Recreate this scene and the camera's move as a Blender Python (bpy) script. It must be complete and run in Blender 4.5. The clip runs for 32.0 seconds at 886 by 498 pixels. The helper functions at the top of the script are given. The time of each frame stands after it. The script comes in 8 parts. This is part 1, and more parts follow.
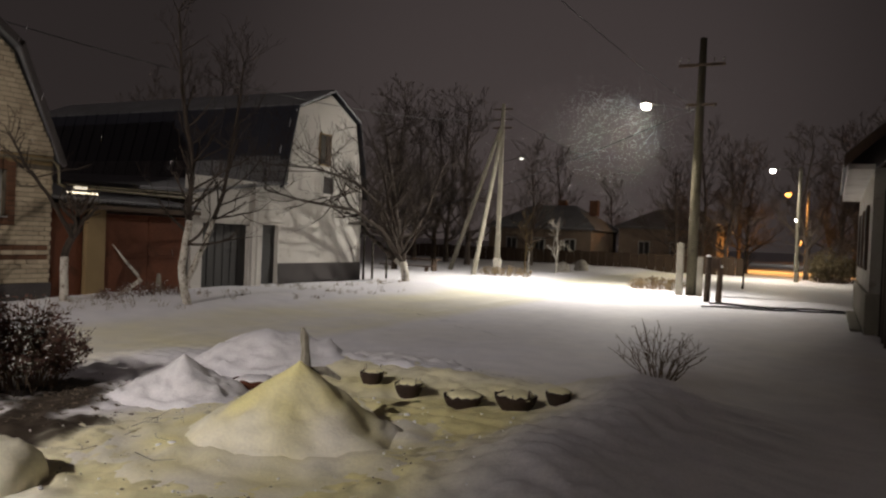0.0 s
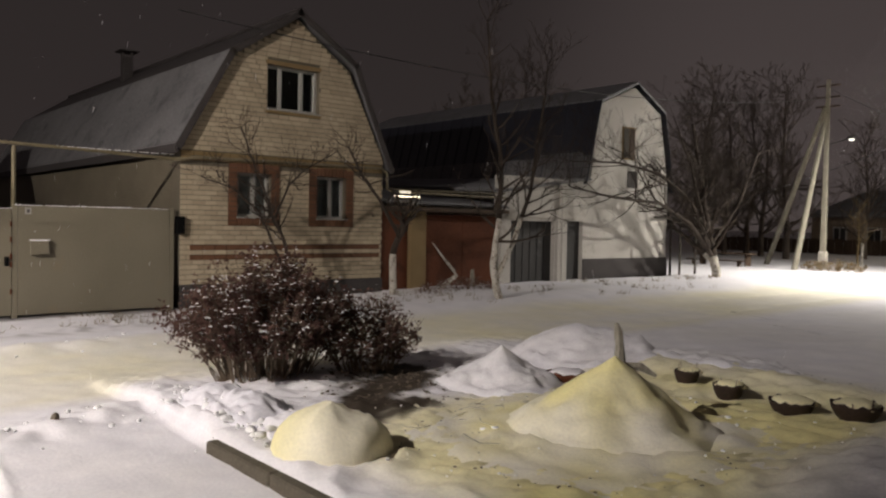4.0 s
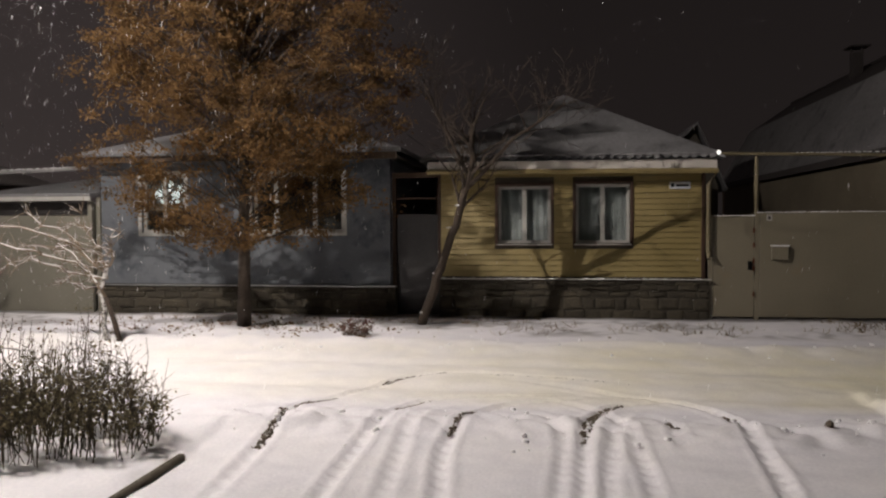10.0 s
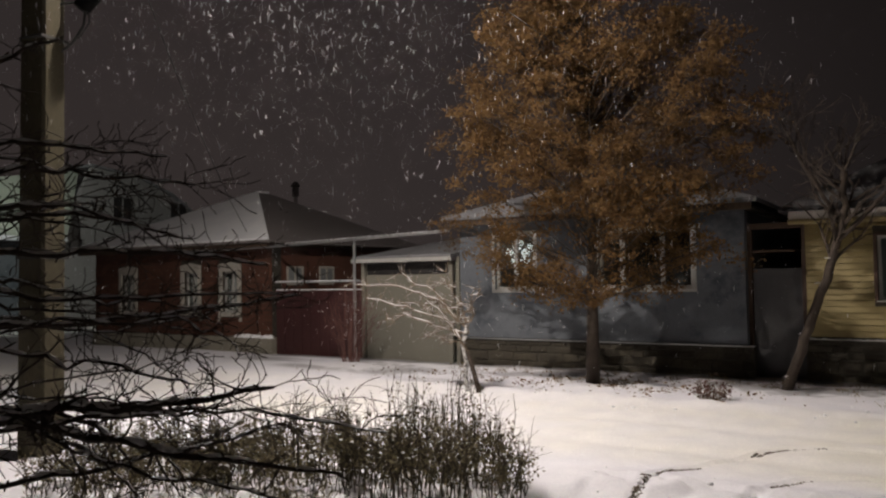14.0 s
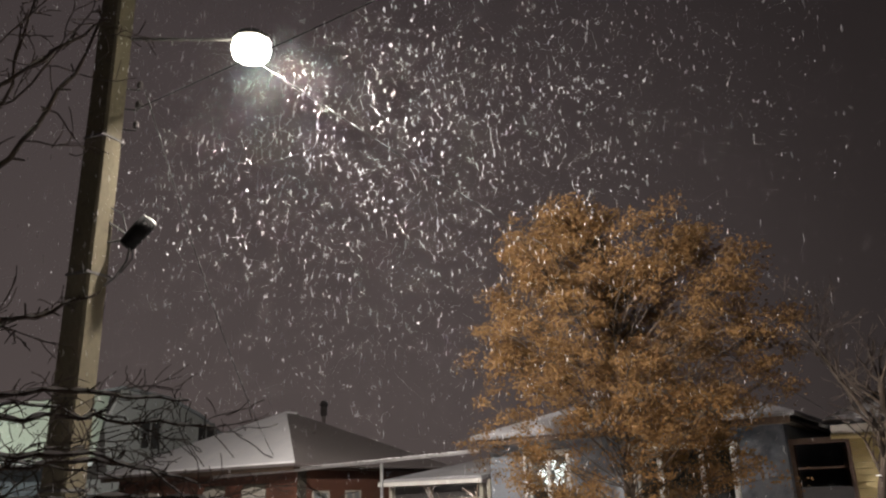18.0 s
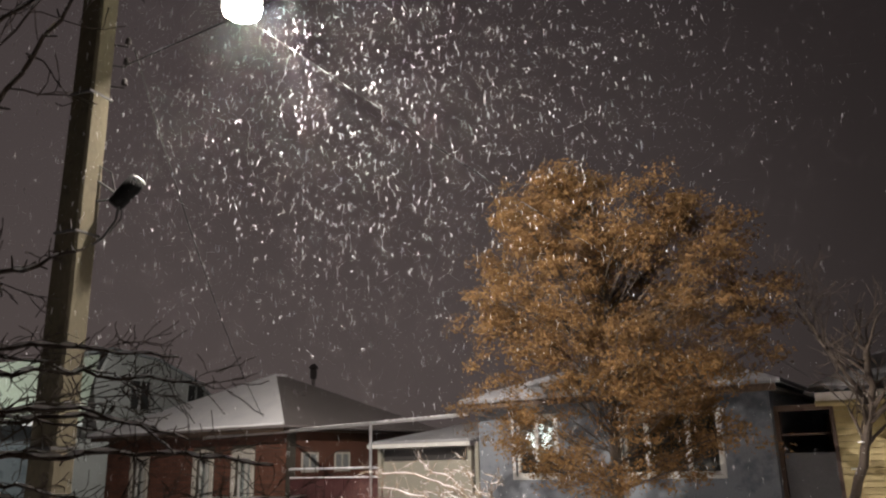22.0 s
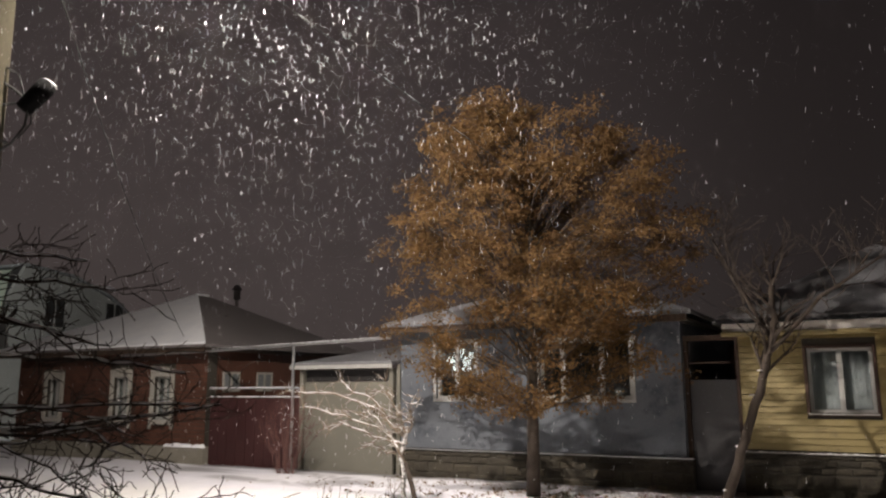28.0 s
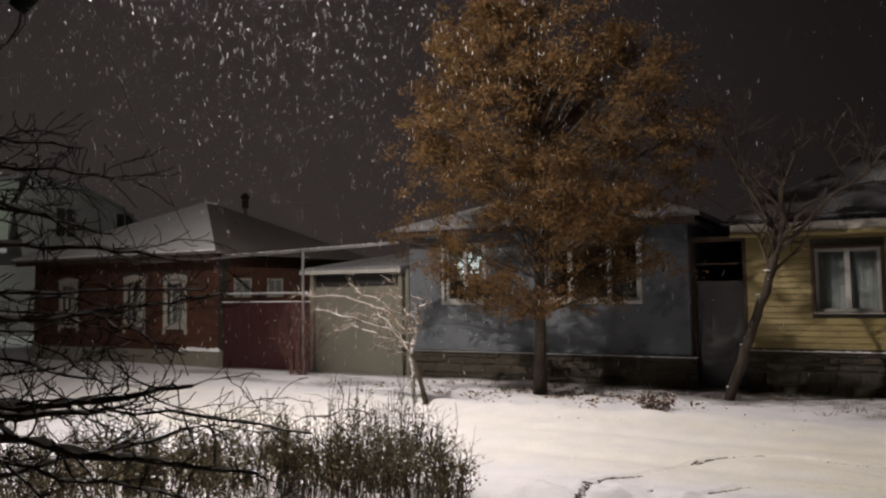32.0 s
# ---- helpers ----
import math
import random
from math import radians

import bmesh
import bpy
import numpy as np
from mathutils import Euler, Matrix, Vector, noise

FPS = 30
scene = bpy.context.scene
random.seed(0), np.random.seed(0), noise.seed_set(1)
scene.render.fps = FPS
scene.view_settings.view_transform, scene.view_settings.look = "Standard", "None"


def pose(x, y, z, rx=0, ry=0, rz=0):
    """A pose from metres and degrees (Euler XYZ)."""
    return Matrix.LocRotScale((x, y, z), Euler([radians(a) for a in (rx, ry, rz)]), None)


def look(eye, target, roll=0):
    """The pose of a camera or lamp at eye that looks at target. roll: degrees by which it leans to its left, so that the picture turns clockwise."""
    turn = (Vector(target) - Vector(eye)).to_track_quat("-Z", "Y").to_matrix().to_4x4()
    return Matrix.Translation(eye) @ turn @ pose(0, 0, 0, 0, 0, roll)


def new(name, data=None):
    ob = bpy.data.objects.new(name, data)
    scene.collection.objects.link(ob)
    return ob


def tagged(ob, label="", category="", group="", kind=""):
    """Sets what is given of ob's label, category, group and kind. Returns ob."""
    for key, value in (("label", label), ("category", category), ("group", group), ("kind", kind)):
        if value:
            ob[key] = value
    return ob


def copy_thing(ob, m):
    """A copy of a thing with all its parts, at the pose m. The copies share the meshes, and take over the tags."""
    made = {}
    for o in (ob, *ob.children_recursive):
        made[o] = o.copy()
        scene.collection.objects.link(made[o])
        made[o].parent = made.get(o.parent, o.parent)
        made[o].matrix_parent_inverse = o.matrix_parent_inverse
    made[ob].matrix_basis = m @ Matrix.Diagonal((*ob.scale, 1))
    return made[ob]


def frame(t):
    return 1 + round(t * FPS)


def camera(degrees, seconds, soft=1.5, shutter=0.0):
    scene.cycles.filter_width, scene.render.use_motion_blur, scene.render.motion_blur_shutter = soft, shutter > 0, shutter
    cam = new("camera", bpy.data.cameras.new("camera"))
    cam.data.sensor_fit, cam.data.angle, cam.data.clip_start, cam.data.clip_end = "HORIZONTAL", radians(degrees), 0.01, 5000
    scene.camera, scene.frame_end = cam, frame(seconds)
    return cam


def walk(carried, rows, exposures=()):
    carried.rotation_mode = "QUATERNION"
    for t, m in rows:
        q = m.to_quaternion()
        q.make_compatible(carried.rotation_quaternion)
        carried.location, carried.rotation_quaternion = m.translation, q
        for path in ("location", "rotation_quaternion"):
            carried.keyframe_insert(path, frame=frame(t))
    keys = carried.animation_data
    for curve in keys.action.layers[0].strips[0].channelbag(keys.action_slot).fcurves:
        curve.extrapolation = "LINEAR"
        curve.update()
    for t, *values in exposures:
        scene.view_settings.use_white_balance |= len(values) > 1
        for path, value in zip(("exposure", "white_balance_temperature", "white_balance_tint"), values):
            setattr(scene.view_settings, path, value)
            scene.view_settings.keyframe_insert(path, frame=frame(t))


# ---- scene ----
cam = camera(59.6, 32.0, soft=2.3)
ROWS = [
    (0, 0.000, 0.000, 1.800, 89.20, -2.41, 26.81),
    (0.5, -0.003, -0.005, 1.800, 89.17, -2.42, 28.71),
    (1, -0.008, -0.012, 1.798, 89.14, -2.30, 31.32),
    (1.5, -0.008, -0.011, 1.799, 89.08, -2.18, 34.18),
    (2, -0.016, -0.015, 1.799, 89.00, -1.95, 37.27),
    (2.5, -0.021, -0.017, 1.798, 88.90, -1.79, 39.91),
    (4.5, -0.085, -0.120, 1.796, 88.20, -1.06, 53.84),
    (5, -0.144, -0.126, 1.798, 88.35, -1.16, 59.67),
    (5.5, -0.162, -0.150, 1.793, 88.22, -1.11, 62.93),
    (6, -0.186, -0.166, 1.793, 88.07, -1.15, 65.01),
    (6.5, -0.202, -0.198, 1.789, 87.86, -1.13, 67.59),
    (7, -0.210, -0.277, 1.793, 87.62, -0.95, 71.84),
    (7.5, -0.213, -0.355, 1.799, 87.48, -0.75, 75.81),
    (8, -0.212, -0.415, 1.808, 87.43, -0.73, 79.48),
    (8.5, -0.216, -0.467, 1.802, 87.52, -0.55, 83.19),
    (9, -0.213, -0.511, 1.814, 87.66, -0.29, 87.91),
    (9.5, -0.200, -0.559, 1.821, 87.83, -0.02, 92.76),
    (10, -0.195, -0.604, 1.829, 88.07, 0.29, 97.91),
    (10.5, -0.195, -0.656, 1.839, 88.27, 0.63, 103.07),
    (11, -0.191, -0.709, 1.848, 88.88, 0.81, 107.89),
    (11.5, -0.186, -0.748, 1.856, 89.39, 0.97, 112.27),
    (12, -0.195, -0.779, 1.852, 89.77, 0.99, 115.58),
    (12.5, -0.186, -0.787, 1.857, 89.85, 0.81, 116.98),
    (13, -0.182, -0.806, 1.859, 89.83, 0.68, 118.51),
    (13.5, -0.177, -0.821, 1.872, 90.27, 0.64, 120.12),
    (14, -0.167, -0.833, 1.899, 92.24, 0.92, 122.30),
    (14.5, -0.162, -0.824, 1.929, 95.14, 1.39, 123.93),
    (15, -0.155, -0.809, 1.947, 98.11, 1.74, 124.36),
    (15.5, -0.137, -0.786, 1.961, 101.35, 2.14, 124.63),
    (17.5, -0.125, -0.730, 1.993, 108.02, 1.83, 124.82),
    (18, -0.132, -0.734, 1.987, 107.98, 1.78, 124.69),
    (18.5, -0.147, -0.753, 1.982, 107.78, 1.73, 124.55),
    (19, -0.158, -0.764, 1.980, 107.41, 1.76, 124.47),
    (19.5, -0.163, -0.763, 1.976, 106.99, 1.66, 124.41),
    (20, -0.166, -0.769, 1.973, 106.59, 1.63, 124.31),
    (20.5, -0.174, -0.775, 1.973, 106.11, 1.57, 124.17),
    (21, -0.173, -0.773, 1.973, 105.82, 1.50, 124.08),
    (21.5, -0.166, -0.768, 1.974, 105.63, 1.45, 123.95),
    (22, -0.159, -0.771, 1.969, 105.45, 1.25, 123.80),
    (22.5, -0.170, -0.783, 1.963, 104.87, 1.16, 123.80),
    (23, -0.182, -0.789, 1.961, 104.21, 1.05, 124.01),
    (23.5, -0.187, -0.791, 1.960, 103.86, 1.03, 124.15),
    (24, -0.188, -0.789, 1.961, 103.56, 1.04, 124.33),
    (24.5, -0.184, -0.786, 1.965, 103.51, 1.01, 124.42),
    (26.5, -0.193, -0.753, 1.949, 103.86, 1.07, 122.66),
    (27, -0.200, -0.760, 1.935, 102.22, 0.90, 120.50),
    (27.5, -0.200, -0.773, 1.927, 101.23, 0.61, 118.64),
    (28, -0.198, -0.756, 1.916, 100.05, 0.33, 118.23),
    (28.5, -0.202, -0.762, 1.901, 99.01, 0.18, 118.15),
    (29, -0.203, -0.763, 1.894, 98.52, 0.13, 118.28),
    (29.5, -0.216, -0.773, 1.882, 97.69, 0.17, 118.50),
    (30, -0.225, -0.781, 1.871, 96.77, 0.19, 118.79),
    (30.5, -0.232, -0.780, 1.863, 95.80, 0.32, 119.03),
    (31, -0.237, -0.777, 1.851, 94.89, 0.50, 119.15),
    (31.5, -0.249, -0.775, 1.838, 94.22, 0.61, 119.22),
    (32, -0.254, -0.767, 1.826, 93.32, 0.74, 118.90),
]
EXPOSURES = [(0.0, 0.0), (2.5, 0.05), (5.0, 0.15), (6.0, 0.05), (7.0, -0.27), (8.0, -0.45), (9.0, -0.75), (10.0, -0.95), (11.0, -1.05), (12.0, -1.2), (13.0, -1.18), (14.0, -1.2), (14.5, -0.8), (15.0, -0.25), (15.5, -0.05), (17.5, 0.1), (19.0, 0.12), (24.0, 0.02), (26.5, -0.03), (28.0, -0.42), (29.0, -0.5), (30.0, -0.78), (31.0, -1.05), (32.0, -1.18)]
walk(cam, [(t, pose(x, y, z, rx, ry, rz)) for t, x, y, z, rx, ry, rz in ROWS], EXPOSURES)

# ---- night sky and street lamps ----
SOUTH_LAMP = Vector((-6.55, -8.25, 8.25))
SOUTH_POLE = Vector((-5.22, -9.45, 0.0))
NORTH_LAMP = Vector((-6.75, 30.4, 7.33))
world = bpy.data.worlds.new("night_sky")
scene.world = world
world.use_nodes = True
wn, wl = world.node_tree.nodes, world.node_tree.links
wback = wn["Background"]
wtex = wn.new("ShaderNodeTexCoord")
wsep = wn.new("ShaderNodeSeparateXYZ")
wramp = wn.new("ShaderNodeValToRGB")
wramp.color_ramp.elements[0].position, wramp.color_ramp.elements[0].color = 0.0, (0.0255, 0.0202, 0.0192, 1)
wramp.color_ramp.elements[1].position, wramp.color_ramp.elements[1].color = 0.75, (0.0145, 0.0114, 0.0118, 1)
wl.new(wtex.outputs["Generated"], wsep.inputs[0])
wl.new(wsep.outputs["Z"], wramp.inputs[0])
# the town's glow on the snow-filled air is stronger towards the south-west
wdot = wn.new("ShaderNodeVectorMath")
wdot.operation = "DOT_PRODUCT"
wdot.inputs[1].default_value = (-0.58, -0.80, 0.15)
wl.new(wtex.outputs["Generated"], wdot.inputs[0])
wglow = wn.new("ShaderNodeMapRange")
wglow.interpolation_type = "SMOOTHSTEP"
wglow.inputs["From Min"].default_value, wglow.inputs["From Max"].default_value = 0.57, 1.0
wglow.inputs["To Min"].default_value, wglow.inputs["To Max"].default_value = 1.10, 3.0
wl.new(wdot.outputs["Value"], wglow.inputs["Value"])
# and round the lamps at the north end of the street
wdot2 = wn.new("ShaderNodeVectorMath")
wdot2.operation = "DOT_PRODUCT"
wdot2.inputs[1].default_value = (-0.34, 0.92, 0.18)
wl.new(wtex.outputs["Generated"], wdot2.inputs[0])
wglow2 = wn.new("ShaderNodeMapRange")
wglow2.interpolation_type = "SMOOTHSTEP"
wglow2.inputs["From Min"].default_value, wglow2.inputs["From Max"].default_value = 0.90, 1.0
wglow2.inputs["To Min"].default_value, wglow2.inputs["To Max"].default_value = 0.0, 1.25
wl.new(wdot2.outputs["Value"], wglow2.inputs["Value"])
wsum = wn.new("ShaderNodeMath")
wsum.operation = "ADD"
wl.new(wglow.outputs[0], wsum.inputs[0])
wl.new(wglow2.outputs[0], wsum.inputs[1])
wl.new(wsum.outputs[0], wback.inputs[1])
wl.new(wramp.outputs[0], wback.inputs[0])


def street_light(name, at, toward, watts, colour, size=0.42, spread=180.0, deep=None):
    data = bpy.data.lights.new(name, "AREA")
    data.shape, data.size, data.size_y = "RECTANGLE", size, deep or size * 0.6
    data.energy, data.color, data.spread = watts, colour, radians(spread)
    ob = new(name, data)
    ob.matrix_world = look(at, toward)
    return ob


def led_row(name, at, aim, watts, colour, length, wide, spread):
    """A row of LEDs whose length lies in the upright plane along the street."""
    ob = street_light(name, at, at + aim, watts, colour, length, spread, wide)
    along = Vector((0.0, -aim.z, aim.y)).normalized()
    back = -aim.normalized()
    ob.matrix_world = Matrix.Translation(at) @ Matrix((along, back.cross(along), back)).transposed().to_4x4()
    return ob


WARM = (1.0, 0.895, 0.82)
LED_ROW = SOUTH_LAMP - Vector((0.0, 0, 0.08))
led_row("south_street_light", LED_ROW, Vector((-3.6, 2.2, -6.0)), 2550, WARM, 0.26, 0.045, 172)
street_light("north_street_light", NORTH_LAMP - Vector((0.0, 0, 0.05)), NORTH_LAMP + Vector((-2.6, -1.1, -6.0)), 1900, (1.0, 0.93, 0.84), 0.45, 138)
street_light("southern_street_light", Vector((-11.0, -30.0, 8.6)), Vector((-20, -38, 5.0)), 620, (0.95, 1.0, 0.92), 0.42, 110)
street_light("far_street_light", Vector((-3.6, 52.4, 6.8)), Vector((-6, 51, 0)), 900, (1.0, 0.90, 0.72))
street_light("sodium_street_light", Vector((-3.7, 73.0, 6.8)), Vector((-5, 73, 0)), 1300, (1.0, 0.45, 0.12))

# ---- materials ----


def ramp_of(nodes, stops):
    ramp = nodes.new("ShaderNodeValToRGB")
    for n, (at, colour) in enumerate(stops):
        e = ramp.color_ramp.elements[n] if n < 2 else ramp.color_ramp.elements.new(at)
        e.position, e.color = at, (*colour, 1)
    return ramp


def material(name, low, high, fine=25.0, coarse=1.3, rough=0.8, metal=0.0, bump=0.3, depth=0.004, stain=None, stain_cut=0.62, vary=0.0, stretch=(1, 1, 1), spec=0.4):
    """A procedural surface: two colours mixed by fine grain and broad blotches, an optional stain, relief and a slight change from piece to piece."""
    m = bpy.data.materials.new(name)
    m.use_nodes = True
    nodes, links = m.node_tree.nodes, m.node_tree.links
    bsdf = nodes["Principled BSDF"]
    geo = nodes.new("ShaderNodeNewGeometry")
    mapping = nodes.new("ShaderNodeMapping")
    mapping.inputs["Scale"].default_value = stretch
    links.new(geo.outputs["Position"], mapping.inputs["Vector"])
    grain, blotch = nodes.new("ShaderNodeTexNoise"), nodes.new("ShaderNodeTexNoise")
    for tex, scale, detail in ((grain, fine, 6.0), (blotch, coarse, 5.0)):
        tex.inputs["Scale"].default_value, tex.inputs["Detail"].default_value = scale, detail
        links.new(mapping.outputs[0], tex.inputs["Vector"])
    mix = nodes.new("ShaderNodeMath")
    mix.operation = "MULTIPLY_ADD"
    mix.inputs[1].default_value = 0.5
    half = nodes.new("ShaderNodeMath")
    half.operation = "MULTIPLY"
    half.inputs[1].default_value = 0.5
    links.new(blotch.outputs["Fac"], half.inputs[0])
    links.new(grain.outputs["Fac"], mix.inputs[0])
    links.new(half.outputs[0], mix.inputs[2])
    ramp = ramp_of(nodes, [(0.34, low), (0.66, high)])
    links.new(mix.outputs[0], ramp.inputs[0])
    colour = ramp.outputs[0]
    if stain:
        patch = nodes.new("ShaderNodeTexNoise")
        patch.inputs["Scale"].default_value, patch.inputs["Detail"].default_value, patch.inputs["Roughness"].default_value = coarse * 2.3, 7.0, 0.65
        links.new(geo.outputs["Position"], patch.inputs["Vector"])
        cut = ramp_of(nodes, [(stain_cut - 0.07, (0, 0, 0)), (stain_cut + 0.07, (1, 1, 1))])
        links.new(patch.outputs["Fac"], cut.inputs[0])
        over = nodes.new("ShaderNodeMix")
        over.data_type = "RGBA"
        links.new(cut.outputs[0], over.inputs[0])
        links.new(colour, over.inputs[6])
        over.inputs[7].default_value = (*stain, 1)
        colour = over.outputs[2]
    if vary:
        info = nodes.new("ShaderNodeObjectInfo")
        isle = nodes.new("ShaderNodeNewGeometry")
        both = nodes.new("ShaderNodeMath")
        both.operation = "ADD"
        links.new(info.outputs["Random"], both.inputs[0])
        links.new(isle.outputs["Random Per Island"], both.inputs[1])
        wrap = nodes.new("ShaderNodeMath")
        wrap.operation = "FRACT"
        links.new(both.outputs[0], wrap.inputs[0])
        span = nodes.new("ShaderNodeMapRange")
        span.inputs["To Min"].default_value, span.inputs["To Max"].default_value = 1 - vary, 1 + vary * 0.6
        links.new(wrap.outputs[0], span.inputs["Value"])
        hsv = nodes.new("ShaderNodeHueSaturation")
        links.new(span.outputs[0], hsv.inputs["Value"])
        links.new(colour, hsv.inputs["Color"])
        colour = hsv.outputs[0]
    links.new(colour, bsdf.inputs["Base Color"])
    rr = nodes.new("ShaderNodeMapRange")
    rr.inputs["To Min"].default_value, rr.inputs["To Max"].default_value = max(rough - 0.12, 0.02), min(rough + 0.12, 1)
    links.new(blotch.outputs["Fac"], rr.inputs["Value"])
    links.new(rr.outputs[0], bsdf.inputs["Roughness"])
    bsdf.inputs["Metallic"].default_value = metal
    bsdf.inputs["Specular IOR Level"].default_value = spec
    if bump:
        relief = nodes.new("ShaderNodeBump")
        relief.inputs["Strength"].default_value, relief.inputs["Distance"].default_value = bump, depth
        links.new(mix.outputs[0], relief.inputs["Height"])
        links.new(relief.outputs[0], bsdf.inputs["Normal"])
    return m


def glass_material(name, tint=(0.85, 0.9, 0.9), rough=0.02):
    m = bpy.data.materials.new(name)
    m.use_nodes = True
    b = m.node_tree.nodes["Principled BSDF"]
    b.inputs["Base Color"].default_value = (*tint, 1)
    b.inputs["Transmission Weight"].default_value = 1.0
    b.inputs["Roughness"].default_value = rough
    b.inputs["IOR"].default_value = 1.3
    return m


def glow_material(name, colour, strength):
    m = bpy.data.materials.new(name)
    m.use_nodes = True
    b = m.node_tree.nodes["Principled BSDF"]
    b.inputs["Base Color"].default_value = (0.8, 0.8, 0.8, 1)
    b.inputs["Emission Color"].default_value = (*colour, 1)
    b.inputs["Emission Strength"].default_value = strength
    return m


SNOW = material("snow", (0.74, 0.75, 0.78), (0.88, 0.88, 0.88), fine=38, coarse=2.2, rough=0.65, bump=0.7, depth=0.009, spec=0.3)
def yellowed(m):
    """Paints the lamps' yellow cast into driven and trampled snow where the mesh says so."""
    nodes, links = m.node_tree.nodes, m.node_tree.links
    bsdf = nodes["Principled BSDF"]
    was = bsdf.inputs["Base Color"].links[0].from_socket
    yellow_cast = nodes.new("ShaderNodeAttribute")
    yellow_cast.attribute_name = "yellow_cast"
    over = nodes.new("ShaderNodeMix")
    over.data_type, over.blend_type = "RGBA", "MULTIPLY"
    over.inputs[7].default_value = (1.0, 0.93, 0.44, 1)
    links.new(yellow_cast.outputs["Fac"], over.inputs[0])
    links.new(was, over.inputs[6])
    # this attribute holds bare soil and also the bush's painted shadow
    soil = nodes.new("ShaderNodeAttribute")
    soil.attribute_name = "soil"
    bare = nodes.new("ShaderNodeMix")
    bare.data_type = "RGBA"
    bare.inputs[7].default_value = (0.045, 0.035, 0.026, 1)
    links.new(soil.outputs["Fac"], bare.inputs[0])
    links.new(over.outputs[2], bare.inputs[6])
    links.new(bare.outputs[2], bsdf.inputs["Base Color"])
    return m


GROUND_SNOW = yellowed(material("driven_snow", (0.72, 0.72, 0.79), (0.87, 0.86, 0.92), fine=38, coarse=2.2, rough=0.65, bump=0.7, depth=0.009, spec=0.3))
ROOF_SNOW = material("roof_snow", (0.62, 0.63, 0.66), (0.80, 0.80, 0.82), fine=22, coarse=1.0, rough=0.7, bump=0.6, depth=0.02)
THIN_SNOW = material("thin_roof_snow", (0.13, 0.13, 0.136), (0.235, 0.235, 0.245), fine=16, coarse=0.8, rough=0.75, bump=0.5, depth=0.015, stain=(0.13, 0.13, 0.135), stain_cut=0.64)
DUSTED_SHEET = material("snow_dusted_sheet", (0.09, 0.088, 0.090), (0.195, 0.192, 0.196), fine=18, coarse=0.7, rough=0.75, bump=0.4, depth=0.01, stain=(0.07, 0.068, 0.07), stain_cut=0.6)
YELLOW_SIDING = material("yellow_siding", (0.195, 0.152, 0.060), (0.255, 0.202, 0.088), fine=60, coarse=0.9, rough=0.5, bump=0.15, vary=0.06, stain=(0.145, 0.112, 0.055), stain_cut=0.66)
BROWN_TRIM = material("brown_trim", (0.030, 0.015, 0.010), (0.055, 0.028, 0.018), fine=70, coarse=2, rough=0.55, bump=0.2)
WHITE_PVC = material("white_window_frame", (0.31, 0.305, 0.285), (0.38, 0.375, 0.35), fine=80, coarse=3, rough=0.4, bump=0.05)
STONE = material("rubble_stone_plinth", (0.026, 0.022, 0.016), (0.068, 0.058, 0.040), fine=30, coarse=3.0, rough=0.9, bump=0.9, depth=0.02, vary=0.25)
MORTAR = material("mortar", (0.034, 0.030, 0.023), (0.062, 0.055, 0.042), fine=60, coarse=2, rough=0.95, bump=0.5)
PALE_MORTAR = material("pale_mortar", (0.095, 0.081, 0.058), (0.14, 0.12, 0.087), fine=60, coarse=2, rough=0.95, bump=0.5)
PALE_BRICK = material("pale_silicate_brick", (0.36, 0.298, 0.206), (0.48, 0.405, 0.292), fine=50, coarse=1.2, rough=0.85, bump=0.4, vary=0.16)
# darker copy of the pale brick: the side walls' shade is in the colour
SHADED_BRICK = material("shaded_side_brick", (0.095, 0.080, 0.055), (0.155, 0.132, 0.095), fine=50, coarse=1.2, rough=0.9, bump=0.4)
RED_BRICK = material("red_trim_brick", (0.105, 0.048, 0.024), (0.165, 0.078, 0.040), fine=50, coarse=1.5, rough=0.85, bump=0.4, vary=0.15)
OCHRE_BRICK = material("ochre_trim_brick", (0.19, 0.13, 0.058), (0.26, 0.185, 0.09), fine=50, coarse=1.5, rough=0.85, bump=0.4, vary=0.12)
GATE_METAL = material("beige_painted_gate", (0.15, 0.134, 0.096), (0.195, 0.175, 0.128), fine=40, coarse=0.8, rough=0.5, bump=0.2, stain=(0.19, 0.155, 0.10), stain_cut=0.66)
RUST_METAL = material("rust_red_gate", (0.080, 0.029, 0.015), (0.135, 0.050, 0.027), fine=30, coarse=0.9, rough=0.85, spec=0.15, bump=0.3, stain=(0.06, 0.025, 0.014))
GREY_SHEET = material("grey_sheet_roof", (0.10, 0.10, 0.105), (0.18, 0.18, 0.185), fine=24, coarse=0.9, rough=0.55, bump=0.2)
NAVY_SHEET = material("dark_blue_sheet_roof", (0.012, 0.014, 0.022), (0.026, 0.028, 0.038), fine=24, coarse=0.7, rough=0.45, bump=0.2)
DARK_WOOD = material("dark_weathered_wood", (0.035, 0.022, 0.014), (0.085, 0.055, 0.035), fine=30, coarse=2, rough=0.85, bump=0.5, stretch=(1, 1, 0.2))
GREY_WOOD = material("grey_weathered_wood", (0.036, 0.031, 0.025), (0.075, 0.066, 0.052), fine=30, coarse=2, rough=0.9, bump=0.6, stretch=(1, 1, 0.15))
YELLOW_PIPE = material("yellow_gas_pipe", (0.13, 0.11, 0.065), (0.19, 0.16, 0.10), fine=60, coarse=3, rough=0.45, bump=0.1)
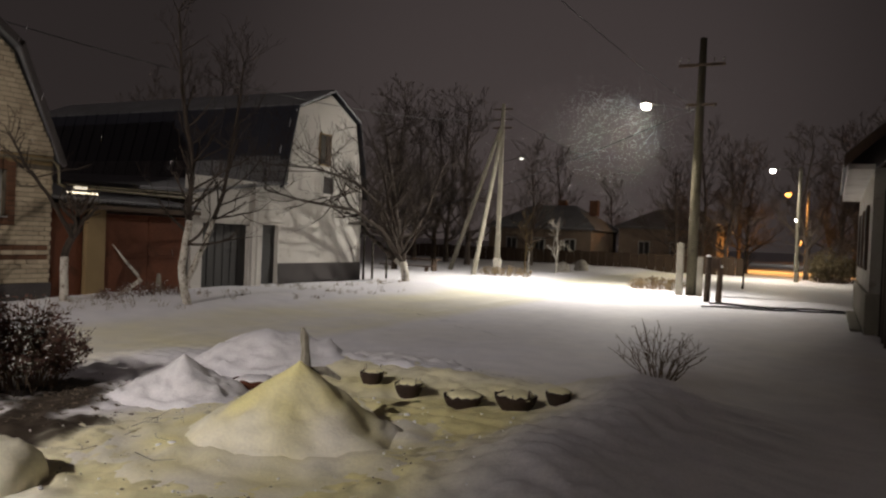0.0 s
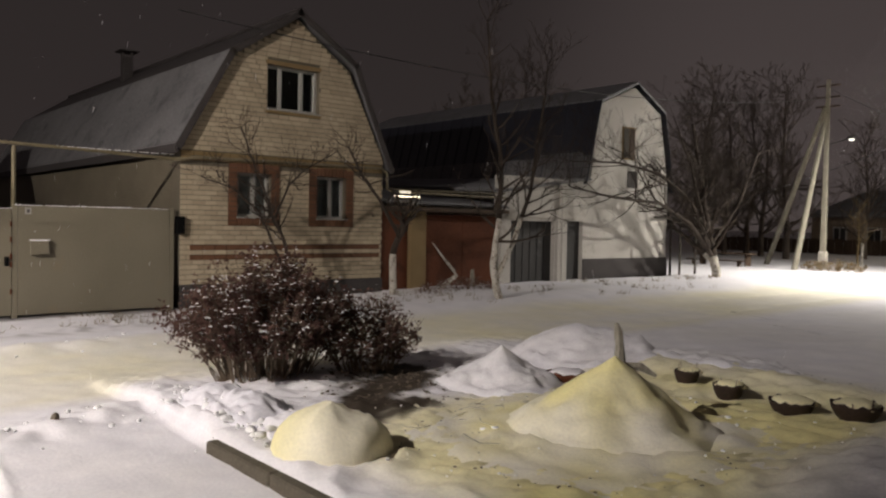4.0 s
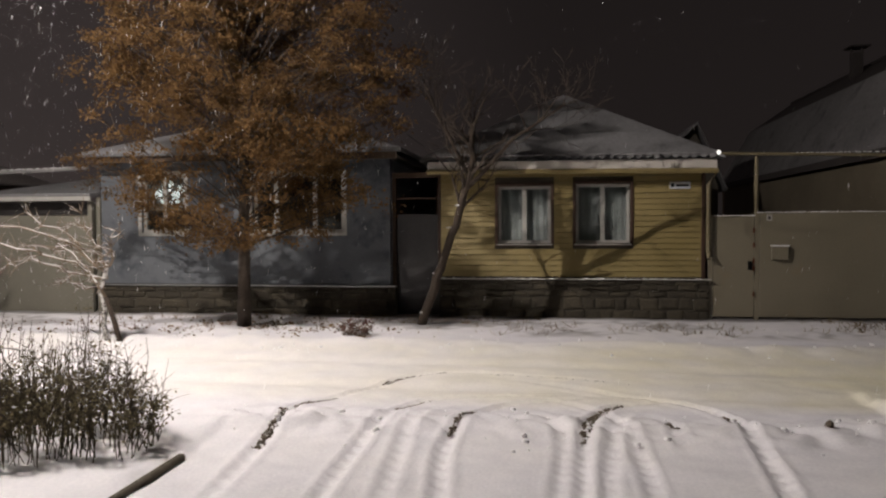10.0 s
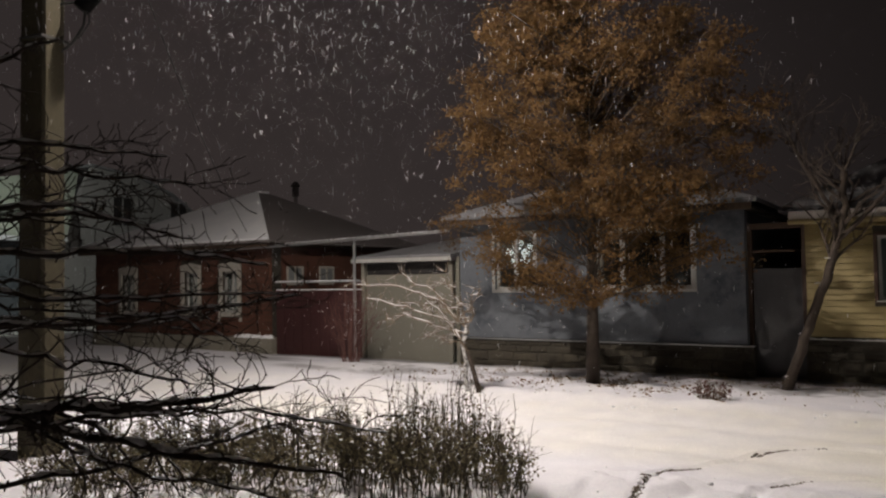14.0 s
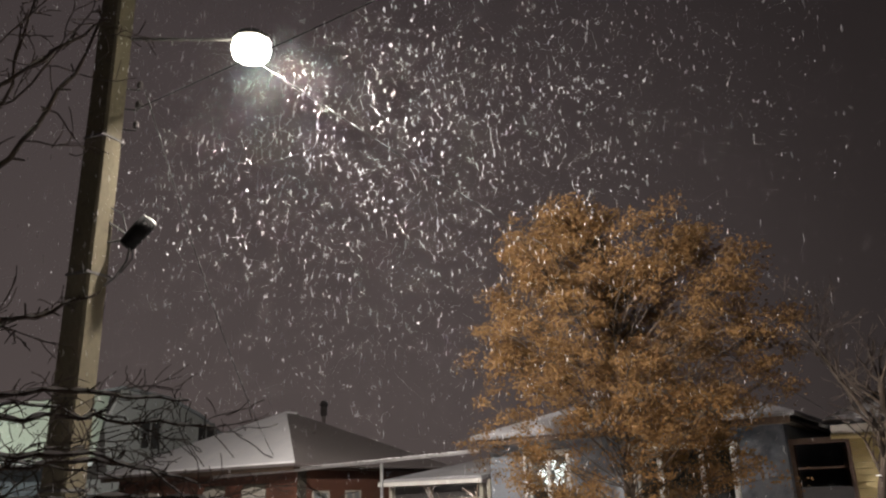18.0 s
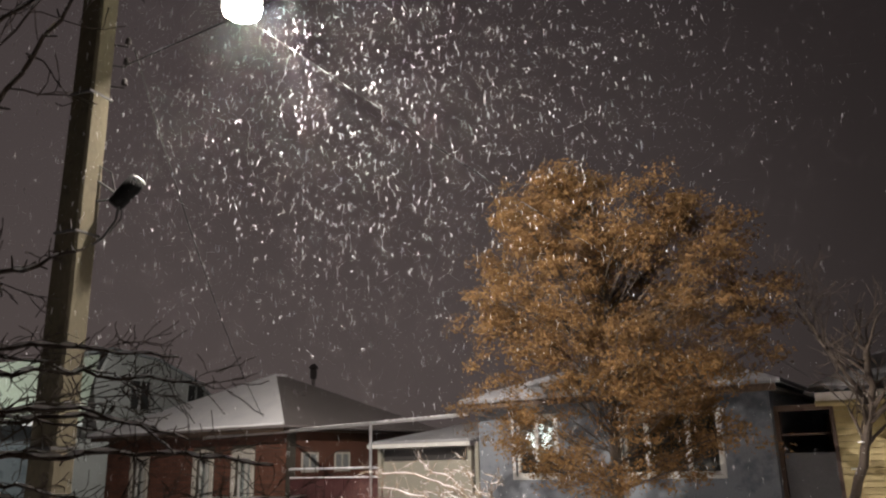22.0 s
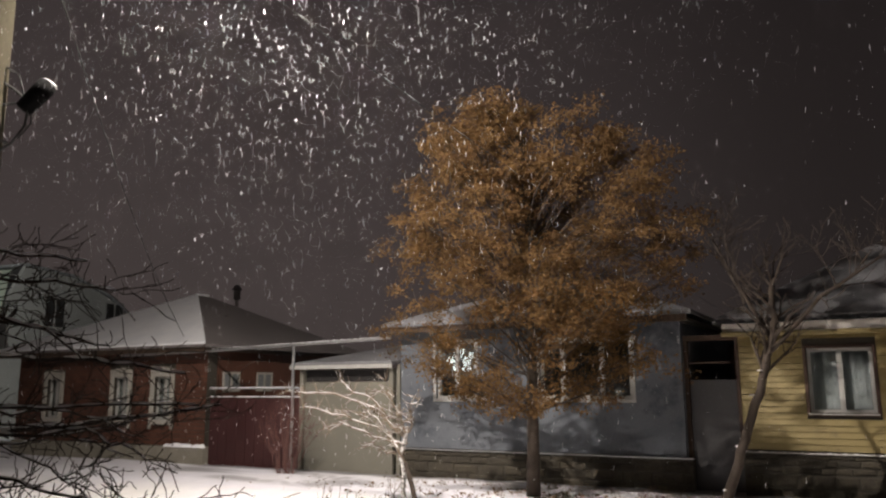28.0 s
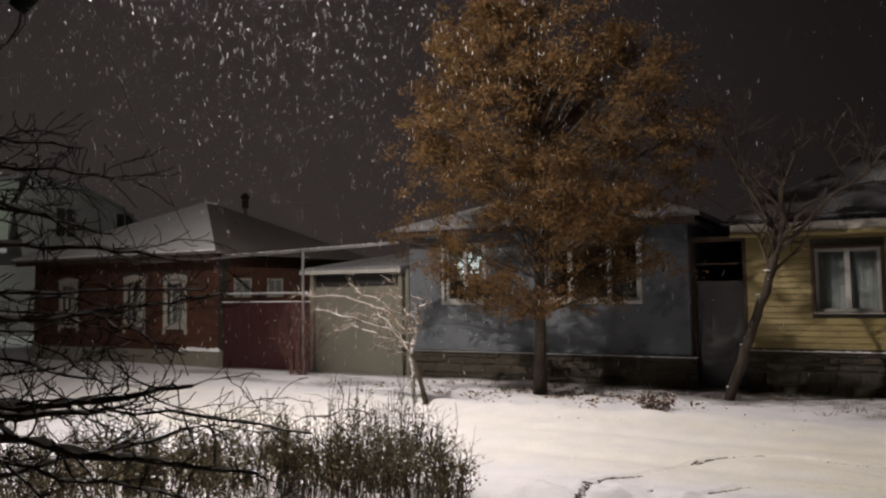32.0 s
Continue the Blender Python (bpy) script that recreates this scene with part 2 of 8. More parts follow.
WHITE_WALL = material("white_rendered_wall", (0.42, 0.40, 0.365), (0.55, 0.53, 0.49), fine=34, coarse=0.9, rough=0.9, bump=0.35, stain=(0.30, 0.27, 0.23), stain_cut=0.64)
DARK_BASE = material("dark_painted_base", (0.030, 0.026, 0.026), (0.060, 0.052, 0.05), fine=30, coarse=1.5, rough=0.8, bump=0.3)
BLACK_DOOR = material("black_steel_door", (0.013, 0.012, 0.012), (0.026, 0.024, 0.023), fine=40, coarse=1.5, rough=0.55, bump=0.1)
BLUE_WALL = material("blue_grey_wall", (0.078, 0.086, 0.098), (0.120, 0.130, 0.143), fine=34, coarse=1.0, rough=0.85, bump=0.35, stain=(0.05, 0.057, 0.067), stain_cut=0.60)
GREY_GATE = material("grey_steel_gate", (0.042, 0.041, 0.042), (0.066, 0.065, 0.066), fine=36, coarse=1.0, rough=0.5, bump=0.15)
CREAM_PANEL = material("cream_garage_panel", (0.135, 0.13, 0.105), (0.18, 0.172, 0.14), fine=34, coarse=1.0, rough=0.7, bump=0.25, stain=(0.17, 0.155, 0.11), stain_cut=0.66)
MAROON = material("maroon_sheet_fence", (0.034, 0.012, 0.012), (0.056, 0.020, 0.019), fine=34, coarse=1.0, rough=0.5, bump=0.2)
RED_HOUSE_BRICK = material("dark_red_brick", (0.066, 0.027, 0.016), (0.110, 0.046, 0.028), fine=40, coarse=1.3, rough=0.85, bump=0.4, vary=0.22)
CONCRETE = material("weathered_concrete", (0.17, 0.157, 0.125), (0.27, 0.25, 0.20), fine=40, coarse=2.5, rough=0.9, bump=0.5, stain=(0.20, 0.18, 0.14))
POLE_CONCRETE = material("grimy_pole_concrete", (0.060, 0.053, 0.035), (0.10, 0.088, 0.060), fine=40, coarse=2.0, rough=0.95, bump=0.5, stain=(0.05, 0.044, 0.032), stretch=(1, 1, 0.3), spec=0.1)
BARK = material("dark_bark", (0.022, 0.016, 0.012), (0.062, 0.046, 0.034), fine=60, coarse=6, rough=0.95, bump=0.8, depth=0.008)
# far bark is paled: haze and lamp light are put into its colour
HAZY_BARK = material("haze_paled_far_bark", (0.055, 0.042, 0.034), (0.12, 0.095, 0.078), fine=30, coarse=4, rough=0.95, bump=0.4)
TWIG = material("thin_twig_bark", (0.10, 0.075, 0.052), (0.20, 0.155, 0.11), fine=60, coarse=6, rough=0.9, bump=0.3)
PALE_WOOD = material("frost_grey_wood", (0.20, 0.185, 0.15), (0.36, 0.335, 0.28), fine=40, coarse=5, rough=0.9, bump=0.7, stretch=(1, 1, 0.2))
FROSTED_BARK = material("frosted_knobbly_bark", (0.45, 0.44, 0.42), (0.70, 0.69, 0.67), fine=60, coarse=11, rough=0.95, bump=0.9, depth=0.012, stain=(0.035, 0.026, 0.02), stain_cut=0.52)
WHITEWASH = material("whitewashed_bark", (0.36, 0.335, 0.285), (0.58, 0.55, 0.49), fine=40, coarse=5, rough=0.95, bump=0.8, depth=0.008, stain=(0.12, 0.09, 0.07), stain_cut=0.58)
OAK_LEAF = material("dry_orange_leaf", (0.098, 0.056, 0.024), (0.235, 0.142, 0.060), fine=14, coarse=1.1, rough=0.85, bump=0.1, vary=0.22, spec=0.15)
BUSH_LEAF = material("withered_purple_leaf", (0.075, 0.035, 0.030), (0.20, 0.115, 0.095), fine=30, coarse=2, rough=0.8, bump=0.2, vary=0.4)
HEDGE_LEAF = material("olive_hedge_leaf", (0.11, 0.094, 0.048), (0.25, 0.21, 0.125), fine=30, coarse=2, rough=0.75, bump=0.2, vary=0.4)
DRY_GRASS = material("dry_grass", (0.14, 0.10, 0.05), (0.28, 0.21, 0.11), fine=30, coarse=3, rough=0.9, bump=0.1, vary=0.3)
RUBBER = material("old_black_rubber", (0.016, 0.014, 0.012), (0.04, 0.034, 0.028), fine=40, coarse=4, rough=0.8, bump=0.4)
BOWL_RUBBER = material("brown_weathered_rubber", (0.022, 0.014, 0.010), (0.050, 0.031, 0.022), fine=40, coarse=4, rough=0.85, bump=0.4)
STEEL = material("galvanised_steel", (0.32, 0.32, 0.32), (0.46, 0.46, 0.45), fine=50, coarse=3, rough=0.4, metal=0.8, bump=0.1)
PORCELAIN = material("insulator_porcelain", (0.30, 0.28, 0.25), (0.42, 0.40, 0.36), fine=50, coarse=4, rough=0.25, bump=0.05)
BLACK_PLASTIC = material("black_plastic", (0.004, 0.004, 0.004), (0.007, 0.007, 0.007), fine=60, coarse=4, rough=0.9, bump=0.05, spec=0.05)
CABLE = material("black_cable", (0.02, 0.02, 0.02), (0.05, 0.05, 0.05), fine=60, coarse=4, rough=0.6, bump=0.05)
SOIL = material("bare_dark_soil", (0.06, 0.048, 0.036), (0.14, 0.112, 0.085), fine=40, coarse=5, rough=0.95, bump=0.9, depth=0.02)
CURTAIN = material("grey_net_curtain", (0.15, 0.16, 0.158), (0.21, 0.22, 0.217), fine=20, coarse=2, rough=0.9, bump=0.2, stretch=(1, 6, 0.3))
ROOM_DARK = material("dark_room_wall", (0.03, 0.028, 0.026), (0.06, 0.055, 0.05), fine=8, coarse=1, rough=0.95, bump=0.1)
GLASS = glass_material("window_glass")
DARK_STEEL = material("grimy_dark_steel", (0.035, 0.034, 0.033), (0.07, 0.068, 0.064), fine=50, coarse=3, rough=0.7, metal=0.2, bump=0.1)
DARK_ROOF = material("wet_dark_sheet_roof", (0.13, 0.116, 0.112), (0.18, 0.161, 0.156), fine=24, coarse=0.7, rough=0.6, bump=0.05, spec=0.3)
DIRTY_PLASTER = material("dirty_pale_plaster", (0.30, 0.28, 0.24), (0.42, 0.40, 0.35), fine=30, coarse=0.9, rough=0.9, bump=0.35, stain=(0.20, 0.18, 0.15), stain_cut=0.62)
LAMP_GLASS = glow_material("lit_lamp_lens", (1.0, 0.93, 0.78), 30)
SODIUM_GLASS = glow_material("lit_sodium_lens", (1.0, 0.36, 0.07), 7)

def leafy(m, through_light=0.45):
    """Thin leaves let some of the light through."""
    nodes, links = m.node_tree.nodes, m.node_tree.links
    bsdf = nodes["Principled BSDF"]
    thin = nodes.new("ShaderNodeBsdfTranslucent")
    links.new(bsdf.inputs["Base Color"].links[0].from_socket, thin.inputs["Color"])
    both = nodes.new("ShaderNodeMixShader")
    both.inputs[0].default_value = through_light
    links.new(bsdf.outputs[0], both.inputs[1])
    links.new(thin.outputs[0], both.inputs[2])
    links.new(both.outputs[0], nodes["Material Output"].inputs["Surface"])


for leaf_look in (OAK_LEAF, BUSH_LEAF, HEDGE_LEAF, DRY_GRASS):
    leafy(leaf_look, 0.5)

# ---- builders ----


def mesh_of(name, verts, faces, mat=None, smooth=False):
    me = bpy.data.meshes.new(name)
    me.from_pydata([tuple(v) for v in verts], [], faces)
    if smooth:
        me.polygons.foreach_set("use_smooth", [True] * len(me.polygons))
    if mat:
        me.materials.append(mat)
    me.update()
    return me


def thing(name, at, label, category, group="", kind=""):
    """An empty at the base of a thing that carries its parts."""
    ob = new(name)
    ob.location = at
    return tagged(ob, label, category, group, kind)


def hang(ob, parent):
    ob.parent = parent
    if parent.type == "EMPTY":
        ob.matrix_parent_inverse = Matrix.Translation(-Vector(parent.location))
    return ob


class Shape:
    """Vertices and faces of one mesh, gathered from simple pieces."""

    def __init__(self):
        self.v, self.f = [], []

    def add(self, verts, faces):
        n = len(self.v)
        self.v += [tuple(p) for p in verts]
        self.f += [tuple(i + n for i in face) for face in faces]
        return self

    def box(self, x0, x1, y0, y1, z0, z1, chamfer=0.0):
        if chamfer <= 0:
            self.add([(x, y, z) for x in (x0, x1) for y in (y0, y1) for z in (z0, z1)],
                     [(0, 1, 3, 2), (4, 6, 7, 5), (0, 4, 5, 1), (2, 3, 7, 6), (0, 2, 6, 4), (1, 5, 7, 3)])
            return self
        bm = bmesh.new()
        bmesh.ops.create_cube(bm, size=1.0)
        for v in bm.verts:
            v.co = Vector(((x0 + x1) / 2 + v.co.x * (x1 - x0), (y0 + y1) / 2 + v.co.y * (y1 - y0), (z0 + z1) / 2 + v.co.z * (z1 - z0)))
        bmesh.ops.bevel(bm, geom=bm.edges[:], offset=chamfer, segments=1, affect="EDGES", profile=0.5)
        bm.verts.index_update()
        self.add([v.co for v in bm.verts], [[v.index for v in f.verts] for f in bm.faces])
        bm.free()
        return self

    def tube(self, points, radii, sides=6, caps=True):
        pts = [Vector(p) for p in points]
        rings = []
        up = Vector((0.13, 0.21, 0.97))
        for i, p in enumerate(pts):
            d = (pts[min(i + 1, len(pts) - 1)] - pts[max(i - 1, 0)])
            if d.length < 1e-6:
                d = Vector((0, 0, 1))
            d.normalize()
            a = d.cross(up if abs(d.dot(up)) < 0.95 else Vector((1, 0, 0))).normalized()
            b = d.cross(a)
            r = radii[i] if hasattr(radii, "__len__") else radii
            rings.append([p + a * (r * math.cos(2 * math.pi * k / sides)) + b * (r * math.sin(2 * math.pi * k / sides)) for k in range(sides)])
        verts = [v for ring in rings for v in ring]
        faces = [(i * sides + k, i * sides + (k + 1) % sides, (i + 1) * sides + (k + 1) % sides, (i + 1) * sides + k)
                 for i in range(len(rings) - 1) for k in range(sides)]
        if caps:
            faces += [tuple(range(sides))[::-1], tuple((len(rings) - 1) * sides + k for k in range(sides))]
        return self.add(verts, faces)

    def lathe(self, at, profile, sides=16):
        """A profile of (radius, height) pairs turned round an upright axis."""
        at = Vector(at)
        verts = [at + Vector((r * math.cos(2 * math.pi * k / sides), r * math.sin(2 * math.pi * k / sides), z)) for r, z in profile for k in range(sides)]
        faces = [(i * sides + k, i * sides + (k + 1) % sides, (i + 1) * sides + (k + 1) % sides, (i + 1) * sides + k)
                 for i in range(len(profile) - 1) for k in range(sides)]
        faces += [tuple(range(sides))[::-1], tuple((len(profile) - 1) * sides + k for k in range(sides))]
        return self.add(verts, faces)

    def prism(self, outline, x0, x1):
        """An outline of (y, z) pairs drawn out between two x."""
        n = len(outline)
        verts = [(x0, y, z) for y, z in outline] + [(x1, y, z) for y, z in outline]
        faces = [tuple(range(n)), tuple(range(2 * n - 1, n - 1, -1))] + [(k, k + n, (k + 1) % n + n, (k + 1) % n) for k in range(n)]
        return self.add(verts, faces)

    def slab(self, corners, thick):
        """A flat plate: its upper corners, and the same thick metres lower."""
        n = len(corners)
        verts = [Vector(c) for c in corners] + [Vector(c) - Vector((0, 0, thick)) for c in corners]
        return self.add(verts, [tuple(range(n)), tuple(range(2 * n - 1, n - 1, -1))] + [(k, k + n, (k + 1) % n + n, (k + 1) % n) for k in range(n)])

    def cells(self, ys, zs, x0, x1, solid):
        """A wall on a grid of cells, with holes where solid(i, j) is false."""
        for i in range(len(ys) - 1):
            for j in range(len(zs) - 1):
                if not solid(i, j):
                    continue
                a, b, c, d = ys[i], ys[i + 1], zs[j], zs[j + 1]
                quads = [[(x1, a, c), (x1, b, c), (x1, b, d), (x1, a, d)], [(x0, a, c), (x0, a, d), (x0, b, d), (x0, b, c)]]
                for di, dj, q in ((-1, 0, [(x0, a, c), (x1, a, c), (x1, a, d), (x0, a, d)]), (1, 0, [(x0, b, c), (x0, b, d), (x1, b, d), (x1, b, c)]),
                                  (0, -1, [(x0, a, c), (x0, b, c), (x1, b, c), (x1, a, c)]), (0, 1, [(x0, a, d), (x1, a, d), (x1, b, d), (x0, b, d)])):
                    k, l = i + di, j + dj
                    if not (0 <= k < len(ys) - 1 and 0 <= l < len(zs) - 1) or not solid(k, l):
                        quads.append(q)
                for q in quads:
                    self.add(q, [(0, 1, 2, 3)])
        return self


def part(name, shape, mat, parent, label="", smooth=False, kind=""):
    ob = new(name, mesh_of(name, shape.v, shape.f, mat, smooth))
    if parent is not None:
        hang(ob, parent)
    return tagged(ob, label, kind=kind)


def solo(name, shape, mat, label, category, kind="", group="", smooth=False):
    ob = new(name, mesh_of(name, shape.v, shape.f, mat, smooth))
    return tagged(ob, label, category, group, kind)


def wall_with_holes(y0, y1, z0, z1, x0, x1, holes):
    ys = sorted({y0, y1, *[h[0] for h in holes], *[h[1] for h in holes]})
    zs = sorted({z0, z1, *[h[2] for h in holes], *[h[3] for h in holes]})

    def solid(i, j):
        y, z = (ys[i] + ys[i + 1]) / 2, (zs[j] + zs[j + 1]) / 2
        return not any(h[0] < y < h[1] and h[2] < z < h[3] for h in holes)

    return Shape().cells(ys, zs, x0, x1, solid)


def shared_piece(name, me, parent, at):
    ob = new(name, me)
    hang(ob, parent)
    ob.location = at
    return ob


def courses(parent, name, mat, y0, y1, z0, z1, face, length, height, joint, proud, blocked, limit=300, edge=None, rng=None, jitter=0.0):
    """Bricks in running bond on a wall at x = face: the first ones as parts, the rest joined. blocked: holes; edge(z): the wall's reach at a height."""
    rng = rng or random.Random(4)
    cache, rest, made, row, z = {}, Shape(), 0, 0, z0
    while z < z1 - height * 0.5:
        lo, hi = (y0, y1) if edge is None else (max(y0, edge(z + height)[0]), min(y1, edge(z + height)[1]))
        y = lo - (length / 2 if row % 2 else 0)
        while y < hi - 0.03:
            a, b = max(y, lo), min(y + length - joint, hi)
            spans = [(a, b)]
            for h in blocked:
                if h[2] < z + height - joint and h[3] > z:
                    spans = [s for c, d in spans for s in ((c, min(d, h[0])), (max(c, h[1]), d)) if s[1] - s[0] > 0.03]
            for c, d in spans:
                if d - c <= 0.03:
                    continue
                out = proud + rng.uniform(-jitter, jitter)
                if made < limit:
                    key = round(d - c, 2)
                    if key not in cache:
                        cache[key] = mesh_of(name, *piece_box(key, height - joint, proud), mat)
                    shared_piece(name, cache[key], parent, (face + out - proud, c, z))
                    made += 1
                else:
                    rest.box(face - 0.01, face + out, c, d, z, z + height - joint)
            y += length
        z += height
        row += 1
    if rest.v:
        part(name + "work", rest, mat, parent, kind="stuff")


def piece_box(wide, high, deep, c=0.004):
    """A brick-like box with a chamfered front, back at x = -0.01."""
    v = [(-0.01, 0, 0), (-0.01, wide, 0), (-0.01, wide, high), (-0.01, 0, high), (deep - c, 0, 0), (deep - c, wide, 0), (deep - c, wide, high), (deep - c, 0, high),
         (deep, c, c), (deep, wide - c, c), (deep, wide - c, high - c), (deep, c, high - c)]
    f = [(0, 1, 5, 4), (1, 2, 6, 5), (2, 3, 7, 6), (3, 0, 4, 7), (4, 5, 9, 8), (5, 6, 10, 9), (6, 7, 11, 10), (7, 4, 8, 11), (8, 9, 10, 11), (0, 3, 2, 1)]
    return v, f


def window(parent, y0, y1, z0, z1, face, bars=(0.5,), frame_mat=None, sash=0.055, curtain=True, sill=True, back=0.14, label="", curtain_reach=(0.0, 1.0), lit=False):
    """A window set into a hole: frame, sashes, panes, sill and what hangs behind."""
    frame_mat = frame_mat or WHITE_PVC
    x0, x1 = face - back - 0.06, face - back + 0.01
    mids = [y0 + (y1 - y0) * k for k in bars]
    edges = [y0 + sash * 0.5, *mids, y1 - sash * 0.5]
    lights = [(a + sash * (0.5 if n == 0 else 0.75), b - sash * (0.5 if n == len(mids) else 0.75), z0 + sash, z1 - sash) for n, (a, b) in enumerate(zip(edges, edges[1:]))]
    s = wall_with_holes(y0, y1, z0, z1, x0, x1, lights)
    win = part("window", s, frame_mat, parent, label)
    for a, b in zip(edges, edges[1:]):
        pane = part("pane", Shape().box(x0 + 0.02, x0 + 0.03, a, b, z0 + sash * 0.5, z1 - sash * 0.5), GLASS, win)
        pane.visible_shadow = False
    if sill:
        part("sill", Shape().box(face - back, face + 0.05, y0 - 0.03, y1 + 0.03, z0 - 0.03, z0 - 0.004, 0.005), frame_mat, win)
    if curtain:
        a, b = y0 + (y1 - y0) * curtain_reach[0], y0 + (y1 - y0) * curtain_reach[1]
        n = max(8, int((b - a) / 0.025))
        v, f = [], []
        for k in range(n + 1):
            y = a + (b - a) * k / n
            x = x0 - 0.08 + 0.0035 * math.sin(k * 1.15) + 0.003 * math.sin(k * 0.41)
            v += [(x, y, z0 - 0.05), (x, y, z1 + 0.03)]
            if k:
                f.append((2 * k - 2, 2 * k, 2 * k + 1, 2 * k - 1))
        part("curtain", Shape().add(v, f), CURTAIN, win, "grey net curtain")
    if lit:
        room = Shape().box(x0 - 1.5, x0 - 1.46, y0 - 0.5, y1 + 0.5, z0 - 0.6, z1 + 0.25).box(x0 - 1.46, x0 - 0.05, y0 - 0.54, y0 - 0.5, z0 - 0.6, z1 + 0.25).box(x0 - 1.46, x0 - 0.05, y1 + 0.5, y1 + 0.54, z0 - 0.6, z1 + 0.25).box(x0 - 1.5, x0 - 0.05, y0 - 0.5, y1 + 0.5, z1 + 0.25, z1 + 0.29)
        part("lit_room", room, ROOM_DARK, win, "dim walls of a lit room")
        bulbs = Shape()
        for n, (dy, dz, r) in enumerate(((-0.30, 0.10, 0.09), (-0.12, 0.22, 0.10), (0.06, 0.08, 0.09), (0.22, 0.20, 0.08), (-0.18, -0.06, 0.08), (0.04, -0.10, 0.10), (-0.02, 0.32, 0.07))):
            bulbs.lathe((x0 - 0.45 - 0.04 * (n % 3), (y0 + y1) / 2 - 0.12 + dy, z1 - 0.46 + dz - 0.08), [(r * 0.3, 0.0), (r * 0.85, r * 0.4), (r, r), (r * 0.75, r * 1.6), (r * 0.2, r * 2)], 10)
        part("ceiling_lamp", bulbs, glow_material("lit_ceiling_globe", (0.92, 1.0, 0.97), 3.0), win, "cluster of lit ceiling bulbs", smooth=True)
        net = Shape()
        for k in range(30):
            a = y0 + 0.05 + (y1 - y0 - 0.1) * k / 30
            net.box(x0 - 0.09, x0 - 0.084 + 0.006 * (k % 2), a, a + 0.012, z0 + 0.45, z1 - 0.04)
        part("net_curtain", net, CURTAIN, win, "open-meshed net curtain in the light")
        return win
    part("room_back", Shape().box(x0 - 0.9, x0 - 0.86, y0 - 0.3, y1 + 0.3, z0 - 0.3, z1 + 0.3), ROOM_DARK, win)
    return win


def corrugated(corners, waves, amp):
    """A roof sheet with waves across its width. corners: two along the lower edge, two along the upper edge."""
    a, b, c, d = [Vector(p) for p in corners]
    nrm = (b - a).cross(d - a).normalized()
    s, n = Shape(), waves * 4
    v, f = [], []
    for k in range(n + 1):
        w = amp * math.sin(2 * math.pi * k / 4.0 + 0.4)
        for low, high in (((a, b), (d, c)),):
            p, q = low[0].lerp(low[1], k / n), high[0].lerp(high[1], k / n)
            v += [p + nrm * w, q + nrm * w]
        if k:
            f.append((2 * k - 2, 2 * k, 2 * k + 1, 2 * k - 1))
    return s.add(v, f)


def grow(rng, start, direction, length, radius, depth, wood, tips, spread=0.6, lift=0.1, wobble=0.18, sides=5, split=(2, 4), shrink=0.68, steps=5, taper=0.55, min_r=0.004, along=None):
    """A limb with bends and side limbs."""
    p, d = Vector(start), Vector(direction).normalized()
    pts, radii = [p.copy()], [radius]
    for k in range(steps):
        d = (d + Vector((rng.gauss(0, wobble), rng.gauss(0, wobble), rng.gauss(0, wobble) + lift)) * 0.6).normalized()
        p = p + d * (length / steps)
        pts.append(p.copy())
        radii.append(max(radius * (1 - (1 - taper) * (k + 1) / steps), min_r))
        if along is not None:
            along.append((p.copy(), d.copy(), depth, radii[-1]))
        if depth > 0 and k >= 1 and rng.random() < 0.75:
            side = Vector((rng.gauss(0, 1), rng.gauss(0, 1), rng.gauss(0.2, 0.7))).normalized()
            grow(rng, p, (d + side * spread * 1.3).normalized(), length * shrink * rng.uniform(0.6, 1.0), radii[-1] * 0.6, depth - 1, wood, tips, spread, lift, wobble, max(3, sides - 1), split, shrink, max(3, steps - 1), taper, min_r, along)
    wood.tube(pts, radii, sides, caps=False)
    if depth > 0:
        for _ in range(rng.randint(*split) - 1):
            side = Vector((rng.gauss(0, 1), rng.gauss(0, 1), rng.gauss(0, 0.6))).normalized()
            grow(rng, p, (d + side * spread).normalized(), length * shrink, radii[-1] * 0.75, depth - 1, wood, tips, spread, lift, wobble, max(3, sides - 1), split, shrink, max(3, steps - 1), taper, min_r, along)
    else:
        tips.append((p.copy(), d.copy()))


def leaf_into(shape, rng, at, size):
    """A small folded leaf of two triangles along a midrib."""
    d = Vector((rng.gauss(0, 1), rng.gauss(0, 1), rng.gauss(-0.3, 0.7))).normalized()
    a = d.cross(Vector((rng.gauss(0, 1), rng.gauss(0, 1), rng.gauss(0, 1)))).normalized()
    n = d.cross(a) * (size * 0.18)
    at = Vector(at)
    shape.add([at, at + d * size * 0.5 + a * size * 0.32 + n, at + d * size, at + d * size * 0.5 - a * size * 0.32 + n], [(0, 1, 2), (0, 2, 3)])


def flake_cap(shape, rng, at, r, h, sides=7):
    """A little heap of snow with an uneven rim."""
    at = Vector(at)
    ring = [at + Vector((math.cos(2 * math.pi * k / sides) * r * rng.uniform(0.75, 1.2), math.sin(2 * math.pi * k / sides) * r * rng.uniform(0.75, 1.2), 0)) for k in range(sides)]
    mid = [at + (p - at) * 0.6 + Vector((0, 0, h * rng.uniform(0.6, 0.9))) for p in ring]
    v = ring + mid + [at + Vector((0, 0, h))]
    f = [(k, (k + 1) % sides, sides + (k + 1) % sides, sides + k) for k in range(sides)] + [(sides + k, sides + (k + 1) % sides, 2 * sides) for k in range(sides)]
    shape.add(v, f + [tuple(range(sides))[::-1]])

# ---- ground ----
FACE = -15.0


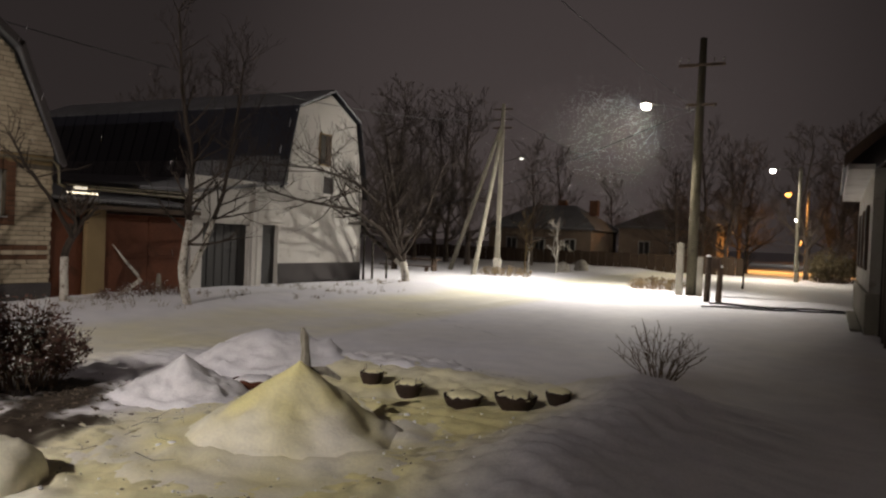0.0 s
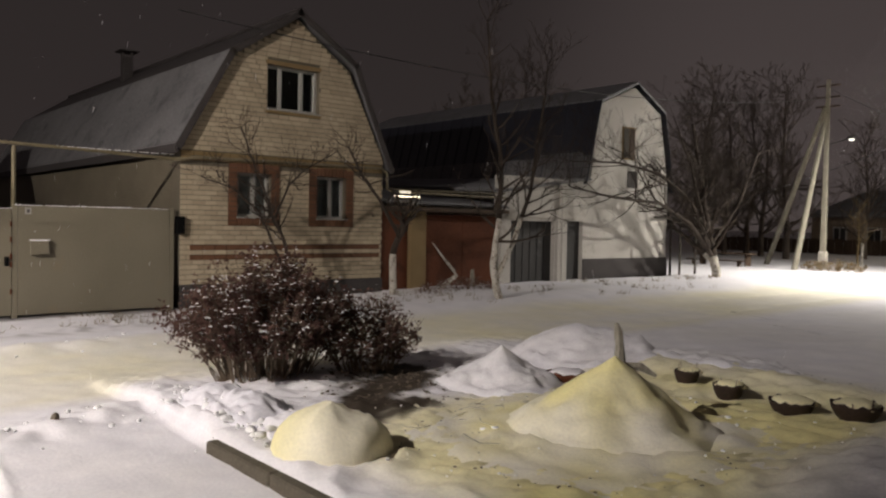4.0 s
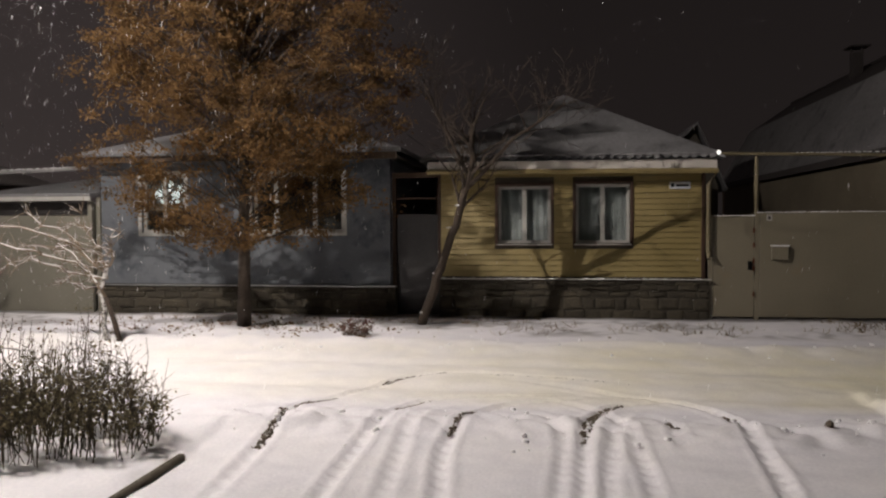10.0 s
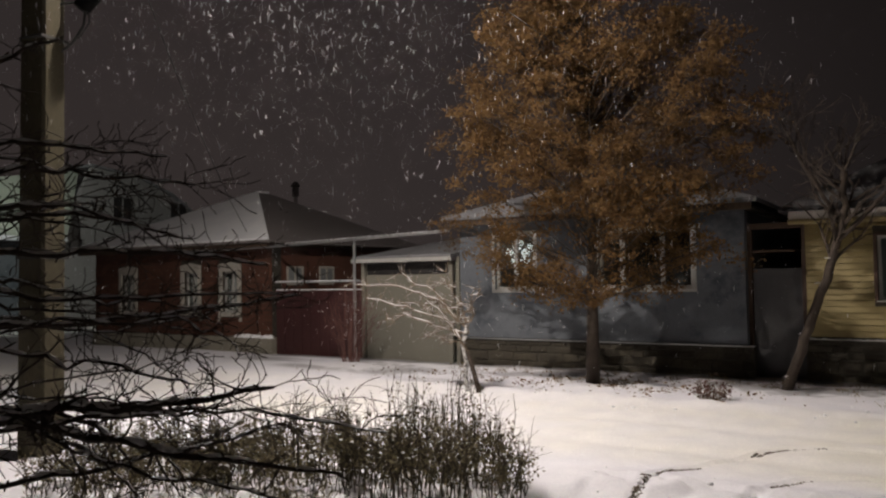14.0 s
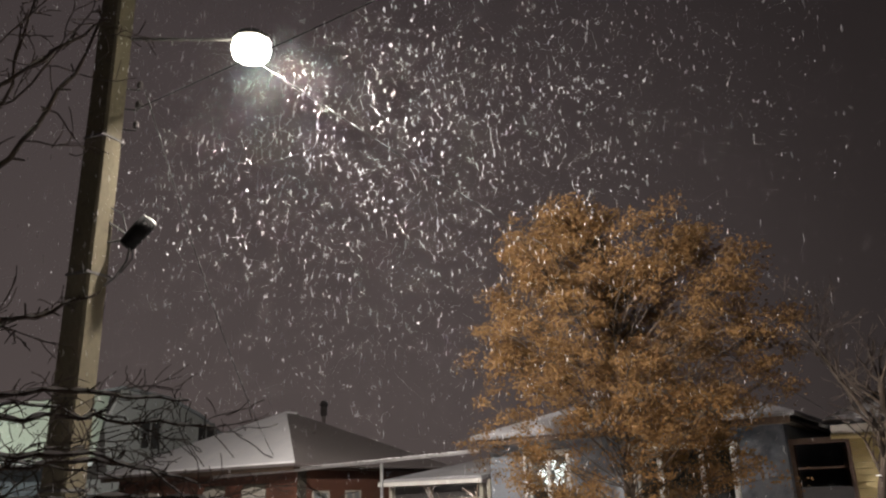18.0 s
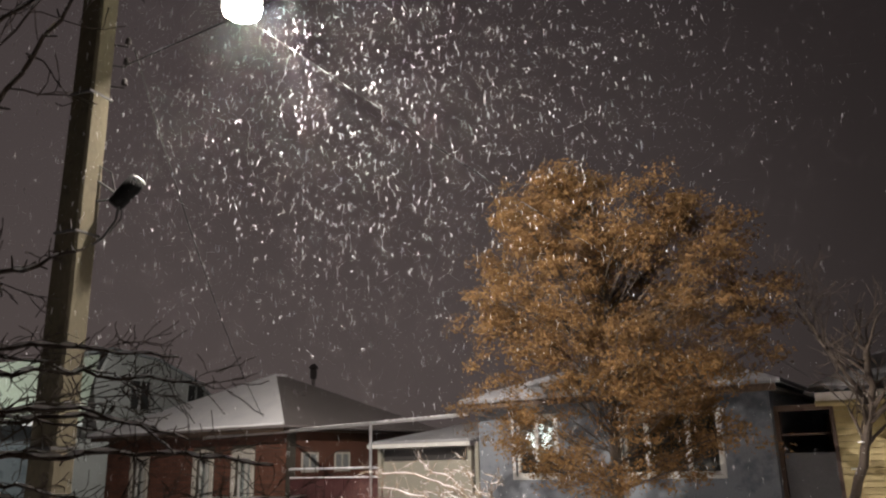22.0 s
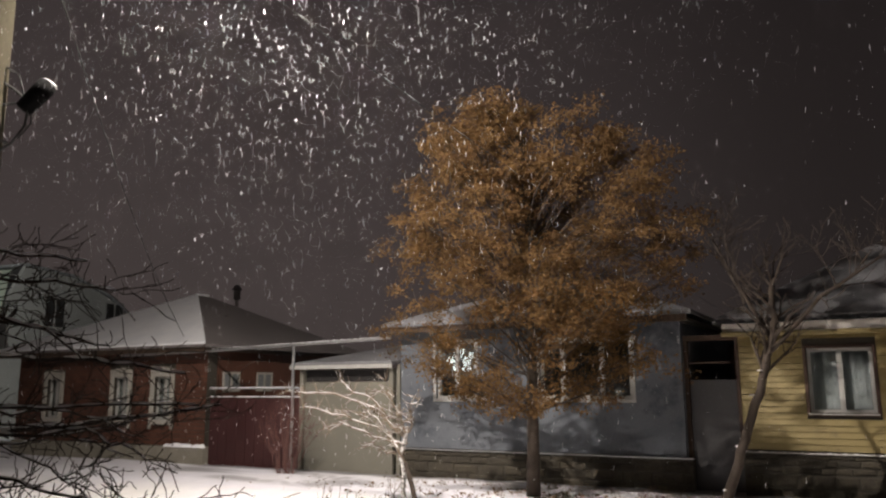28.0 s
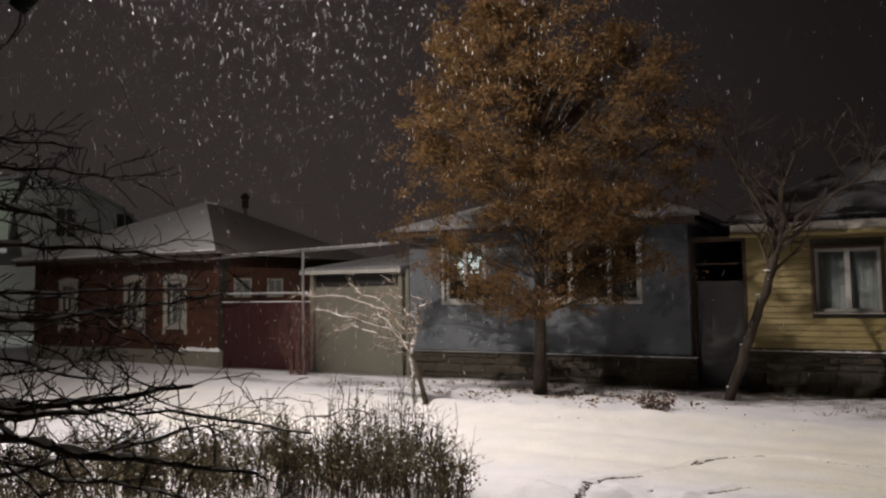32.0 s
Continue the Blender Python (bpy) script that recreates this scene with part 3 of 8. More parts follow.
def smooth(a, b, x):
    t = min(max((x - a) / (b - a), 0.0), 1.0)
    return t * t * (3 - 2 * t)


# wheel tracks that swing out of the driveway: points of each run, depth
TRACKS = [
    ([(-3.0, -2.75), (-5.13, -2.88), (-6.38, -3.01), (-7.11, -3.09), (-7.67, -3.06), (-8.2, -2.75), (-9.02, -2.42), (-9.49, -1.86), (-9.4, -0.9), (-9.0, 0.4)], 0.05),
    ([(-3.0, -2.1), (-5.06, -2.14), (-6.42, -2.18), (-7.16, -2.13), (-7.77, -2.01), (-8.11, -1.75), (-8.4, -1.0), (-8.6, 0.3)], 0.05),
    ([(-3.4, -1.65), (-5.19, -1.73), (-6.05, -1.80), (-6.98, -1.86), (-7.69, -1.70), (-8.2, -1.2)], 0.035),
    ([(-3.0, -1.25), (-5.15, -1.35), (-6.07, -1.45), (-6.63, -1.46), (-7.20, -1.38), (-7.72, -1.17), (-8.10, -0.80), (-8.5, 0.2)], 0.055),
    ([(-3.4, -0.58), (-5.14, -0.56), (-5.84, -0.52), (-6.68, -0.50), (-7.34, -0.62), (-7.78, -0.88)], 0.035),
    ([(-3.2, -0.50), (-5.25, -0.40), (-6.43, -0.35), (-7.25, -0.25), (-7.82, -0.08), (-8.1, 0.2), (-8.4, 0.9)], 0.055),
    ([(-3.6, -0.2), (-5.20, -0.22), (-6.13, -0.15), (-7.16, -0.02), (-7.71, 0.12), (-8.01, 0.4)], 0.035),
    ([(-3.4, 0.12), (-5.22, 0.09), (-6.30, 0.09), (-7.27, 0.02), (-7.93, -0.27), (-8.4, -0.9)], 0.04),
    ([(-6.5, 0.46), (-6.9, 0.46), (-7.29, 0.43), (-7.72, 0.30)], 0.05),
    ([(-3.2, 0.85), (-5.21, 0.94), (-6.05, 1.02), (-7.12, 1.06), (-7.75, 0.98), (-8.06, 0.78), (-8.6, 0.1), (-9.2, -1.2)], 0.06),
]


def ground_height(x, y):
    p = Vector((x, y, 0.0))
    z = 0.035 * noise.noise(p * 0.35) + 0.014 * noise.noise(p * 1.7)
    near = -20 < x < 3 and -14 < y < 20
    if near:
        z += 0.007 * noise.noise(p * 5.0)
    if 8 < y < 40 and -12.5 < x < 2:
        z += 0.020 * noise.noise(p * Vector((2.2, 1.1, 1)) + Vector((9, 4, 0)))
    far_side = smooth(-10.8, -13.2, x)
    z += far_side * (0.03 + 0.02 * noise.noise(p * 1.1) + 0.17 * smooth(5, 13, y))
    if near:
        # lumpy edge of the far verge
        z += 0.10 * math.exp(-((x + 11.6 + 0.35 * noise.noise(p * 0.5)) / 0.45) ** 2) * (0.35 + 0.9 * abs(noise.noise(p * 1.4))) * smooth(9.5, 6, y)
        # ridge pushed up along the near edge of the road
        ridge = math.exp(-((x + 7.1 + 0.3 * noise.noise(p * 0.6)) / 0.42) ** 2)
        z += ridge * (0.06 + 0.11 * abs(noise.noise(p * 1.9)) + 0.04 * noise.noise(p * 5.5)) * smooth(-4.4, -3.2, y) * smooth(4.0, 2.0, y)
        # garden beds on both sides of the driveway
        bed = smooth(2.50, 2.62, y) * smooth(10.5, 8.0, y) * smooth(-9.2, -8.2, x) * smooth(0.2, -0.8, x)
        z += bed * (0.11 + 0.05 * noise.noise(p * 1.3) + 0.036 * noise.noise(p * 4.2) + 0.026 * noise.noise(p * 9.0) + 0.014 * noise.noise(p * 15.0))
        z += bed * 0.10 * math.exp(-((x + 6.2 + 0.3 * noise.noise(p)) / 0.5) ** 2) * smooth(4.2, 2.6, y)
        bed = smooth(-3.50, -3.62, y) * smooth(-12.0, -10.0, y) * smooth(-7.6, -6.9, x) * smooth(0.2, -0.8, x)
        z += bed * (0.03 + 0.04 * noise.noise(p * 1.1) + 0.025 * noise.noise(p * 3.7))
        # drift along the fence line ahead
        z += 0.26 * math.exp(-((x + 1.75 + 0.4 * noise.noise(p * 0.4)) / 0.65) ** 2) * smooth(3.4, 5.4, y) * smooth(13.0, 8.5, y)
        # trampled, crumbled snow in the yard
        tread = smooth(-5.6, -4.9, x) * smooth(-1.5, -2.3, x) * smooth(3.0, 3.5, y) * smooth(7.6, 6.6, y)
        z += tread * (0.022 * noise.noise(p * 3.3 + Vector((5, 1, 0))) + 0.020 * noise.noise(p * 6.6) + 0.012 * noise.noise(p * 10.5))
        # white bank round the tyre bowls
        z += 0.20 * math.exp(-((x + 5.9) / 1.1) ** 2 - ((y - 8.0) / 0.75) ** 2) * (1 + 0.5 * noise.noise(p * 2.0))
        z += 0.10 * math.exp(-((y - 8.15 + 0.12 * (x + 3.5)) / 0.45) ** 2) * smooth(-5.4, -4.6, x) * smooth(-1.6, -2.4, x)
    if x < -14.5 and y < 24:
        z = min(z, 0.24)
    # wheel ruts along the road
    for cx in (-8.6, -10.1):
        z -= 0.032 * math.exp(-((x - cx - 0.25 * math.sin(y * 0.21)) / 0.22) ** 2)
    for k, cy in enumerate((25.4, 26.9)):
        z -= 0.04 * math.exp(-((y - cy - 0.2 * math.sin(x * 0.5)) / 0.15) ** 2) * smooth(-4.5, -2.5, x)
    return z


def spaced(stops):
    out = []
    for a, b, step in stops:
        n = max(1, round((b - a) / step))
        out += [a + (b - a) * k / n for k in range(n)]
    return out + [stops[-1][1]]


GX = spaced([(-1500, -200, 260), (-200, -40, 20), (-40, -17, 1.0), (-17, -15, 0.2), (-15, -10, 0.09), (-10, -4.6, 0.036), (-4.6, -1.0, 0.045), (-1.0, 4, 0.2), (4, 40, 2.0), (40, 200, 20), (200, 1500, 260)])
GY = spaced([(-1500, -200, 260), (-200, -40, 16), (-40, -12, 0.8), (-12, -6, 0.14), (-6, -3.6, 0.08), (-3.6, 2.6, 0.036), (2.6, 9, 0.05), (9, 16, 0.16), (16, 40, 0.4), (40, 80, 1.6), (80, 240, 16), (240, 1500, 250)])
gz = np.array([[ground_height(x, y) for y in GY] for x in GX])
gxx, gyy = np.meshgrid(np.array(GX), np.array(GY), indexing="ij")


def flowing(points, n=14):
    """Points along a smooth line through the given ones."""
    q = [points[0]] + list(points) + [points[-1]]
    out = []
    for p0, p1, p2, p3 in zip(q, q[1:], q[2:], q[3:]):
        for k in range(n):
            t = k / n
            out.append(tuple(0.5 * (2 * b + (c - a) * t + (2 * a - 5 * b + 4 * c - d) * t * t + (3 * b - a - 3 * c + d) * t ** 3) for a, b, c, d in zip(p0, p1, p2, p3)))
    return out + [points[-1]]


for run, deep in TRACKS:
    line = flowing(run)
    far = np.full(gz.shape, 9.0)
    fade = np.zeros(gz.shape)
    for k, (px, py) in enumerate(line):
        box = (slice(*np.searchsorted(GX, (px - 0.5, px + 0.5))), slice(*np.searchsorted(GY, (py - 0.5, py + 0.5))))
        d = np.hypot(gxx[box] - px, gyy[box] - py)
        closer = d < far[box]
        far[box] = np.where(closer, d, far[box])
        end = min(1.0, k / 18, (len(line) - 1 - k) / 24)
        fade[box] = np.where(closer, end, fade[box])
    tread = 0.8 + 0.5 * np.sin(gxx * 31.0) * np.sin(gyy * 29.0 + 1.3)
    gz += fade * deep * 0.48 * (-1.15 * np.exp(-(far / 0.066) ** 4) * tread + 0.70 * np.exp(-((far - 0.098) / 0.022) ** 2))
gv = [(x, y, gz[i, j]) for i, x in enumerate(GX) for j, y in enumerate(GY)]
ny = len(GY)
gf = [(i * ny + j, (i + 1) * ny + j, (i + 1) * ny + j + 1, i * ny + j + 1) for i in range(len(GX) - 1) for j in range(ny - 1)]


def yellow_cast_at(x, y):
    """How much lamp yellow is painted into the snow: the driven road, the trampled yard; little on fresh banks."""
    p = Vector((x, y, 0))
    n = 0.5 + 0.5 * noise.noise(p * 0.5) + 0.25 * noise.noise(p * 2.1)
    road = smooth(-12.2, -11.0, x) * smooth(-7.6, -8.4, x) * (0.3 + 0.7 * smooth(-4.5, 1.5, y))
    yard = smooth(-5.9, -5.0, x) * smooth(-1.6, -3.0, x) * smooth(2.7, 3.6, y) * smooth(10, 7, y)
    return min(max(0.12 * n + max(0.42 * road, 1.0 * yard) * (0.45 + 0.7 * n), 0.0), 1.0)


def soil_shade_at(x, y):
    """Bare dug soil and the bush's painted shadow in a strip through the garden bed, thin worn patches on the far
    verge, and a darker strip along the wall foot.
    """
    p = Vector((x, y, 0))
    ax, ay, bx, by = -5.6, 3.9, -7.1, 5.5
    k = min(max(((x - ax) * (bx - ax) + (y - ay) * (by - ay)) / ((bx - ax) ** 2 + (by - ay) ** 2), 0), 1)
    d = math.hypot(x - ax - k * (bx - ax), y - ay - k * (by - ay))
    strip = smooth(0.50, 0.26, d + 0.30 * noise.noise(p * 2.3) + 0.12 * noise.noise(p * 7.0))
    verge = smooth(-12.3, -12.9, x) * smooth(-14.9, -14.2, x) * smooth(-0.08, 0.42, noise.noise(p * Vector((0.9, 0.55, 1)) + Vector((3, 7, 0))) + 0.4 * noise.noise(p * 4.5)) if y < 10 else 0.0
    foot = smooth(-14.45, -14.85, x) * 0.75 if y < 10 else 0.0
    # crumbs of soil trodden into the yard
    yard = smooth(-5.8, -5.0, x) * smooth(-1.7, -2.6, x) * smooth(3.0, 3.6, y) * smooth(7.0, 6.0, y)
    crumbs = 0.45 * yard * smooth(0.10, 0.75, noise.noise(p * 3.4 + Vector((1, 8, 0))) + 0.6 * noise.noise(p * 9.5))
    return max(strip, 0.55 * verge, foot, crumbs)


gcast = [yellow_cast_at(x, y) if -30 < x < 30 and -30 < y < 60 else 0.2 for x in GX for y in GY]
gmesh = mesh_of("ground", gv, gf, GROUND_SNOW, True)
gmesh.attributes.new("yellow_cast", "FLOAT", "POINT").data.foreach_set("value", gcast)
gmesh.attributes.new("soil", "FLOAT", "POINT").data.foreach_set("value", [soil_shade_at(x, y) if -16 < x < 0 and -16 < y < 12 else 0.0 for x in GX for y in GY])
ground = tagged(new("ground", gmesh), "snow-covered street and gardens with curved wheel tracks", "ground", kind="structure")


# concrete kerbs along the driveway
KERB = material("damp_dark_concrete", (0.062, 0.053, 0.039), (0.125, 0.108, 0.080), fine=40, coarse=3, rough=0.85, bump=0.5)
for cy, name, far in ((2.50, "kerb", -5.70), (-3.46, "kerb", -5.85)):
    k = thing(name, (-3.3, cy, 0), "weathered concrete kerb edging the snowy driveway", "kerb", "driveway kerbs", "structure")
    x = far
    while x < 0.8:
        part("kerb_stone", Shape().box(x, x + 0.985, cy - (0.05 if cy > 0 else 0.03), cy + (0.05 if cy > 0 else 0.03), -0.12, (0.09 if cy > 0 else 0.04) - 0.015 * ((x * 7) % 1), 0.012), KERB, k)
        x += 1.0


# ---- yellow house ----
def rubble(parent, y0, y1, z0, z1, face, seed, mat=None, size=0.26):
    rng = random.Random(seed)
    z, cache = z0, []
    while z < z1 - 0.04:
        h = min(rng.uniform(0.10, 0.24), z1 - z)
        y = y0
        while y < y1 - 0.03:
            w = min(rng.uniform(0.7, 1.5) * size, y1 - y)
            s = Shape()
            d = rng.uniform(0.015, 0.045)
            g = 0.008
            quad = [(y + g, z + g), (y + w - g, z + g), (y + w - g, z + h - g), (y + g, z + h - g)]
            quad = [(a + rng.uniform(-0.03, 0.03), min(b + rng.uniform(-0.022, 0.022), z1 - 0.002)) for a, b in quad]
            cy, cz = y + w / 2, z + h / 2
            v = [(face - 0.01, a, b) for a, b in quad] + [(face + d * rng.uniform(0.5, 0.8), cy + (a - cy) * 0.93, cz + (b - cz) * 0.9) for a, b in quad] + [(face + d, cy + (a - cy) * 0.55, cz + (b - cz) * 0.5) for a, b in quad]
            f = [(k + 4 * l, (k + 1) % 4 + 4 * l, (k + 1) % 4 + 4 * l + 4, k + 4 * l + 4) for l in (0, 1) for k in range(4)] + [(8, 9, 10, 11)]
            part("stone", s.add(v, f), mat or STONE, parent)
            y += w
        z += h


def number_plate_bars(parent, y0, y1, z0, z1, face):
    """A street plate whose writing is shown as bars."""
    p = part("street_plate", Shape().box(face, face + 0.012, y0, y1, z0, z1, 0.003), material("plate_blue_white", (0.42, 0.45, 0.52), (0.55, 0.58, 0.63), fine=60, coarse=4, rough=0.4), parent, "pale street plate")
    dark = Shape()
    w = y1 - y0
    dark.box(face + 0.013, face + 0.016, y0 + 0.30 * w, y0 + 0.92 * w, z0 + 0.30 * (z1 - z0), z0 + 0.62 * (z1 - z0))
    dark.box(face + 0.013, face + 0.016, y0 + 0.06 * w, y0 + 0.22 * w, z0 + 0.2 * (z1 - z0), z0 + 0.8 * (z1 - z0))
    part("lettering_bar", dark, BLACK_PLASTIC, p)


def yellow_house():
    h = thing("yellow_house", (FACE, -0.2, 0), "yellow-sided one-storey house with a snowy hipped roof", "house")
    y0, y1, zp, ze = -2.70, 2.16, 0.78, 2.78
    holes = [(-1.60, -0.60, 1.43, 2.52), (-0.13, 0.87, 1.43, 2.55)]
    part("wall", wall_with_holes(y0, y1, zp, ze, FACE - 0.3, FACE - 0.03, holes), MORTAR, h)
    part("side_wall", Shape().box(FACE - 8.0, FACE - 0.31, y1 - 0.28, y1, zp, ze).box(FACE - 8.0, FACE - 0.31, y0, y0 + 0.28, zp, ze).box(FACE - 8.3, FACE - 8.0, y0, y1, zp, ze), YELLOW_SIDING, h)
    # lap siding, board by board
    rng = random.Random(12)
    z, step = zp + 0.02, 0.105
    while z < ze - 0.02:
        top = min(z + step, ze)
        spans = [(y0, y1)]
        for hl in holes:
            if hl[2] - 0.09 < top - 0.01 and hl[3] + 0.09 > z:
                spans = [s for a, b in spans for s in ((a, min(b, hl[0] - 0.06)), (max(a, hl[1] + 0.06), b)) if s[1] - s[0] > 0.02]
        for a, b in spans:
            v = [(FACE - 0.03, a, z), (FACE - 0.03, b, z), (FACE + 0.012, b, z), (FACE + 0.012, a, z), (FACE - 0.03, a, top), (FACE - 0.03, b, top), (FACE - 0.008, b, top - 0.004), (FACE - 0.008, a, top - 0.004)]
            part("siding_board", Shape().add(v, [(3, 2, 6, 7), (0, 1, 2, 3), (4, 7, 6, 5), (0, 3, 7, 4), (1, 5, 6, 2)]), YELLOW_SIDING, h)
        z += step
    # plinth
    part("plinth", Shape().box(FACE - 0.4, FACE + 0.05, y0 - 0.02, y1 + 0.12, -0.2, zp - 0.03).box(FACE - 8.3, FACE - 0.41, y0 - 0.02, y1 + 0.05, -0.2, zp - 0.03), MORTAR, h)
    rubble(h, y0 - 0.02, y1 + 0.12, -0.12, zp - 0.04, FACE + 0.05, 21)
    part("plinth_flashing", Shape().box(FACE - 0.02, FACE + 0.115, y0 - 0.03, y1 + 0.15, zp - 0.03, zp - 0.012), WHITE_PVC, h)
    flash = Shape()
    for k in range(50):
        flake_cap(flash, rng, (FACE + 0.06, y0 + (y1 - y0) * (k + rng.random()) / 50, zp - 0.013), 0.05, rng.uniform(0.005, 0.018))
    part("ledge_snow", flash, SNOW, h, kind="stuff")
    part("corner_trim", Shape().box(FACE - 0.02, FACE + 0.02, y1 - 0.005, y1 + 0.06, zp, ze, 0.006), BROWN_TRIM, h)
    part("corner_trim", Shape().box(FACE - 0.02, FACE + 0.02, y0 - 0.06, y0, zp, ze, 0.006), BROWN_TRIM, h)
    for n, hl in enumerate(holes):
        a, b, c, d = hl
        t = 0.055
        s = Shape().box(FACE - 0.02, FACE + 0.028, a - t, a, c - t, d + t, 0.006).box(FACE - 0.02, FACE + 0.028, b, b + t, c - t, d + t, 0.006)
        s.box(FACE - 0.02, FACE + 0.028, a, b, d, d + t, 0.006).box(FACE - 0.02, FACE + 0.028, a, b, c - t, c, 0.006)
        part("window_casing", s, BROWN_TRIM, h, "dark brown window casing")
        window(h, a, b, c, d, FACE, (0.5,), label="white double-casement window with net curtains")
    number_plate_bars(h, 1.58, 1.95, 2.44, 2.57, FACE + 0.015)
    # eaves and roof
    e, zr, za = 0.22, 2.98, 4.75
    part("soffit", Shape().box(FACE - 8.4, FACE + e, y0 - e, y1 + e, ze, ze + 0.03), YELLOW_SIDING, h)
    part("fascia", Shape().box(FACE + e, FACE + e + 0.025, y0 - e, y1 + e, ze - 0.02, zr, 0.004), material("pale_fascia", (0.48, 0.45, 0.42), (0.60, 0.57, 0.53), fine=40, coarse=2, rough=0.6), h, "pale painted fascia board")
    part("fascia", Shape().box(FACE - 8.4, FACE + e, y1 + e, y1 + e + 0.025, ze - 0.02, zr, 0.004), BROWN_TRIM, h)
    lo = [(FACE + e + 0.12, y0 - e - 0.15), (FACE + e + 0.12, y1 + e + 0.12), (FACE - 8.5, y1 + e + 0.12), (FACE - 8.5, y0 - e - 0.15)]
    r0, r1 = Vector((FACE - 3.6, -0.32, za)), Vector((FACE - 5.4, -0.32, za))
    z0 = zr + 0.02
    lo3 = [Vector((x, y, z0)) for x, y in lo]
    waves = 34
    part("roof_sheet", corrugated([lo3[0], lo3[1], r0 + Vector((0, 0.04, 0)), r0 + Vector((0, -0.04, 0))], waves, 0.022), GREY_SHEET, h, "grey corrugated roof sheets")
    s = Shape()
    up = Vector((0, 0, 0.03))
    for quad in ([lo3[1], lo3[2], r1, r0], [lo3[3], lo3[0], r0, r1], [lo3[2], lo3[3], r1, r1]):
        s.slab([p for p in quad], 0.03)
    part("roof_slope", s, GREY_SHEET, h)
    snow = Shape()
    inner = [p.lerp(r0, 0.022) for p in lo3]
    ins = [inner[0] + up * 1.6, inner[1] + up * 1.6, r0 + up * 2]
    snow.slab(ins, 0.03)
    snow.slab([inner[1] + up * 1.4, lo3[2].lerp(r1, 0.02) + up * 1.4, r1 + up * 2, r0 + up * 2], 0.03)
    snow.slab([lo3[3].lerp(r1, 0.02) + up * 1.4, inner[0] + up * 1.4, r0 + up * 2, r1 + up * 2], 0.03)
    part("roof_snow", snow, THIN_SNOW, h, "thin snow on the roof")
    # gutter, downpipe
    part("gutter", Shape().tube([(FACE + e + 0.09, y0 - e, ze + 0.01), (FACE + e + 0.09, y1 + e, ze - 0.03)], 0.045, 8), YELLOW_SIDING, h)
    part("downpipe", Shape().tube([(FACE + e + 0.08, y1 + e - 0.02, ze - 0.04), (FACE + 0.09, y1 + 0.10, ze - 0.28), (FACE + 0.09, y1 + 0.10, 1.28), (FACE + 0.16, y1 + 0.10, 1.16)], 0.04, 10), YELLOW_PIPE, h)
    cone = Shape().lathe((FACE + e + 0.05, y1 + e + 0.02, zr + 0.06), [(0.015, 0.0), (0.03, 0.02), (0.035, 0.05), (0.02, 0.07)], 10)
    part("eaves_lamp", cone, glow_material("small_lit_eaves_lamp", (1.0, 0.97, 0.9), 2.5), h, "small lit white lamp at the eaves")
    return h


yellow_house()

# ---- beige gate between the yellow and the brick house ----
gate = thing("sheet_metal_gate", (FACE, 4.1, 0), "beige painted sheet-metal gate with a wicket and mailbox", "gate")
wick = part("wicket_leaf", Shape().box(FACE - 0.04, FACE, 2.36, 3.09, 0.07, 1.93, 0.008), GATE_METAL, gate)
leaf = part("gate_leaf", Shape().box(FACE - 0.04, FACE, 3.19, 5.86, 0.07, 1.99, 0.008), GATE_METAL, gate)
part("gate_post", Shape().box(FACE - 0.10, FACE - 0.005, 3.095, 3.185, -0.1, 2.0, 0.006), GATE_METAL, gate)
part("gate_post", Shape().box(FACE - 0.10, FACE - 0.005, 5.865, 5.95, -0.1, 2.02, 0.006), GATE_METAL, gate)
part("gate_post", Shape().box(FACE - 0.10, FACE - 0.005, 2.28, 2.355, -0.1, 1.95, 0.006), GATE_METAL, gate)
for z in (0.1, 0.98, 1.9):
    part("gate_rail", Shape().box(FACE - 0.075, FACE - 0.042, 3.2, 5.85, z, z + 0.05), GATE_METAL, gate)
box_m = part("mailbox", Shape().box(FACE, FACE + 0.09, 3.38, 3.67, 1.13, 1.37, 0.008), GATE_METAL, leaf, "beige metal mailbox with snow on its lid")
part("mailbox_lid", Shape().box(FACE, FACE + 0.105, 3.37, 3.68, 1.372, 1.395, 0.006), SNOW, box_m)
pl = part("plate", Shape().box(FACE + 0.001, FACE + 0.006, 3.30, 3.40, 1.84, 1.95), WHITE_PVC, leaf)
part("plate_bar", Shape().box(FACE + 0.007, FACE + 0.009, 3.325, 3.375, 1.865, 1.925), GREY_GATE, pl)
for z in (0.45, 0.92, 1.06, 1.35, 1.62):
    part("hinge", Shape().tube([(FACE + 0.012, 3.08, z), (FACE + 0.012, 3.08, z + 0.09)], 0.016, 8), RUST_METAL, wick)
part("latch", Shape().box(FACE, FACE + 0.03, 2.98, 3.05, 0.94, 1.1, 0.005), BLACK_PLASTIC, wick)
cap = Shape()
rng = random.Random(5)
for k in range(70):
    y = 2.37 + 3.47 * (k + rng.random()) / 70
    flake_cap(cap, rng, (FACE - 0.02, y, 1.93 if y < 3.1 else 1.99), 0.04, rng.uniform(0.008, 0.02))
part("top_snow", cap, SNOW, gate, kind="stuff")

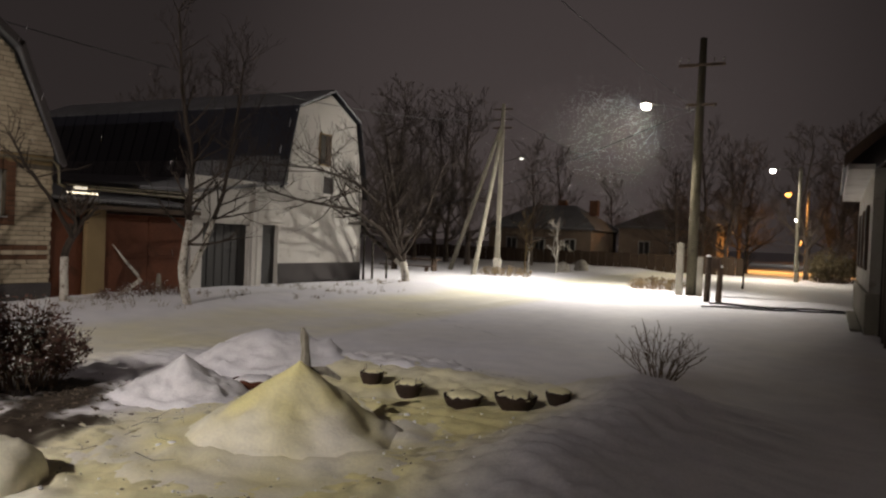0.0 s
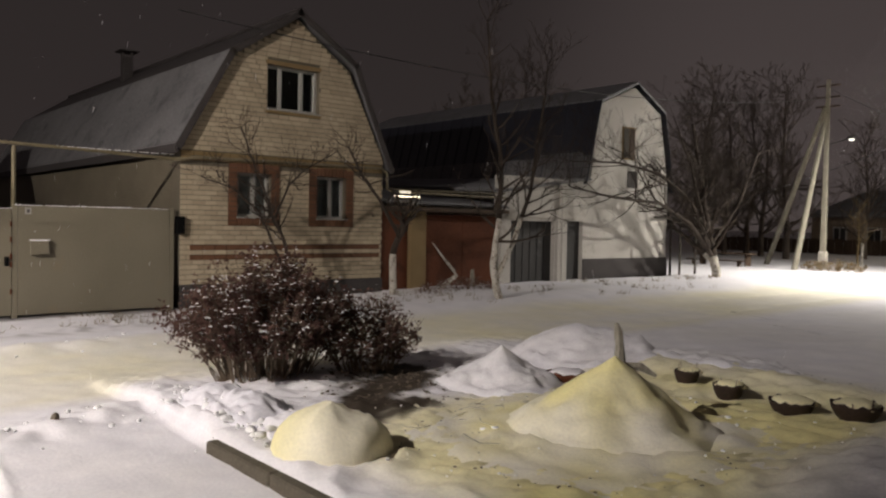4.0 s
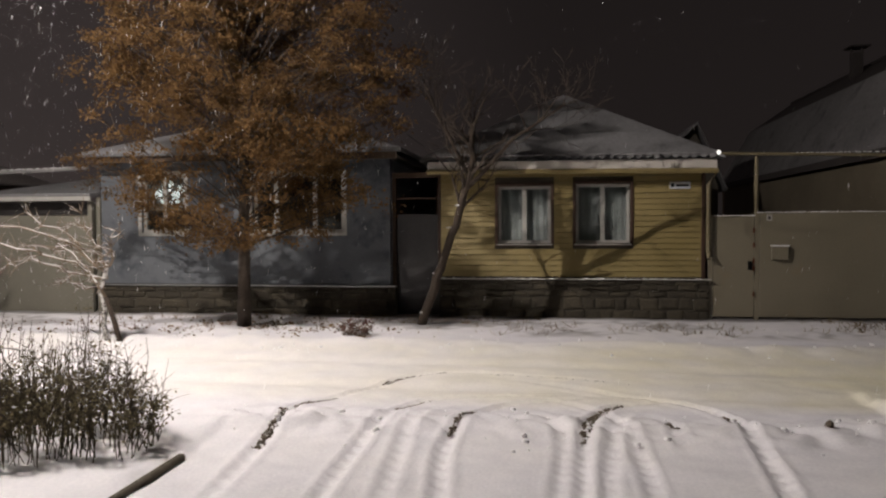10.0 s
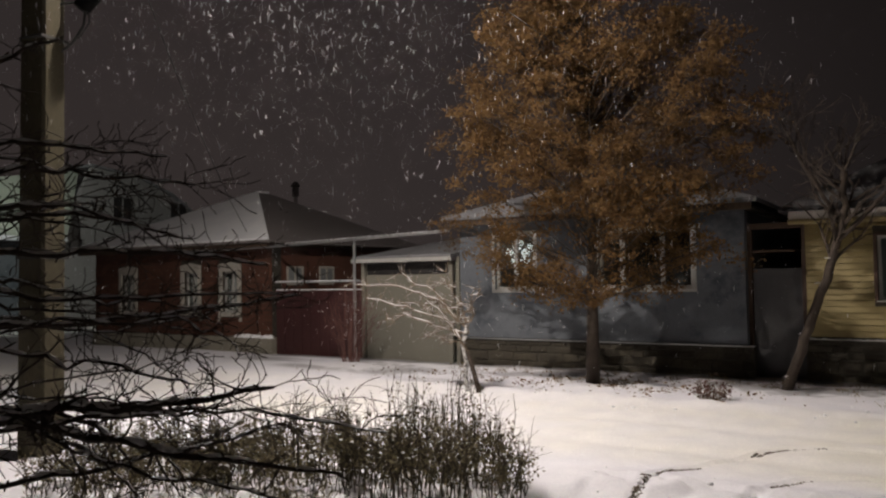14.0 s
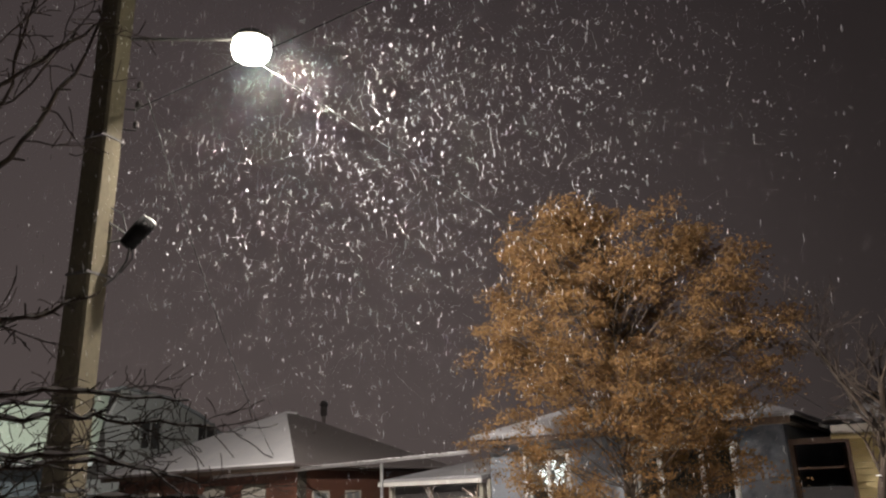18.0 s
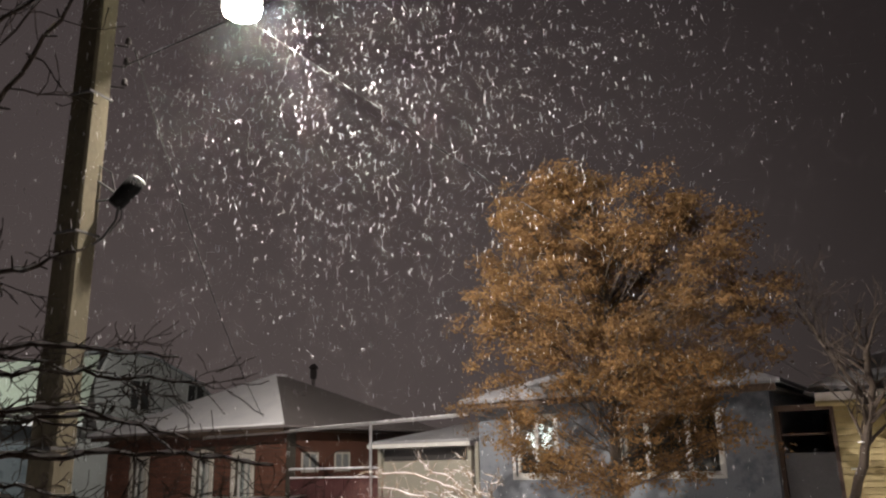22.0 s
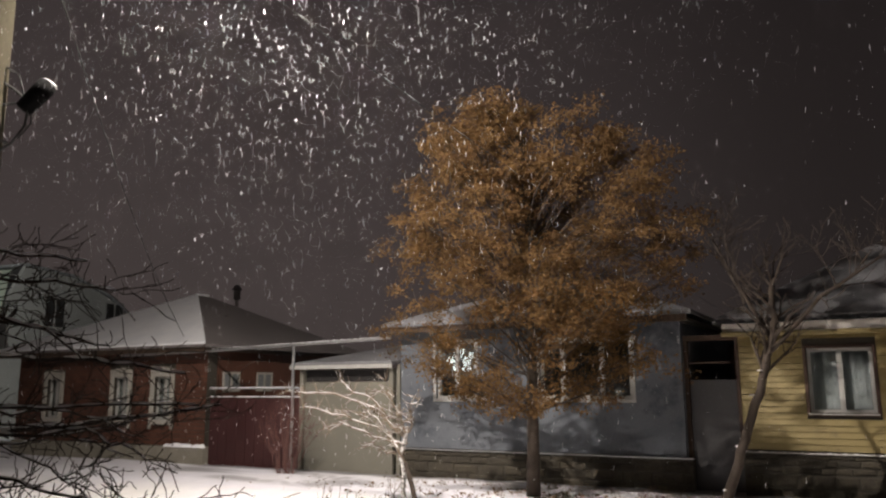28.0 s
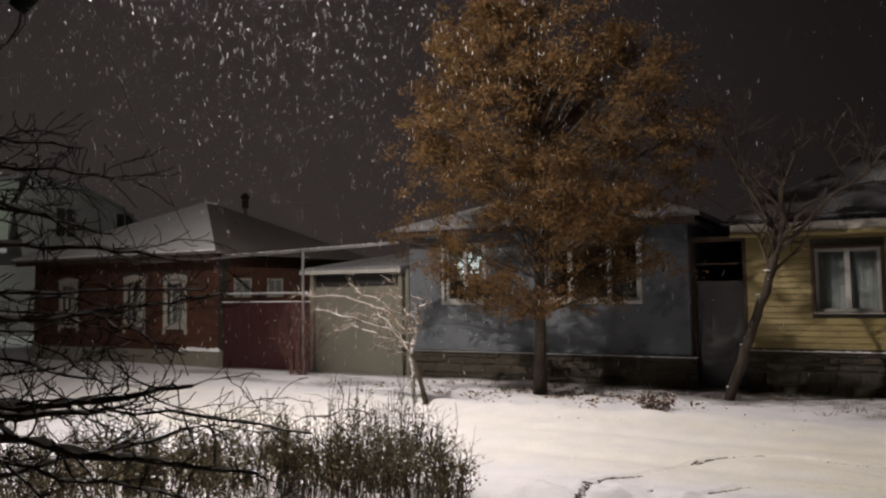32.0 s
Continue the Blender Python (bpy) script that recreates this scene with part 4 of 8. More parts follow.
# gas pipe on its post
pipe = thing("gas_pipe", (FACE - 0.05, 3.13, 0), "yellow gas pipe carried over the gate on a post", "pipe")
part("pipe_run", Shape().tube([(FACE + 0.05, 2.30, 3.02), (FACE + 0.02, 2.42, 3.07), (FACE - 0.05, 4.2, 3.04), (FACE - 0.02, 5.95, 2.98), (FACE + 0.05, 6.12, 2.99), (FACE + 0.07, 6.35, 3.04), (FACE + 0.07, 10.95, 3.10), (FACE + 0.07, 11.10, 3.0), (FACE + 0.07, 11.12, 2.62), (FACE + 0.07, 11.3, 2.56)], 0.032, 8), YELLOW_PIPE, pipe)
part("pipe_post", Shape().tube([(FACE - 0.05, 3.13, -0.1), (FACE - 0.05, 3.13, 3.02)], 0.036, 8), YELLOW_PIPE, pipe)
ps = Shape()
for k in range(60):
    y = 2.45 + 3.5 * (k + rng.random()) / 60
    flake_cap(ps, rng, (FACE - 0.04, y, 3.065), 0.03, 0.014)
part("pipe_snow", ps, SNOW, pipe, kind="stuff")

# dark sheds behind the gate
shed = thing("back_shed", (-24, 3.6, 0), "dark wooden shed with a steep roof behind the gate", "shed")
part("wall", Shape().prism([(1.2, -0.1), (4.3, -0.1), (4.3, 2.9), (3.6, 4.6), (1.2, 2.4)], -26, -24.0), GREY_WOOD, shed)
part("roof", Shape().slab([(-23.7, 1.0, 2.35), (-23.7, 3.65, 4.75), (-26.4, 3.65, 4.75), (-26.4, 1.0, 2.35)], 0.08).slab([(-23.7, 3.65, 4.75), (-23.7, 4.5, 2.8), (-26.4, 4.5, 2.8), (-26.4, 3.65, 4.75)], 0.08), GREY_SHEET, shed)


# ---- brick house with a gambrel gable ----
def brick_house():
    h = thing("brick_house", (FACE, 8.6, 0), "pale brick house with a gambrel gable and red window surrounds", "house")
    y0, y1 = 6.07, 11.03
    apex, bl, br, el, er = (8.66, 6.22), (7.18, 5.22), (10.06, 5.34), (6.15, 3.45), (10.98, 3.3)
    holes = [(7.28, 8.06, 1.88, 2.80), (9.20, 9.98, 1.88, 2.82), (7.96, 9.22, 4.20, 5.14)]

    def reach(z):
        if z < 3.4:
            return y0, y1
        if z < 5.22:
            k = (z - 3.45) / (5.22 - 3.45)
            return el[0] + (bl[0] - el[0]) * k, er[0] + (br[0] - er[0]) * k
        k = min((z - 5.25) / (apex[1] - 5.25), 1)
        return bl[0] + (apex[0] - bl[0]) * k, br[0] + (apex[0] - br[0]) * k

    part("wall", wall_with_holes(y0, y1, -0.1, 3.4, FACE - 0.38, FACE - 0.012, holes[:2]), PALE_MORTAR, h)
    g = Shape()
    zs = [3.4, 3.9, 4.20, 4.7, 5.14, 5.22, 5.6, 5.95, 6.2]
    for a, b in zip(zs, zs[1:]):
        (l0, r0), (l1, r1) = reach(a + 0.001), reach(b - 0.001)
        if 4.20 <= a < 5.14:
            g.prism([(l0, a), (7.96, a), (7.96, b), (l1, b)], FACE - 0.38, FACE - 0.012)
            g.prism([(9.22, a), (r0, a), (r1, b), (9.22, b)], FACE - 0.38, FACE - 0.012)
        else:
            g.prism([(l0, a), (r0, a), (r1, b), (l1, b)], FACE - 0.38, FACE - 0.012)
    part("gable_wall", g, PALE_MORTAR, h)
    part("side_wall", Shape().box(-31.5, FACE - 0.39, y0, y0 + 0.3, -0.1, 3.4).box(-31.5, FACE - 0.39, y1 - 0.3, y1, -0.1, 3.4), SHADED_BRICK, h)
    part("back_wall", Shape().prism([(y0, -0.1), (y1, -0.1), (y1, 3.4), (10.06, 5.3), (8.66, 6.2), (7.18, 5.2), (y0, 3.4)], -31.8, -31.5), PALE_BRICK, h)
    # red surrounds, bands
    blocked = [(a - 0.20, b + 0.20, c - 0.18, d + 0.20) for a, b, c, d in holes[:2]] + [(a - 0.02, b + 0.02, c - 0.1, d + 0.1) for a, b, c, d in holes[2:]]
    bands = [(y0 + 0.2, y1 - 0.1, 1.19, 1.29), (y0 + 0.2, y1 - 0.1, 1.09, 1.19), (y0 + 0.2, y1 - 0.1, 0.99, 1.09), (y0, y1, 2.98, 3.18)]
    courses(h, "brick", PALE_BRICK, y0, y1, 0.50, 6.2, FACE - 0.012, 0.26, 0.10, 0.013, 0.014, blocked + bands, 300, reach, random.Random(8), 0.003)
    for a, b, c, d in holes[:2]:
        surround = part("window_surround", Shape().box(FACE - 0.02, FACE - 0.004, a - 0.20, a, c - 0.18, d + 0.20).box(FACE - 0.02, FACE - 0.004, b, b + 0.20, c - 0.18, d + 0.20)
                        .box(FACE - 0.02, FACE - 0.004, a, b, d, d + 0.20).box(FACE - 0.02, FACE - 0.004, a, b, c - 0.18, c), MORTAR, h, "red brick window surround")
        z = c - 0.18
        while z < d + 0.15:
            for u, w in ((a - 0.195, 0.19), (b + 0.005, 0.19)):
                shared = Shape().box(FACE - 0.02, FACE + 0.028, u, u + w, z, z + 0.087, 0.004)
                part("brick", shared, RED_BRICK, surround)
            z += 0.1
        y = a
        while y < b - 0.03:
            w = min(0.087, b - y)
            part("brick", Shape().box(FACE - 0.02, FACE + 0.03, y, y + w, d + 0.004, d + 0.195, 0.004), RED_BRICK, surround)
            part("brick", Shape().box(FACE - 0.02, FACE + 0.035, y, y + w, c - 0.175, c - 0.004, 0.004), RED_BRICK, surround)
            y += 0.1
    for (a, b, c, d), mat in zip(bands, (RED_BRICK, PALE_BRICK, RED_BRICK, OCHRE_BRICK)):
        band = part("brick_band", Shape().box(FACE - 0.02, FACE - 0.002, a, b, c, d), MORTAR, h)
        y = a
        rows = 1 if d - c < 0.15 else 2
        me = mesh_of("brick", *piece_box(0.247, 0.087, 0.025), mat)
        for r in range(rows):
            y = a
            while y + 0.2 < b:
                shared_piece("brick", me, band, (FACE + 0.0, y, c + 0.1 * r + 0.006))
                y += 0.26
    part("plinth", Shape().box(FACE - 0.4, FACE + 0.06, y0, y1, -0.1, 0.49, 0.01), DARK_BASE, h)
    for n, (a, b, c, d) in enumerate(holes):
        if n < 2:
            window(h, a, b, c, d, FACE, (0.55,), label="white casement window with curtains", curtain_reach=(0.0, 1.0))
        else:
            window(h, a, b, c, d, FACE, (0.28, 0.70), curtain=False, label="white three-light attic window")
            part("lintel", Shape().box(FACE - 0.02, FACE + 0.02, a - 0.05, b + 0.05, d + 0.005, d + 0.09, 0.005), OCHRE_BRICK, h)
            part("lintel", Shape().box(FACE - 0.02, FACE + 0.03, a - 0.05, b + 0.05, c - 0.09, c - 0.035, 0.005), OCHRE_BRICK, h)
    # roof: two pitches each side, boards along the rake
    over = FACE + 0.11
    pts = [(5.95, 3.25), (7.08, 5.28), (8.66, 6.36), (10.16, 5.42), (11.22, 3.05)]
    for n, ((ya, za), (yb, zb)) in enumerate(zip(pts, pts[1:])):
        quad = [(over, ya, za), (over, yb, zb), (-31.9, yb, zb), (-31.9, ya, za)]
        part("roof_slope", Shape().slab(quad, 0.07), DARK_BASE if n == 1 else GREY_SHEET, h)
        snow = [(over - 0.05, ya + (yb - ya) * 0.03, za + (zb - za) * 0.03 + 0.03), (over - 0.05, yb, zb + 0.03), (-31.8, yb, zb + 0.03), (-31.8, ya + (yb - ya) * 0.03, za + (zb - za) * 0.03 + 0.03)]
        if n != 1:
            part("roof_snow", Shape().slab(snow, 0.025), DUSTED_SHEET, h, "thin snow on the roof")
        d = Vector((0, yb - ya, zb - za)).normalized()
        nrm = Vector((0, -d.z, d.y))
        nrm = nrm if nrm.z > 0 else -nrm
        a3, b3 = Vector((0, ya, za)) + nrm * 0.04, Vector((0, yb, zb)) + nrm * 0.04
        out = [a3 - d * 0.03, b3 + d * 0.03, b3 + d * 0.03 - nrm * 0.135, a3 - d * 0.03 - nrm * 0.135]
        part("rake_board", Shape().prism([(p.y, p.z) for p in out], over + 0.002, over + 0.035), DARK_BASE, h, "dark rake board")
    part("ridge_cap", Shape().tube([(over + 0.03, 8.66, 6.38), (-31.9, 8.66, 6.38)], 0.06, 8), DARK_BASE, h)
    part("eave_board", Shape().box(-31.9, FACE + 0.1, 5.91, 5.95, 3.10, 3.28), DARK_BASE, h)
    part("soffit", Shape().slab([(FACE + 0.1, 5.95, 3.14), (FACE + 0.1, 6.12, 3.32), (-31.9, 6.12, 3.32), (-31.9, 5.95, 3.14)], 0.04), DARK_BASE, h)
    ch = part("chimney", Shape().box(-24.2, -23.92, 7.98, 8.26, 5.3, 6.66, 0.02), DARK_BASE, h, "brick chimney with a metal cowl")
    part("cowl", Shape().slab([(-23.78, 7.86, 6.84), (-23.78, 8.40, 6.84), (-24.34, 8.40, 6.84), (-24.34, 7.86, 6.84)], 0.05).box(-24.18, -24.1, 7.98, 8.05, 6.66, 6.80).box(-24.0, -23.93, 8.2, 8.26, 6.66, 6.80), DARK_BASE, ch)
    # meter box on the corner
    part("meter_box", Shape().box(FACE - 0.02, FACE + 0.10, 5.97, 6.13, 1.52, 1.86, 0.008), BLACK_PLASTIC, h, "small dark meter box")
    return h


brick_house()

# ---- passage, rust-red garage and its canopy ----
gr = thing("rust_red_garage", (FACE, 13.3, 0), "rust-red garage gates under a corrugated canopy", "garage")
part("side_door", Shape().box(FACE - 0.12, FACE - 0.07, 11.06, 11.88, 0.0, 2.1, 0.008), RUST_METAL, gr, "dark red side door")
part("pillar", Shape().box(FACE - 0.3, FACE + 0.02, 11.9, 12.42, -0.1, 2.25, 0.01), OCHRE_BRICK, gr, "brick gate pillar")
y = 12.44
for k in range(2):
    lf = part("garage_leaf", Shape().box(FACE - 0.10, FACE - 0.05, y, y + 1.27, 0.02, 2.05, 0.008), RUST_METAL, gr)
    for z in (0.12, 1.0, 1.92):
        part("leaf_rail", Shape().box(FACE - 0.048, FACE - 0.03, y + 0.03, y + 1.24, z, z + 0.06, 0.004), RUST_METAL, lf)
    y += 1.28
part("back_wall", Shape().box(FACE - 5.2, FACE - 5.0, 11.06, 15.1, -0.1, 2.6), GREY_WOOD, gr)
part("lintel", Shape().box(FACE - 0.2, FACE - 0.03, 11.06, 15.05, 2.10, 2.22), DARK_WOOD, gr)
part("canopy", corrugated([(FACE + 0.35, 11.06, 2.28), (FACE + 0.35, 15.08, 2.28), (FACE - 5.2, 15.08, 2.95), (FACE - 5.2, 11.06, 2.95)], 30, 0.025), GREY_SHEET, gr, "grey corrugated canopy")
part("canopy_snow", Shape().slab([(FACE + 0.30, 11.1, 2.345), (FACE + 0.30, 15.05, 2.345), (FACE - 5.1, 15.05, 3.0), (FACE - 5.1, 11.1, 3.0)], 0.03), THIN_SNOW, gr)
part("canopy_beam", Shape().box(FACE + 0.26, FACE + 0.33, 11.06, 15.08, 2.12, 2.22, 0.006), DARK_WOOD, gr)
over_pipe = Shape().tube([(FACE + 0.3, 11.3, 2.56), (FACE + 0.25, 15.1, 2.55)], 0.03, 8).tube([(FACE + 0.15, 11.3, 2.62), (FACE + 0.12, 15.1, 2.66)], 0.02, 8)
part("pipe", over_pipe, YELLOW_PIPE, gr, "pipes above the canopy")
# glowing strip and tube stand in for a hidden lamp's glint on the pipes
glint_strip = part("porch_lamp", Shape().box(FACE + 0.30, FACE + 0.36, 11.3, 11.62, 2.53, 2.59, 0.01), glow_material("pipe_glint_glow", (1.0, 0.88, 0.66), 0.75), gr, "glowing strip for lamp light caught on the pipes")
part("pipe_glint_tube", Shape().tube([(FACE + 0.40, 11.08, 2.45), (FACE + 0.40, 11.85, 2.45)], 0.018, 8), glow_material("glint_tube_glow", (1.0, 0.85, 0.6), 2.5), glint_strip)


# ---- white house with the dark blue gambrel roof ----
def white_house():
    h = thing("white_house", (FACE, 20, 0), "white rendered house with a dark blue gambrel roof", "house")
    Z = 0.12
    holes = [(15.50, 17.34, 0.1, 1.95), (17.82, 18.64, 0.1, 1.98)]
    part("wall", wall_with_holes(15.12, 23.18, 0.0, 3.2, FACE - 0.3, FACE, holes), WHITE_WALL, h)
    part("upper_wall", Shape().prism([(18.95, 3.2), (23.18, 3.2), (22.65, 5.62), (21.14, 6.36), (19.36, 5.62)], FACE - 0.3, FACE), WHITE_WALL, h)
    part("side_wall", Shape().box(FACE - 12.0, FACE - 0.31, 22.9, 23.17, 0, 3.2), WHITE_WALL, h)
    part("inner_wall", Shape().box(FACE - 12.0, FACE - 0.31, 18.95, 19.2, 0, 3.3), WHITE_WALL, h)
    part("back_wall", Shape().prism([(15.12, 0), (23.17, 0), (23.17, 3.2), (22.65, 5.6), (21.14, 6.3), (19.36, 5.6), (18.95, 3.2), (15.12, 2.6)], FACE - 12.3, FACE - 12.0), WHITE_WALL, h)
    part("base", Shape().box(FACE - 0.02, FACE + 0.035, 18.66, 23.2, 0.0, 0.83, 0.006), DARK_BASE, h, "dark painted base")
    d1 = part("garage_door", Shape().box(FACE - 0.20, FACE - 0.14, 15.5, 17.34, 0.1, 1.95), BLACK_DOOR, h, "black garage door")
    for k in range(1, 6):
        part("door_rib", Shape().box(FACE - 0.14, FACE - 0.125, 15.52 + 0.3 * k, 15.55 + 0.3 * k, 0.12, 1.93), BLACK_DOOR, d1)
    part("house_door", Shape().box(FACE - 0.20, FACE - 0.14, 17.82, 18.64, 0.1, 1.98), BLACK_DOOR, h, "black house door")
    part("drainpipe", Shape().tube([(FACE + 0.09, 17.55, 3.0), (FACE + 0.09, 17.55, 0.2), (FACE + 0.2, 17.62, 0.12)], 0.07, 10), WHITE_WALL, h)
    part("pillar", Shape().box(FACE, FACE + 0.12, 17.36, 17.78, 0.0, 2.35, 0.01), WHITE_WALL, h)
    part("lintel", Shape().box(FACE, FACE + 0.06, 15.3, 18.8, 2.05, 2.16, 0.006), WHITE_WALL, h)
    win = part("gable_window", Shape().box(FACE - 0.02, FACE + 0.03, 20.52, 21.2, 4.0, 5.05, 0.008), OCHRE_BRICK, h, "shuttered gable window")
    part("shutter", Shape().box(FACE + 0.03, FACE + 0.05, 20.56, 20.84, 4.05, 5.0, 0.005), GREY_WOOD, win)
    part("shutter", Shape().box(FACE + 0.03, FACE + 0.05, 20.88, 21.16, 4.05, 5.0, 0.005), DARK_WOOD, win)
    part("small_window", Shape().box(FACE - 0.02, FACE + 0.02, 20.85, 21.4, 3.1, 3.65, 0.006), DARK_BASE, h)
    over = FACE + 0.14
    pts = [(18.62, 3.18), (19.28, 5.72), (21.14, 6.52), (22.74, 5.72), (23.4, 3.1)]
    for n, ((ya, za), (yb, zb)) in enumerate(zip(pts, pts[1:])):
        quad = [(over, ya, za), (over, yb, zb), (-28, yb, zb), (-28, ya, za)]
        part("roof_slope", Shape().slab(quad, 0.07), NAVY_SHEET, h, "dark blue sheet roof")
        if n in (1, 2):
            part("roof_snow", Shape().slab([(over - 0.05, ya, za + 0.03), (over - 0.05, yb, zb + 0.03), (-27.9, yb, zb + 0.03), (-27.9, ya, za + 0.03)], 0.025), THIN_SNOW, h)
        else:
            if n == 0:
                k = 0.30
                low = [(over - 0.04, ya, za + 0.05), (over - 0.04, ya + (yb - ya) * k, za + (zb - za) * k + 0.05), (-27.9, ya + (yb - ya) * k, za + (zb - za) * k + 0.05), (-27.9, ya, za + 0.05)]
                part("roof_snow", Shape().slab(low, 0.03), DUSTED_SHEET, h, "thin snow along the eaves")
            x = over - 0.25
            while x > -27.5:
                v = [(x, ya, za + 0.075), (x - 0.03, ya, za + 0.075), (x - 0.03, yb, zb + 0.075), (x, yb, zb + 0.075)]
                part("standing_seam", Shape().slab(v, 0.075), NAVY_SHEET, h)
                x -= 0.55
    guard = part("snow_guard", Shape().box(-16.85, -15.1, 18.70, 18.72, 3.78, 3.81).box(-16.85, -15.1, 18.70, 18.72, 4.02, 4.05), GREY_SHEET, h, "picket snow guard on the roof")
    for k in range(13):
        part("picket", Shape().box(-16.83 + 0.14 * k, -16.78 + 0.14 * k, 18.68, 18.70, 3.66, 4.10), GREY_SHEET, guard)
    # lean-to roof towards the garage
    part("lean_to_roof", Shape().slab([(FACE + 0.1, 15.1, 2.78), (FACE + 0.1, 18.9, 3.3), (-27, 18.9, 3.3), (-27, 11.2, 3.2)], 0.06), GREY_SHEET, h)
    part("lean_to_snow", Shape().slab([(FACE + 0.05, 15.15, 2.82), (FACE + 0.05, 18.85, 3.34), (-26.9, 18.85, 3.34), (-26.9, 11.3, 3.24)], 0.03), THIN_SNOW, h, "thin snow on the lean-to roof")
    return h


white_house()


# ---- dark gate, blue house ----
dg = thing("grey_steel_gate", (FACE, -3.2, 0), "grey steel gate with a dark opening above", "gate")
part("gate_leaf", Shape().box(FACE - 0.30, FACE - 0.26, -3.62, -2.76, 0.0, 2.0, 0.006), GREY_GATE, dg)
part("gate_frame", Shape().box(FACE - 0.36, FACE - 0.2, -3.70, -3.63, -0.1, 2.75).box(FACE - 0.36, FACE - 0.2, -2.755, -2.70, -0.1, 2.75).box(FACE - 0.36, FACE - 0.2, -3.70, -2.70, 2.72, 2.82), DARK_WOOD, dg)
part("grille", Shape().box(FACE - 0.29, FACE - 0.27, -3.62, -2.76, 2.3, 2.33), DARK_WOOD, dg)
part("passage_back", Shape().box(FACE - 6.1, FACE - 6.0, -3.7, -2.7, -0.1, 2.9), DARK_WOOD, dg)


def blue_house():
    h = thing("blue_house", (FACE, -6.6, 0), "blue-grey rendered house with white windows and stone plinth", "house")
    y0, y1, zp, ze = -9.75, -3.70, 0.62, 3.08
    holes = [(-8.86, -7.93, 1.66, 2.83), (-6.50, -4.64, 1.66, 2.80)]
    part("wall", wall_with_holes(y0, y1, zp, ze, FACE - 0.3, FACE, holes), BLUE_WALL, h)
    part("side_wall", Shape().box(FACE - 8, FACE - 0.31, y0, y0 + 0.3, zp, ze).box(FACE - 8, FACE - 0.31, y1 - 0.3, y1, zp, ze).box(FACE - 8.3, FACE - 8, y0, y1, zp, ze), BLUE_WALL, h)
    part("plinth", Shape().box(FACE - 8.3, FACE + 0.05, y0, y1 + 0.1, -0.2, zp - 0.03), MORTAR, h)
    rubble(h, y0, y1 + 0.1, -0.15, zp - 0.04, FACE + 0.05, 33, size=0.4)
    part("plinth_flashing", Shape().box(FACE - 0.02, FACE + 0.115, y0, y1 + 0.13, zp - 0.03, zp - 0.012), STEEL, h)
    for n, (a, b, c, d) in enumerate(holes):
        t = 0.07
        s = Shape().box(FACE, FACE + 0.03, a - t, a, c - t, d + t, 0.006).box(FACE, FACE + 0.03, b, b + t, c - t, d + t, 0.006).box(FACE, FACE + 0.03, a, b, d, d + t, 0.006).box(FACE, FACE + 0.03, a, b, c - t, c, 0.006)
        part("window_casing", s, WHITE_PVC, h, "white window casing")
        window(h, a, b, c, d, FACE, (0.25, 0.68) if n else (0.5,), back=0.08, curtain=False, lit=n == 0, label="white three-light window" if n else "white window with bright curtain")
    part("soffit", Shape().box(FACE - 8.4, FACE + 0.35, y0 - 0.1, y1 + 0.2, ze, ze + 0.05), GREY_WOOD, h)
    part("fascia", Shape().box(FACE + 0.35, FACE + 0.38, y0 - 0.1, y1 + 0.2, ze - 0.02, ze + 0.14), DARK_WOOD, h)
    e = [(FACE + 0.45, y0 - 0.2, ze + 0.15), (FACE + 0.45, y1 + 0.3, ze + 0.15), (FACE - 8.4, y1 + 0.3, ze + 0.15), (FACE - 8.4, y0 - 0.2, ze + 0.15)]
    r0, r1 = (FACE - 3.0, -6.7, 4.45), (FACE - 5.2, -6.7, 4.45)
    for quad in ([e[0], e[1], r0], [e[1], e[2], r1, r0], [e[2], e[3], r1], [e[3], e[0], r0, r1]):
        part("roof_slope", Shape().slab(quad, 0.05), GREY_SHEET, h)
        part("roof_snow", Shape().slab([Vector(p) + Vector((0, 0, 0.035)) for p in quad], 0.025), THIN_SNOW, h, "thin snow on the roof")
    return h


blue_house()

# ---- cream garage with a small snowy canopy ----
cg = thing("cream_garage", (FACE, -11.2, 0), "cream garage with a panel door and white-edged canopy", "garage")
part("garage_door", Shape().box(FACE - 0.12, FACE - 0.06, -12.44, -10.06, -0.1, 2.02, 0.008), CREAM_PANEL, cg, "cream panel garage door")
part("transom", Shape().box(FACE - 0.14, FACE - 0.10, -12.44, -10.06, 2.03, 2.3), BLACK_DOOR, cg)
for a in (-12.54, -10.05):
    part("post", Shape().box(FACE - 0.08, FACE + 0.02, a, a + 0.09, -0.2, 2.32, 0.006), CREAM_PANEL, cg)
part("side_wall", Shape().box(FACE - 5, FACE - 0.13, -12.54, -12.45, -0.2, 2.4).box(FACE - 5, FACE - 0.13, -9.95, -9.86, -0.2, 2.4).box(FACE - 5.2, FACE - 5, -12.54, -9.86, -0.2, 2.9), CREAM_PANEL, cg)
part("canopy_edge", Shape().box(FACE + 0.12, FACE + 0.16, -12.75, -9.90, 2.32, 2.41, 0.005), WHITE_PVC, cg, "white canopy edge")
part("canopy", Shape().slab([(FACE + 0.15, -12.75, 2.43), (FACE + 0.15, -9.9, 2.43), (FACE - 4.8, -9.9, 3.05), (FACE - 4.8, -12.75, 3.05)], 0.05), GREY_SHEET, cg)
part("canopy_snow", Shape().slab([(FACE + 0.13, -12.72, 2.465), (FACE + 0.13, -9.93, 2.465), (FACE - 4.7, -9.93, 3.09), (FACE - 4.7, -12.72, 3.09)], 0.032), THIN_SNOW, cg, "snow on the canopy")

